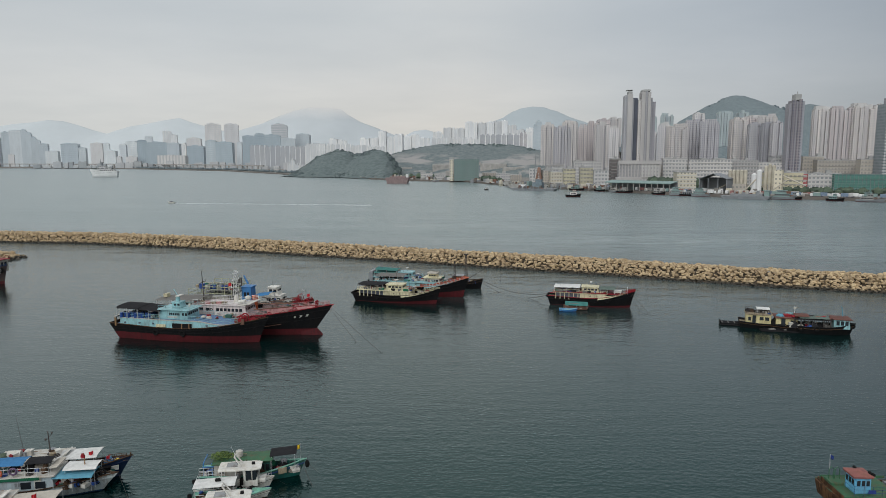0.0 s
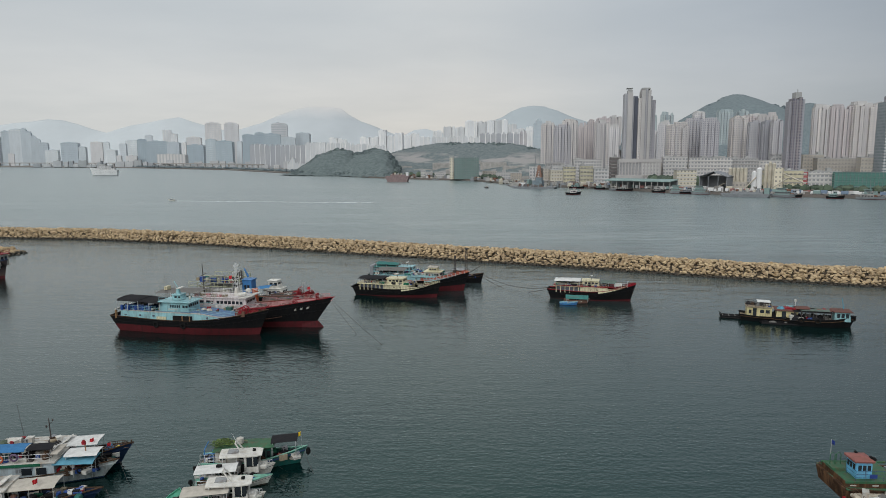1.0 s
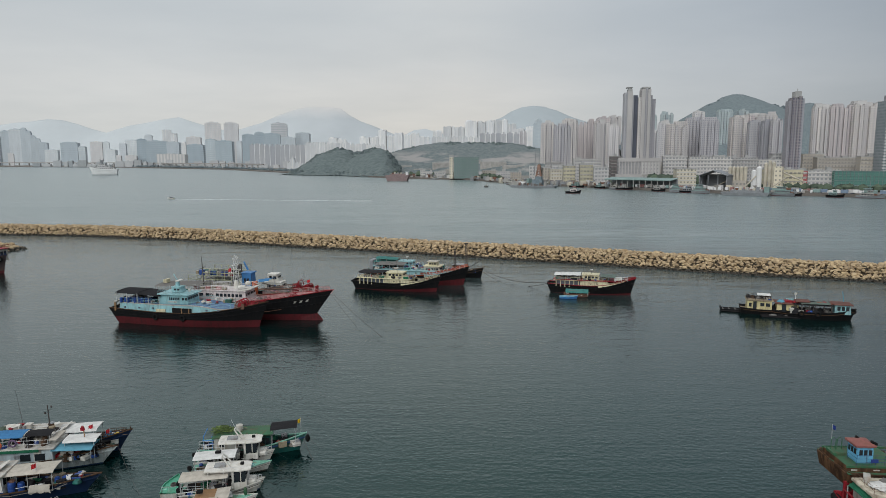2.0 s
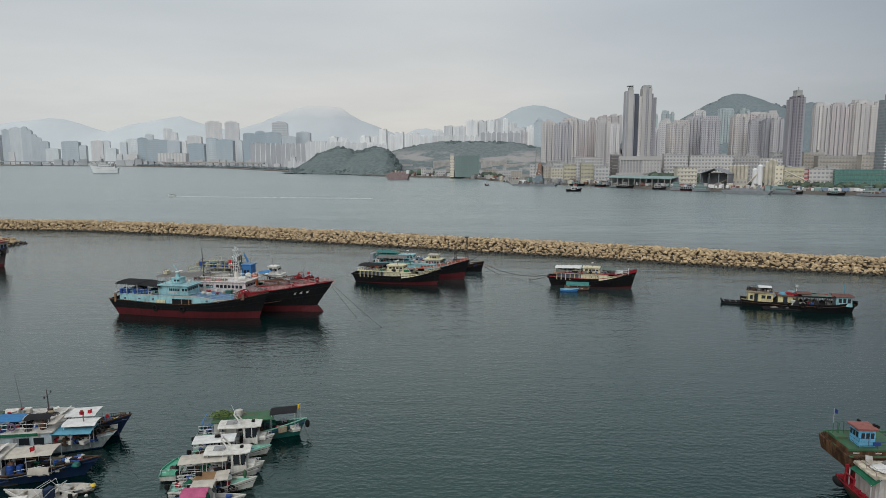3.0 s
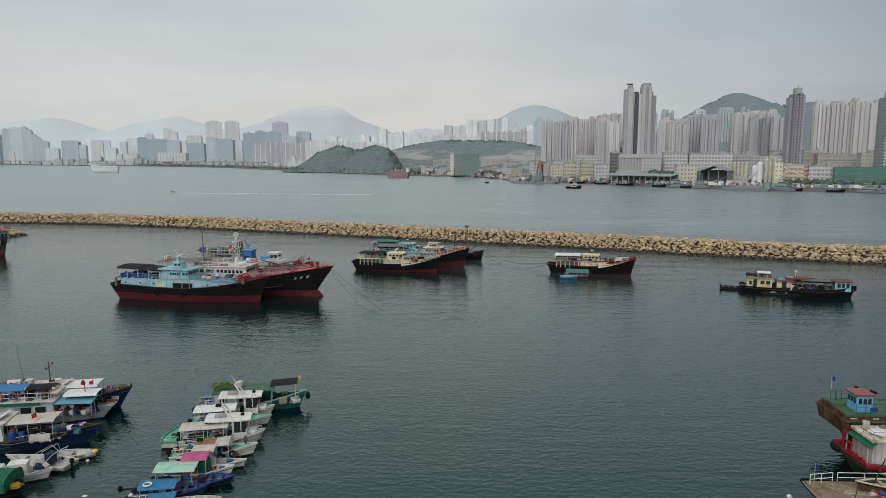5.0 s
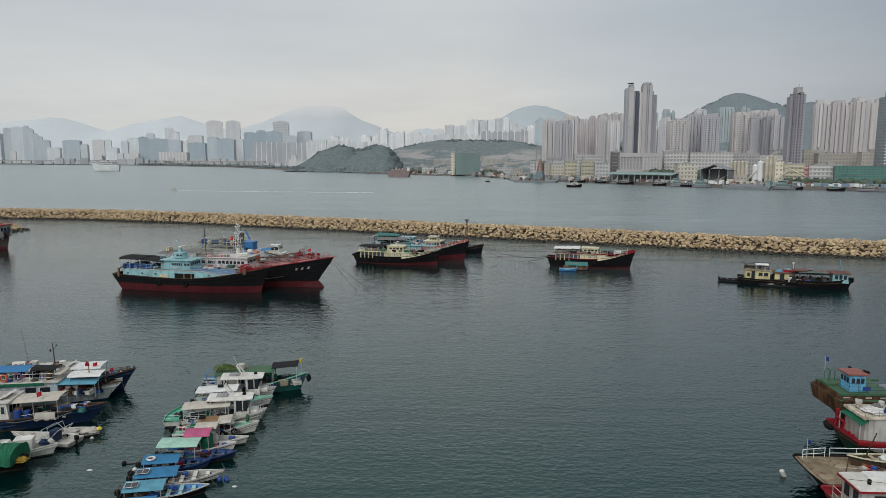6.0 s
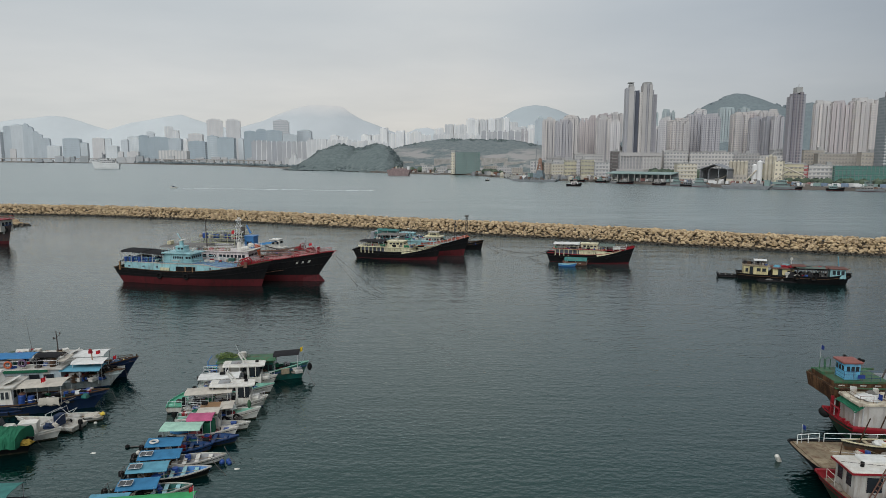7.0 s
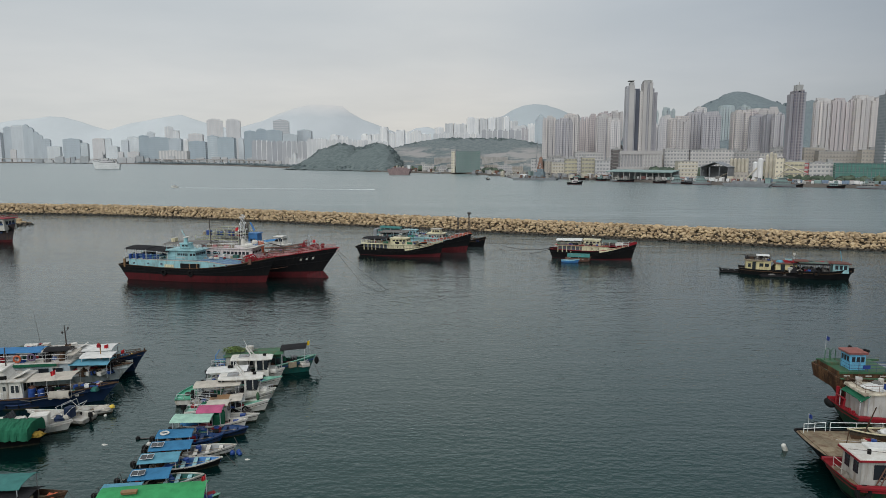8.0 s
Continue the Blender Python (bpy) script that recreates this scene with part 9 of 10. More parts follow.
t, h = wooden_fisher(-32.4, 61.0, 9, 16.5, 3.6, "long pale grey fishing boat with blue awnings and life rings", pal("weathered_grey_hull", (0.36, 0.40, 0.40), 0.6, 0.5, dirt_rgb=(0.12, 0.09, 0.07)), SKY, BROWNHULL, (1.1, 1.75, 1.3), 311, NAVY)
cabin(t, -8.0, 3.0, 2.9, 0.7, 2.35, pal("pale_grey_blue_paint", (0.44, 0.52, 0.55), 0.5, 0.25), OFFWHITE, 0.1, (("s", 0.72, 0.95, 0.35, 0.75, 2), ("s", 0.02, 0.2, 0.4, 0.75, 2)), 0.15)
part("side_cloth", Shape().box(-7.8, 1.8, -1.62, -1.56, 2.15, 2.42), TARP_BOTTLE, t, "dark green rolled side cloth")
for i in range(5):
    part("marking", Shape().box(-0.4 + i * 0.3, -0.22 + i * 0.3, -1.475, -1.45, 1.55, 1.9), STEELGREY, t, "plain dark marking")
door(t, -2.4, 0.7, 0.75, 2.3, "s", -1.45, SKY)
door(t, 1.6, 0.6, 0.75, 2.3, "s", -1.45, WHITE)
canopy(t, -4.9, 0.2, 1.9, 3.5, TARP_BLUE, 0.16, 0.0, 4, 2.4, sag=0.1, label="bright blue cloth awning")
canopy(t, 0.3, 2.6, 1.5, 3.5, TARP_BLACK, 0.12, 0.0, 2, 2.4, sag=0.08)
railing(t, [(-7.8, -1.45, 2.5), (2.6, -1.45, 2.5), (2.6, 1.45, 2.5)], 0.75, 2, 0.02, WHITETUBE, 1.0)
life_ring(t, -1.7, -1.5, 2.95)
part("life_ring", Shape().ring((-0.4, -1.55, 3.1), 0.30, 0.09, "y", 16, 6), pal("faded_purple", (0.13, 0.09, 0.16), 0.5, 0.3), t, "dark purple life ring", smooth=True)
part("roof_visor", Shape().box(2.5, 3.2, -1.1, 1.1, 3.0, 3.08, ch=0.03), TARP_TAN, t)
heap(t, 1.4, 0.2, 2.45, 0.8, 0.8, 0.7, ROPE, "tangle of nets under the awning")
canopy(t, 3.6, 6.6, 2.0, 2.75, TARP_WHITE, 0.10, 0.0, 2, 0.8, label="clean white foredeck awning")
canopy(t, 2.8, 6.4, 2.5, 2.25, TARP_SKY, 0.10, -0.1, 3, 0.8, sag=0.08, label="sky blue cloth awning", y=-0.35)
for i, (x, y, m) in enumerate(((3.6, -0.6, WHITE), (4.1, -0.5, WHITE), (3.9, 0.3, OFFWHITE), (4.6, -0.2, RED), (3.0, -0.7, REDFLAG), (2.6, -0.8, REDFLAG))):
    crate(t, x, y, 0.95, 0.55, 0.45, 0.75 if i < 3 else 0.5, m, "stacked foam fish box on the foredeck", i * 11)
spar(t, (5.4, -0.2, 1.0), (5.3, -0.2, 3.9), 0.07, 0.045, WOODBROWN)
heap(t, 5.2, -0.2, 3.5, 0.2, 0.2, 0.4, RED, "furled red flag on a mast", "furled_flag")
ring = Shape().ring((6.0, 0.0, 2.1), 0.75, 0.04, "z", 18, 4)
part("bow_hoop", ring, DARKTUBE, t)
for i in range(3):
    part("bow_coil", Shape().ring((6.2 + 0.3 * i, -0.6 + 0.25 * i, 1.75 + 0.05 * i), 0.3, 0.09, "y", 12, 5), RUBBER, t)
deck_litter(t, 2.4, 7.2, -1.0, 1.0, 0.95, 18, 315)
shade_gear(t, 3.2, 6.6, -1.1, 0.3, 0.9, 9, 711)
shade_gear(t, -5.0, 2.0, -0.9, 0.8, 2.46, 9, 712)
bamboo(t, -7.4, 1.6, -0.4, 2.55, 7, 3.8, 316)
bamboo(t, 3.0, 7.4, 0.2, 1.5, 6, 2.8, 317)
deck_litter(t, -7.6, 1.2, -1.1, 1.1, 2.46, 18, 318)
for i in range(12):
    part("post", Shape().tube([(-7.7 + 0.85 * i, -1.42, 2.4), (-7.7 + 0.85 * i, -1.42, 3.4)], 0.016, 4), GALV, t)
tyre(t, h, 0.86, 0.86, -1, 0.24)

t, h = wooden_fisher(-31.1, 55.6, 10, 15.0, 3.3, "blue wooden fishing boat with white wheelhouse and tan awning", NAVY, WHITE, BROWNHULL, (1.0, 1.65, 1.1), 321)
cabin(t, -6.4, 0.0, 2.5, 0.7, 2.5, WHITE, OFFWHITE, 0.2, (("s", 0.49, 0.67, 0.45, 0.78, 2), ("s", 0.84, 0.955, 0.45, 0.8, 2), ("s", 0.30, 0.46, 0.45, 0.78, 2), ("s", 0.02, 0.2, 0.45, 0.78, 2), ("f", 0.1, 0.9, 0.4, 0.8, 3)), 0.25, name="wheelhouse")
door(t, -1.5, 0.6, 0.75, 2.4, "s", -1.25, OFFWHITE)
part("door_pane", Shape().box(-1.62, -1.38, -1.30, -1.27, 1.7, 2.1), GLASS, t)
part("cabin_band", Shape().box(-6.4, 0.0, -1.275, -1.25, 0.8, 1.0), BLUE, t)
bamboo(t, -6.0, -1.0, 0.5, 2.75, 5, 3.6, 326)
bamboo(t, 0.6, 4.6, -0.6, 1.15, 5, 3.0, 327)
deck_litter(t, -6.0, -5.3, -0.8, 0.8, 2.66, 3, 328)
deck_litter(t, 3.2, 5.8, -0.8, 0.8, 1.2, 9, 329)
cabin(t, -5.2, -1.4, 1.9, 2.6, 3.4, WHITE, WHITE, 0.4, (("s", 0.1, 0.3, 0.4, 0.8, 1),), 0.15, name="flying_bridge")
part("roof_visor", Shape().add([(-1.0, -0.9, 2.6), (-0.2, -0.9, 2.95), (-0.2, 0.9, 2.95), (-1.0, 0.9, 2.6), (-1.1, -0.9, 2.6), (-0.3, -0.9, 3.0), (-0.3, 0.9, 3.0), (-1.1, 0.9, 2.6)], [(0, 1, 2, 3), (7, 6, 5, 4), (0, 4, 5, 1), (1, 5, 6, 2), (2, 6, 7, 3), (3, 7, 4, 0)]), WHITE, t)
canopy(t, -0.2, 4.0, 2.4, 2.55, TARP_TAN, 0.10, 0.15, 3, 0.8, sag=0.1, label="stained tan cloth awning")
spar(t, (-1.9, 0.2, 3.4), (-1.9, 0.2, 5.2), 0.06, 0.04)
flag(t, -3.2, -0.6, 3.4, 4.4, REDFLAG, 0.4, 0.5, 14)
flag(t, 2.6, -0.9, 2.5, 3.3, REDFLAG, 0.4, 0.4, 15)
part("black_floodlight", Shape().box(-2.6, -1.4, -1.05, -0.85, 2.65, 2.95, ch=0.04), RUBBER, t)
drum(t, 0.5, -0.8, 0.75, BARRELBLUE, "blue drum beside the wheelhouse", 0.32, 0.95)
drum(t, 1.2, -0.7, 0.75, BARRELBLUE, "blue drum beside the wheelhouse", 0.28, 0.8)
heap(t, 0.5, -0.7, 1.7, 0.3, 0.25, 0.2, RUST, "rusty floats on a drum", "fishing_float")
drape = [[(2.1 + 1.7 * k / 8 + 0.05 * math.sin(5 * q + k), -1.1 - 0.42 * min(1.0, 2 * q) - 0.03 * math.sin(k * 2.1), 1.32 + 0.22 * math.sin(math.pi * min(1.0, 1.6 * q)) - 0.75 * max(0.0, q - 0.45) * (1.0 + 0.25 * math.sin(k * 1.7))) for k in range(9)] for q in (0.0, 0.2, 0.4, 0.6, 0.8, 1.0)]
part("hung_canvas", Shape().sheet(drape, 0.02), TARP_TAN, t, "pale canvas hung over the side", smooth=True)
heap(t, 3.6, 0.2, 1.0, 0.7, 0.6, 0.6, ROPE, "heap of nets and ropes on the foredeck")
heap(t, 4.8, 0.0, 1.2, 0.6, 0.5, 0.4, TARP_WHITE, "white sheet bundle in the bow", "folded_cloth")
for i, m in enumerate((BARRELBLUE, RED, BARRELBLUE, OFFWHITE)):
    crate(t, 5.4 + 0.3 * (i % 2), -0.4 + 0.3 * i, 1.25, 0.4, 0.3, 0.3, m, "coloured fish basket in the bow", i * 20)
deck_litter(t, 1.0, 3.4, -0.9, 0.9, 0.75, 10, 323)
shade_gear(t, 0.6, 4.6, -1.0, 0.8, 0.75, 12, 721)
part("deck_rope", Shape().tube([(-1.0, -1.55, 1.05), (0.6, -1.62, 0.8), (2.0, -1.6, 1.0), (3.4, -1.5, 0.85), (5.0, -1.1, 1.35)], 0.03, 5), ROPE, t, "slack grey rope along the side")
for i in range(2):
    q = h.at(0.80 + 0.035 * i, 0.72, -1, 0.01)
    part("marking", Shape().box(q[0], q[0] + 0.28, q[1] - 0.02, q[1] + 0.08, q[2] - 0.1, q[2] + 0.18), OFFWHITE, t, "plain pale marking on the bow")
railing(t, [(-7.2, -1.5, 1.05), (-1.5, -1.6, 1.0)], 0.6, 2, 0.02, WHITETUBE, 1.0)

t, h = small_boat("skiff", -37.0, 51.4, 170, 6.2, 2.1, "white open skiff with outboard, windscreen and dark bimini frame", OFFWHITE, OFFWHITE, (0.44, 0.62, 0.42), None, 0.08, WHITE, 0.36, ((0.8, OFFWHITE),), "skiff", inner=OFFWHITE, fine=0.34, bluff=2.0, rake=0.8)
thwarts(t, h, 3, 0.35, 0.8, 0.45, OFFWHITE)
part("steering_console", Shape().box(-1.5, -0.9, -0.4, 0.4, 0.3, 1.2, ch=0.08), NAVY, t)
bim = Shape()
for x, z in ((-2.2, 1.5), (-1.2, 1.6), (-0.6, 1.4)):
    bim.tube([(-1.4, -0.95, 0.7), (x, -0.85, z), (x, 0.85, z), (-1.4, 0.95, 0.7)], 0.025, 5)
part("bimini_frame", bim, GALV, t)
outboard(t, -3.0, 0, 0.5)
bars(t, -1.9, 1.0, 0.55, 3, 0.1, 0.18, STEELGREY, gap=0.06)
t, h = small_boat("tender", -29.9, 52.4, 6, 3.4, 1.4, "small worn tender with folded canvas and foam", OFFWHITE, PLANKS, (0.45, 0.6, 0.45), None, 0.06, WHITE, 0.25, None, "dinghy")
heap(t, 0.8, 0, 0.35, 0.7, 0.45, 0.35, TARP_TAN, "folded tan canvas in a tender", "canvas")
heap(t, -0.8, 0, 0.3, 0.6, 0.4, 0.3, OFFWHITE, "white foam blocks in a tender", "foam_block")
heap(t, 1.5, 0.0, 0.5, 0.25, 0.2, 0.2, YELLOWPL, "yellow rope bundle on a bow", "folded_cloth")
t, h = small_boat("motor_boat", -31.3, 48.6, 10, 7.0, 2.4, "white motor boat with windscreen, cool box and bow gear", WHITE, OFFWHITE, (0.65, 0.95, 0.62), None, 0.1, WHITE, 0.35, ((0.8, OFFWHITE),), "motor boat")
part("foredeck", Shape().box(-2.6, -0.2, -0.95, 0.95, 0.6, 1.15, ch=0.2), WHITE, t)
windscreen(t, -1.0, 1.6, 1.1, 0.6)
crate(t, 1.0, 0.1, 0.6, 1.3, 0.9, 0.85, WHITE, "large white cool box on a motor boat", 8)
crate(t, 1.2, -0.6, 0.6, 0.5, 0.4, 0.4, STEELGREY, "grey box on a motor boat")
heap(t, 2.5, 0.0, 0.95, 0.45, 0.4, 0.35, NAVY, "dark blue oilskins in the bow", "folded_cloth")
heap(t, 2.9, 0.1, 1.0, 0.3, 0.25, 0.28, TARP_TAN, "pale rags on a bow", "folded_cloth")
railing(t, [(-1.4, -0.9, 0.85), (1.2, -1.0, 0.85)], 0.5, 1, 0.018, GALV)
t, h = small_boat("covered_boat", -31.9, 46.0, 5, 8.0, 2.5, "dark boat fully covered by a bottle green tarpaulin", BLACK, PLANKS, (0.92, 1.2, 0.92), None, 0.08, BLACK, 0.3, None, "covered boat")
rows = []
tr = random.Random(12)
for i in range(73):
    u = i / 72
    line = []
    rib = 0.09 * abs(math.sin(u * math.pi * 11)) ** 0.6
    for j in range(13):
        q = math.pi * j / 12
        fold = 1 + 0.05 * math.sin(u * 88) * abs(math.cos(q))
        line.append((-4.1 + 7.4 * u, -1.28 * fold * math.cos(q) * (1 if 0 < j < 12 else 1.06) + tr.uniform(-0.03, 0.03), 0.86 + (1.12 - rib) * max(0.0, math.sin(q)) ** 0.5 + tr.uniform(-0.04, 0.04)))
    rows.append(line)
part("tarpaulin", Shape().sheet(rows, 0.02), TARP_BOTTLE, t, "creased bottle green tarpaulin")
heap(t, 3.55, -0.3, 0.85, 0.5, 0.5, 0.3, cloth("ochre_canvas", (0.30, 0.20, 0.04)), "crumpled ochre canvas at a bow", "canvas")
part("end_cloth", Shape().sheet([[(3.31, -1.28 * math.cos(math.pi * j / 12), 0.8) for j in range(13)], [(3.34, -1.27 * math.cos(math.pi * j / 12), 0.84 + 0.55 * math.sin(math.pi * j / 12) ** 0.5) for j in range(13)], [(3.30, -1.27 * math.cos(math.pi * j / 12), 0.85 + 1.1 * math.sin(math.pi * j / 12) ** 0.5) for j in range(13)]], 0.02), TARP_BOTTLE, t)
for s in (0.1, 0.4):
    p = h.at(s, 0.5, -1, 0.18)
    part("float_fender", Shape().blob(p, 0.17, 0.17, 0.24, 8, 6), WHITE, t, smooth=True)
t, h = small_boat("covered_boat", -24.9, 37.1, 4, 7.4, 2.3, "worn wooden boat under torn teal and grey netting", BROWNHULL, PLANKS, (0.6, 0.95, 0.6), None, 0.08, BROWNHULL, 0.3, None, "covered boat")
canopy(t, -3.6, 1.4, 2.3, 1.75, TARP_TEAL, 0.18, 0.1, 3, 0.3, sag=0.1, label="torn teal netting awning")
canopy(t, -3.4, 2.0, 2.1, 1.1, TARP_BLACK, 0.25, 0.0, 2, 0.3, sag=0.08, label="grey cloth cover", y=-0.5)
flag(t, -1.9, 0.9, 0.6, 2.4, REDFLAG, 0.35, 0.5, 17)
heap(t, 2.7, 0.0, 0.5, 0.5, 0.35, 0.3, ORANGEFLOAT, "orange floats in a bow", "fishing_float")
part("bow_bitt", Shape().cyl((1.8, -0.2), 0.12, 0.5, 1.3, 8), RUBBER, t)
t, h = small_boat("rowing_boat", -37.0, 53.4, 4, 3.6, 1.3, "small dark blue rowing boat between larger ones", NAVY, PLANKS, (0.45, 0.6, 0.45), None, 0.06, BLUE, 0.25, None, "rowing boat")

# ---- the east group ----
def steel_bow(name, x, y, turn, ln, beam, label, side, deckm, heights, rail_m, boot_m, boot=0.3, bluff=4.0, fine=0.6, rake=1.6, drop=0.5, inner=None, strake=None, category="work boat", transom=0.9):
    a = radians(turn)
    t = thing(name, x - math.cos(a) * ln / 2, y - math.sin(a) * ln / 2, 0, turn, label, category)
    h = Hull(ln, beam, *heights, 0.5, rake, 0.3, transom, fine, bluff, 0.6)
    build_hull(t, h, side, boot_m, boot, deckm, drop, rail_m, strake, inner)
    return t, h


t, h = steel_bow("sand_dredger", 31.95, 55.1, 179, 20.3, 4.9, "rusty brown steel work vessel with green deck and blue wheelhouse", BROWNHULL, GREENDECK, (3.2, 3.6, 3.4), BROWNHULL, BLACK, 0.4, 14.0, 0.965, 2.4, 0.04)
RUSTPLANK = pal("rusty_brown_plate", (0.075, 0.042, 0.026), 0.9, 0.85, var=0.55, sheen=0.08, dirt_rgb=(0.17, 0.09, 0.045))
part("raised_deck", Shape().box(5.2, 9.85, -1.9, 1.9, 3.3, 3.95, ch=0.04), RUSTPLANK, t)
for sd in (-1, 1):
    part("green_coaming", Shape().box(4.4, 9.9, 1.9 * sd - 0.06, 1.9 * sd + 0.06, 3.86, 4.04, ch=0.02).box(5.0, 10.0, 2.33 * sd - 0.14, 2.33 * sd + 0.14, 3.52, 3.6, ch=0.02), GREENDECK, t)
for i in range(5):
    part("bow_plank", Shape().box(9.75 - 0.12 * i, 10.16 - 0.05 * i, -2.2 + 0.02 * i, 2.2 - 0.02 * i, 3.36 - 0.24 * i, 3.58 - 0.24 * i, ch=0.03), RUSTPLANK, t)
for sd in (-1, 1):
    for i in range(4):
        a, b = h.at(0.62, 0.93 - 0.12 * i, sd, 0.02), h.at(0.97, 0.93 - 0.12 * i, sd, 0.02)
        part("side_plank", Shape().tube([a, h.at(0.8, 0.93 - 0.12 * i, sd, 0.01), b], 0.05, 5), RUSTPLANK, t)
part("deck_plate", Shape().box(5.25, 9.8, -1.86, 1.86, 3.94, 4.0), GREENDECK, t)
part("hatch_cover", Shape().box(8.8, 9.9, -1.3, -0.1, 4.0, 4.22, ch=0.05), GREENDECK, t)
cabin(t, 7.45, 8.75, 1.45, 4.0, 5.4, pal("wheelhouse_blue", (0.14, 0.42, 0.62), 0.5, 0.3), pal("dull_red_roof", (0.25, 0.09, 0.08), 0.6, 0.3), 0.0, (("s", 0.06, 0.94, 0.5, 0.82, 3), ("p", 0.06, 0.94, 0.5, 0.82, 3), ("f", 0.06, 0.94, 0.5, 0.82, 3), ("a", 0.06, 0.94, 0.5, 0.82, 3)), 0.14, name="wheelhouse", y=0.6)
part("roof_peak", Shape().add([(7.25, -0.3, 5.54), (8.95, -0.3, 5.54), (8.95, 1.5, 5.54), (7.25, 1.5, 5.54), (8.1, 0.6, 5.8)], [(0, 1, 4), (1, 2, 4), (2, 3, 4), (3, 0, 4)]), pal("faded_red_roof", (0.27, 0.10, 0.085), 0.6, 0.3), t)
for x, y in ((8.0, -0.3), (7.3, 0.7), (7.2, 1.0)):
    part("searchlight", Shape().tube([(x, y, 5.62), (x + 0.1, y + 0.35, 5.68)], 0.12, 7), RUBBER, t)
railing(t, [(6.0, 1.75, 4.0), (9.0, 1.75, 4.0), (9.0, 0.4, 4.0)], 0.85, 3, 0.016, BLUE, 0.7)
lad = Shape()
for x in (9.2, 9.7):
    lad.tube([(x, -0.9, 4.0), (x, -0.9, 5.1), (x - 0.2, -0.9, 5.3), (x - 0.4, -0.9, 5.1), (x - 0.4, -0.9, 4.0)], 0.035, 5)
part("boarding_rail", lad, GREENDECK, t)
flag(t, 9.7, -0.9, 3.9, 6.4, BLUEFLAG, 0.3, 0.36, 21)
part("name_board", Shape().box(7.3, 7.9, 1.77, 1.81, 4.25, 4.55), BLUEFLAG, t)
for x in (6.0, 7.2, 9.0):
    part("marking", Shape().box(x, x + 0.5, 1.9, 1.92, 3.62, 3.72), OFFWHITE, t, "plain pale marking")
    part("marking", Shape().box(x, x + 0.5, -1.92, -1.9, 3.62, 3.72), OFFWHITE, t, "plain pale marking")
for s, sd in ((0.93, 1), (0.88, 1), (0.93, -1)):
    tyre(t, h, s, 0.45, sd, 0.45)
spar(t, (5.2, 0.5, 3.6), (2.6, 0.2, 10.5), 0.07, 0.04, DARKTUBE, "derrick")
spar(t, (3.9, -0.6, 4.4), (-3.0, -1.0, 3.4), 0.16, 0.13, GREENHULL, "boom")
part("white_box", Shape().box(-1.0, 3.0, -1.6, 1.6, 3.2, 4.4, ch=0.05), OFFWHITE, t)
part("deck_well", Shape().box(3.1, 4.5, -1.9, 1.9, 3.25, 3.6), STEELGREY, t)
spar(t, (0.4, -0.5, 4.4), (1.3, -0.9, 8.2), 0.14, 0.12, RED, "crane_arm")
part("crane_hook", Shape().blob((1.4, -0.9, 7.4), 0.25, 0.2, 0.3, 8, 5).tube([(1.4, -0.9, 7.4), (1.2, -0.9, 4.6)], 0.04, 4), RED, t)

PALEROOF = paint("pale_canvas_roof", (0.52, 0.47, 0.37), 0.85, 0.35, 1.2, 9, 0.03, dirt=0.4)
t, h = steel_bow("tug", 31.0, 50.8, 179, 16, 4.6, "dark green work boat with red rails and white deckhouse", GREENHULL, GREENDECK, (1.45, 1.85, 1.5), RED, BLACK, 0.3, 14.0, 0.96, 1.1, 0.5, RED, ((0.86, RED),))
cabin(t, -6.0, 6.8, 2.7, 0.95, 3.3, TUGWHITE, PALEROOF, 0.0, (("p", 0.64, 0.72, 0.62, 0.85, 1), ("p", 0.45, 0.58, 0.62, 0.84, 1), ("p", 0.05, 0.25, 0.62, 0.84, 1)), 0.12, 0.14, name="deckhouse")
door(t, 3.6, 0.7, 0.98, 3.0, "p", 1.37, WOODBROWN)
canopy(t, 6.5, 7.25, 3.0, 3.15, TARP_BOTTLE, 0.05, -0.5, 2, 1.4, sag=0.25, label="ragged green canvas awning")
railing(t, [(6.8, -1.3, 3.5), (6.8, 1.3, 3.5), (-5.8, 1.3, 3.5)], 0.55, 2, 0.016, RUST, 1.0)
heap(t, 5.4, 0.1, 3.5, 1.0, 0.9, 0.28, TARP_WHITE, "folded white canvas on a deckhouse roof", "canvas")
heap(t, 3.0, 0.1, 3.5, 1.7, 0.9, 0.3, TARP_TAN, "tan sheets on a deckhouse roof", "canvas")
drum(t, 4.6, 1.85, 0.98, BARRELBLUE, "blue tub on the side deck", 0.4, 0.5)
part("bow_frame", Shape().tube([(7.4, -1.7, 1.4), (7.3, -1.7, 2.3), (7.3, -0.5, 2.3), (7.4, -0.5, 1.4)], 0.08, 6).tube([(7.0, -1.7, 1.4), (7.3, -1.7, 2.2)], 0.06, 5), RED, t)
part("bow_post", Shape().box(7.0, 7.22, -2.1, -1.88, 1.2, 2.9, ch=0.03).box(6.3, 6.5, -2.1, -1.9, 1.2, 2.7, ch=0.03).tube([(7.1, -2.0, 2.7), (6.4, -2.0, 2.55)], 0.09, 6).tube([(7.1, -2.0, 1.9), (6.4, -2.0, 1.9)], 0.07, 6), RED, t)
part("bow_step", Shape().box(6.85, 7.5, -2.0, 1.9, 1.3, 1.46, ch=0.04), RED, t)
for sd in (-1, 1):
    part("red_rail", Shape().grid([[(a, b + o * sd, c + dz) for a, b, c in (h.at(0.3 + 0.69 * k / 12, 1, sd) for k in range(13))] for o, dz in ((0.05, -0.22), (0.09, 0.0), (0.06, 0.1), (-0.2, 0.1), (-0.2, -0.1))], flip=sd < 0), RED, t)
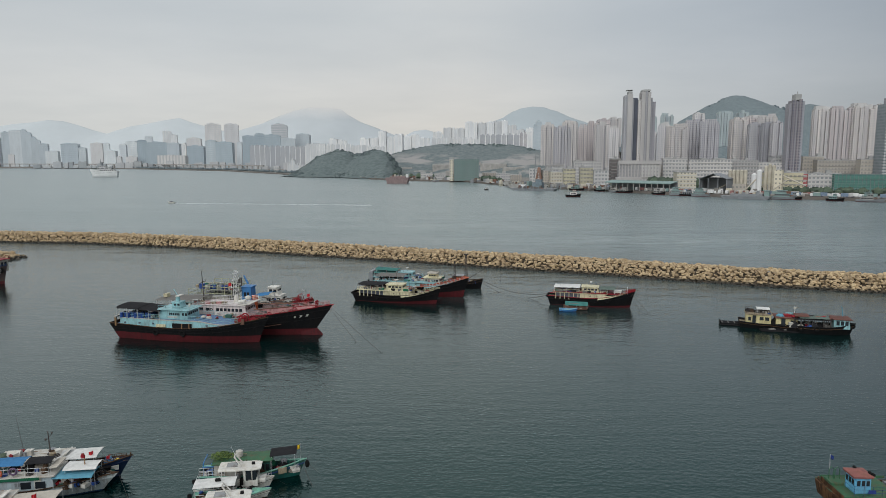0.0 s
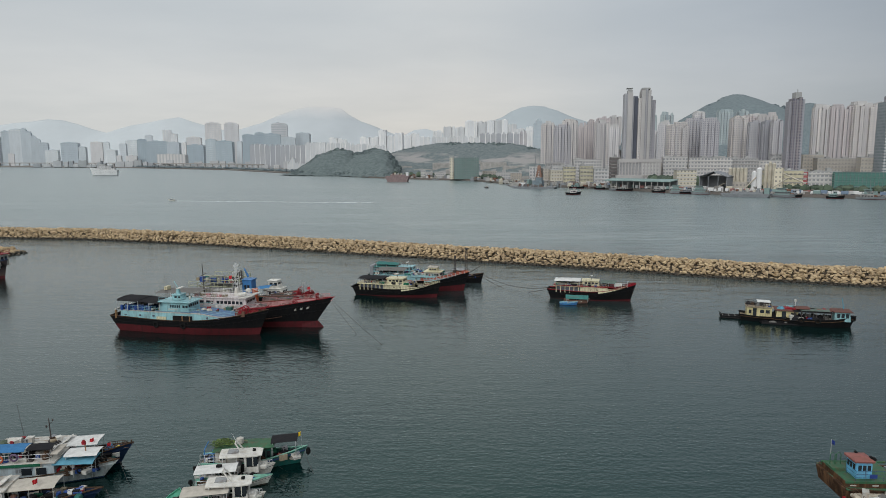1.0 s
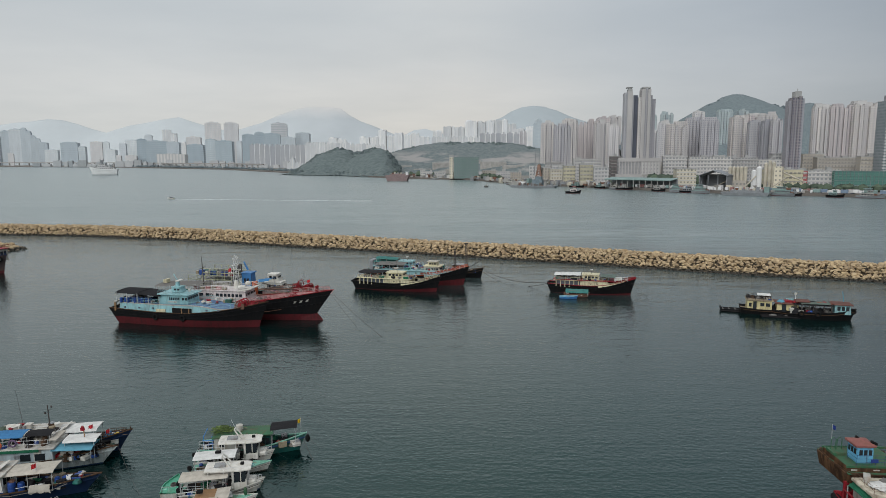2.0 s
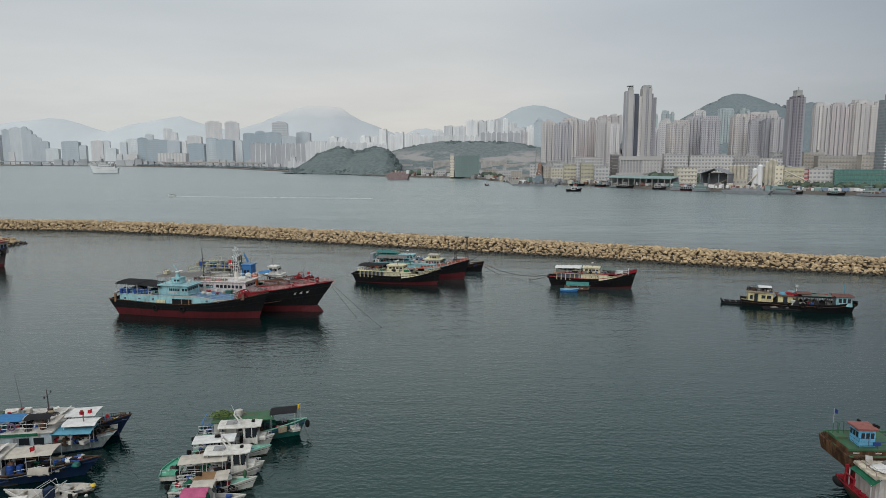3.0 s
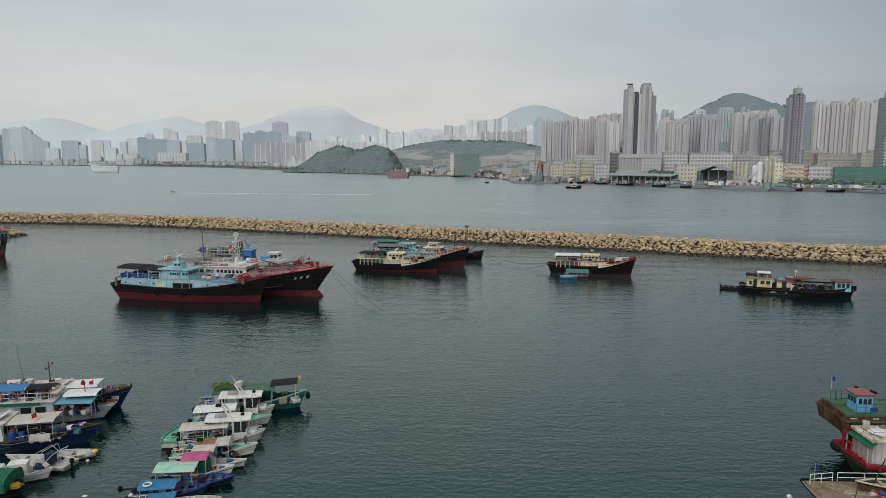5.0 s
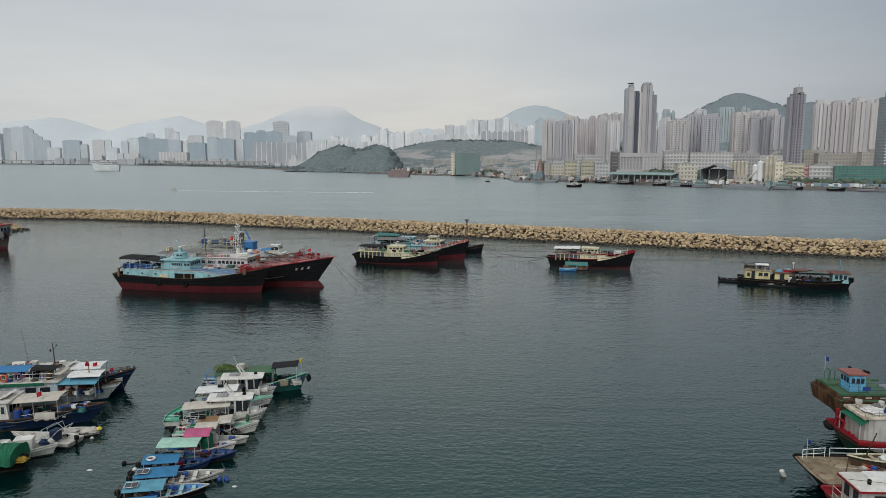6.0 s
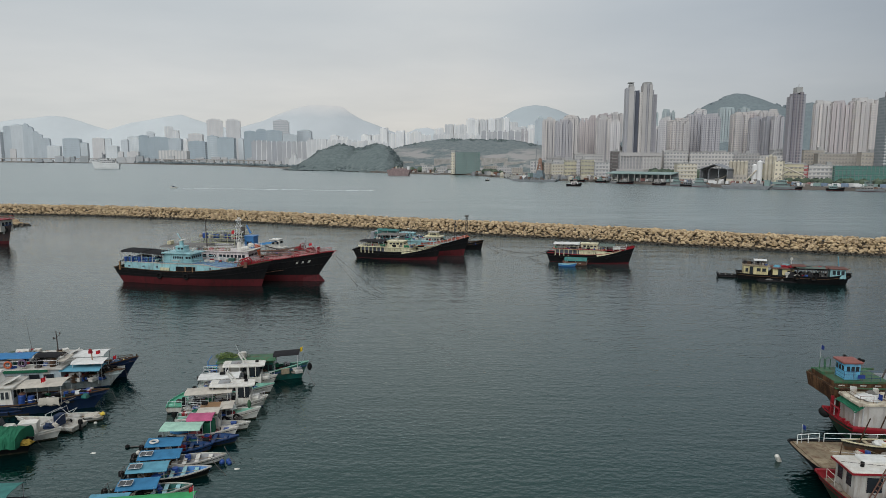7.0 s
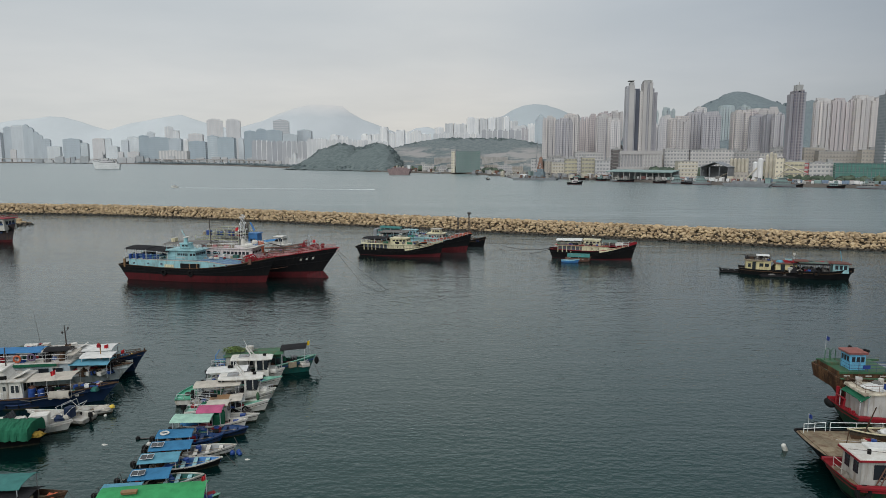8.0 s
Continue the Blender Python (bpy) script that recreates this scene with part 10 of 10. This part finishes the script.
part("towing_bitts", Shape().cyl((7.35, 0.3), 0.12, 1.35, 1.85, 8).cyl((7.35, 0.9), 0.12, 1.35, 1.85, 8).tube([(7.35, 0.1, 1.65), (7.35, 1.1, 1.65)], 0.08, 6), RED, t)
part("bow_fender", Shape().blob((7.8, -1.8, 1.5), 0.34, 0.7, 0.36, 12, 8), RUBBER, t, "large black bow fender", smooth=True)
spar(t, (4.4, 0.4, 3.5), (4.0, 0.3, 7.6), 0.05, 0.03, DARKTUBE)
spar(t, (5.6, 1.9, 1.0), (5.0, 2.0, 3.2), 0.05, 0.04, BROWNHULL, "boathook")
flag(t, 5.6, 1.5, 3.55, 4.4, BLUEFLAG, 0.4, 0.45, 23)
for s in (0.55, 0.35):
    tyre(t, h, s, 0.82, 1, 0.55)
deck_litter(t, 1.0, 6.4, 1.6, 1.95, 1.0, 7, 382)
deck_litter(t, -2.0, 6.4, -1.0, 1.0, 3.55, 16, 383)
bamboo(t, -2.0, 6.0, 0.2, 3.58, 6, 4.0, 384)

t, h = steel_bow("deck_barge", 25.1, 44.4, 179, 24.8, 5.0, "flat dark barge with sandy plank deck and white rails", BLACK, SANDDECK, (1.35, 1.55, 1.4), BLACK, BLACK, 0.2, 14.0, 0.97, 1.7, 0.06)
for k in range(20):
    x0 = 11.95 - k * 1.05
    part("deck_plank", Shape().box(x0 - 1.035, x0, -2.15, 2.15, 1.40 if k < 6 else 1.33, 1.56 if k < 4 else 1.46 if k < 8 else 1.42), SANDDECK, t)
railing(t, [(11.8, -1.7, 1.52), (10.0, -2.1, 1.5)], 0.75, 2, 0.028, WHITETUBE, 0.8)
bamboo(t, 4.0, 11.0, 0.2, 1.5, 6, 3.0, 405)
railing(t, [(9.6, -2.2, 1.45), (-6.0, -2.4, 1.4)], 0.75, 2, 0.028, WHITETUBE, 1.8)
railing(t, [(9.0, 2.2, 1.45), (6.9, 2.3, 1.45)], 0.8, 2, 0.028, WHITETUBE, 1.0)
spar(t, (10.8, 1.9, 1.4), (10.7, 2.1, 3.4), 0.035, 0.03, BROWNHULL, "boathook")
flag(t, 11.4, -1.9, 1.5, 3.0, BLUEFLAG, 0.28, 0.32, 25)
heap(t, 6.6, 0.6, 1.45, 0.9, 0.6, 0.5, ROPE, "tangle of ropes and weeds on a barge deck")
heap(t, 5.4, 0.9, 1.45, 1.2, 0.6, 0.45, TARP_BOTTLE, "green net heap on a barge deck")
heap(t, 4.0, 1.0, 1.45, 1.0, 0.6, 0.5, STEELGREY, "dark machinery parts on a barge deck", "scrap_metal")
crate(t, 3.2, 0.9, 1.45, 0.8, 0.5, 0.3, BARRELBLUE, "blue box among ropes on a barge")
deck_litter(t, 1.0, 8.4, -0.4, 1.6, 1.46, 26, 401)
part("bollard", Shape().cyl((6.2, -0.6), 0.18, 1.4, 2.1, 8).cyl((6.2, -0.6), 0.26, 2.1, 2.25, 8), CREAM, t)
d, hd = small_boat("dinghy", 28.1, 44.8, 178, 4.3, 1.35, "dark dinghy with cream gunwale stowed on a barge deck", pal("weathered_dark_hull", (0.03, 0.033, 0.024), 0.7, 0.4), TARP_TAN, (0.42, 0.58, 0.42), BROWNHULL, 0.12, CREAM, 0.25, None, "dinghy")
d.matrix_basis = Matrix.Translation((0.3, 0.4, 1.72)) @ d.matrix_basis
part("cradle", Shape().box(-1.2, -1.0, -0.5, 0.5, -0.28, 0.1).box(1.0, 1.2, -0.5, 0.5, -0.28, 0.1), WOODBROWN, d)
thwarts(d, hd, 2, 0.35, 0.6, 0.32, PLANKS)
heap(d, -0.6, 0.0, 0.3, 0.5, 0.4, 0.3, TARP_WHITE, "white cloth in a stowed dinghy", "folded_cloth")
heap(d, -1.3, 0.0, 0.3, 0.4, 0.3, 0.3, RED, "red floats in a stowed dinghy", "fishing_float")
spar(t, (8.0, -0.9, 1.5), (7.2, -0.8, 4.0), 0.055, 0.04, BROWNHULL, "mast")

t, h = steel_bow("tug", 24.6, 39.8, 179, 13.4, 4.2, "green work boat with red rails, white deckhouse and white roof", GREENHULL, SANDDECK, (1.4, 1.6, 1.4), RED, BLACK, 0.3, 14.0, 0.96, 0.9, 0.4, RED, ((0.84, RED),))
cabin(t, -5.5, 5.7, 2.2, 1.1, 2.9, TUGWHITE, WHITE, 0.0, (("p", 0.83, 0.95, 0.3, 0.85, 1), ("p", 0.52, 0.62, 0.5, 0.82, 1), ("p", 0.34, 0.5, 0.5, 0.82, 2), ("p", 0.05, 0.3, 0.5, 0.82, 3), ("f", 0.1, 0.45, 0.4, 0.85, 1), ("f", 0.55, 0.9, 0.4, 0.85, 1)), 0.15, name="deckhouse")
part("roof_edge", Shape().box(-5.7, 5.96, 1.25, 1.30, 2.86, 2.98).box(5.94, 6.0, -1.25, 1.30, 2.86, 2.98), RED, t)
part("roof_cover", Shape().box(-3.6, 4.6, -1.1, -0.1, 3.04, 3.22, ch=0.12), TARP_WHITE, t, "folded white roof cover")
door(t, 2.6, 0.65, 1.15, 2.75, "p", 1.12, STEELGREY)
part("name_board", Shape().box(-2.0, -0.6, 1.11, 1.14, 1.95, 2.2), BLACK, t)
for i in range(6):
    part("marking", Shape().box(-1.9 + i * 0.21, -1.76 + i * 0.21, 1.14, 1.155, 2.0, 2.15), OFFWHITE, t, "plain pale marking")
for sd in (-1, 1):
    part("red_rail", Shape().grid([[(a, b + o * sd, c + dz) for a, b, c in (h.at(0.3 + 0.69 * k / 12, 1, sd) for k in range(13))] for o, dz in ((0.05, -0.16), (0.08, 0.0), (0.05, 0.09), (-0.18, 0.09), (-0.18, -0.1))], flip=sd < 0), RED, t)
lad = Shape().tube([(4.9, 1.3, 1.2), (3.9, 1.3, 3.5)], 0.04, 5).tube([(4.9, 1.65, 1.2), (3.9, 1.65, 3.5)], 0.04, 5)
for i in range(7):
    u = (i + 0.7) / 8
    lad.tube([(4.9 - u, 1.3, 1.2 + 2.3 * u), (4.9 - u, 1.65, 1.2 + 2.3 * u)], 0.03, 5)
part("ladder", lad, RUST, t)
drum(t, 3.4, 1.5, 1.1, BARRELBLUE, "blue tub on the side deck", 0.4, 0.5)
railing(t, [(6.2, -1.2, 1.2), (6.2, -0.2, 1.2)], 0.9, 2, 0.025, OFFWHITE, 0.8)
part("bow_bollard", Shape().cyl((4.9, 0.4), 0.12, 2.95, 3.35, 8), RUBBER, t)
deck_litter(t, -3.0, 3.0, 1.35, 1.8, 1.1, 8, 413)
bamboo(t, -3.0, 5.0, 0.4, 3.1, 4, 4.5, 414)
heap(t, 5.95, -0.3, 1.2, 0.3, 0.5, 0.3, ROPE, "coiled hawser on a bow")
tyre(t, h, 0.52, 0.7, 1, 0.5)
tyre(t, h, 0.97, 0.8, 1, 0.4)
for i in range(3):
    part("rope_fender", Shape().tube([h.at(0.25 + 0.06 * i, 0.95, 1, 0.1), h.at(0.25 + 0.06 * i, 0.4, 1, 0.16)], 0.07, 6), ROPE, t)


# ---- floats and moorings ----
def float_at(x, y, r, m, label, tall=1.0, turn=0.0):
    s = Shape().blob((0, 0, r * 0.35), r, r, r * tall, 12, 8)
    s.ring((0, 0, r * (0.35 + tall)), r * 0.16, r * 0.06, "y", 8, 4)
    solid("mooring_buoy", s, m, label, "buoy", at=pose(x, y, 0, 0, turn, 0), smooth=True)


solid("mooring_buoy", Shape().cyl((0, 0), 0.19, -0.25, 0.5, 14, 0.17).cyl((0, 0), 0.17, 0.5, 0.56, 14, 0.11), WHITE, "white drum buoy tilted in the water", "buoy", at=pose(24.7, 46.5, 0, 0, -28, 20), smooth=True)
float_at(-23.9, 46.0, 0.20, WHITE, "white ball buoy beside a dark one", 1.0)
float_at(-24.0, 45.5, 0.22, RUBBER, "black ball buoy afloat", 0.8)
float_at(-25.3, 47.1, 0.18, RUBBER, "small black buoy with a stick", 0.9)
float_at(-17.0, 44.7, 0.20, BARRELBLUE, "blue float near the sampans", 1.1)
float_at(-16.6, 44.9, 0.18, BARRELBLUE, "blue float near the sampans", 1.2)
float_at(-16.4, 44.6, 0.16, BARRELBLUE, "blue float near the sampans", 1.0)
float_at(-30.3, 51.6, 0.14, WHITE, "small white float by the skiffs", 0.9)
solid("driftwood", Shape().tube([(0, 0, 0.03), (0.7, 0.1, 0.05)], 0.04, 5), DARKTUBE, "short dark stick floating on the water", "driftwood", at=pose(-25.1, 47.1, 0))
for i, (x, y) in enumerate(((-27.4, 46.0), (-15.6, 43.8))):
    solid("foam_scrap", Shape().blob((0, 0, 0.0), 0.22, 0.12, 0.05, 8, 4, 0.2, random.Random(i)), WHITE, "scrap of white foam afloat", "flotsam", at=pose(x, y, 0))
mooring((-32.4, 61.0, 1.5), (-26.3, 53.3, -0.1), 0.3, 0.011)
mooring((-31.0, 55.8, 1.4), (-28.2, 53.0, -0.1), 0.2, 0.011)
mooring((-15.2, 64.0, 1.2), (-13.6, 61.5, -0.1), 0.1, 0.02)
mooring((-17.6, 44.0, 0.8), (-15.8, 42.6, -0.05), 0.1, 0.02)
mooring((-17.2, 45.8, 0.8), (-15.9, 44.6, -0.05), 0.1, 0.02)
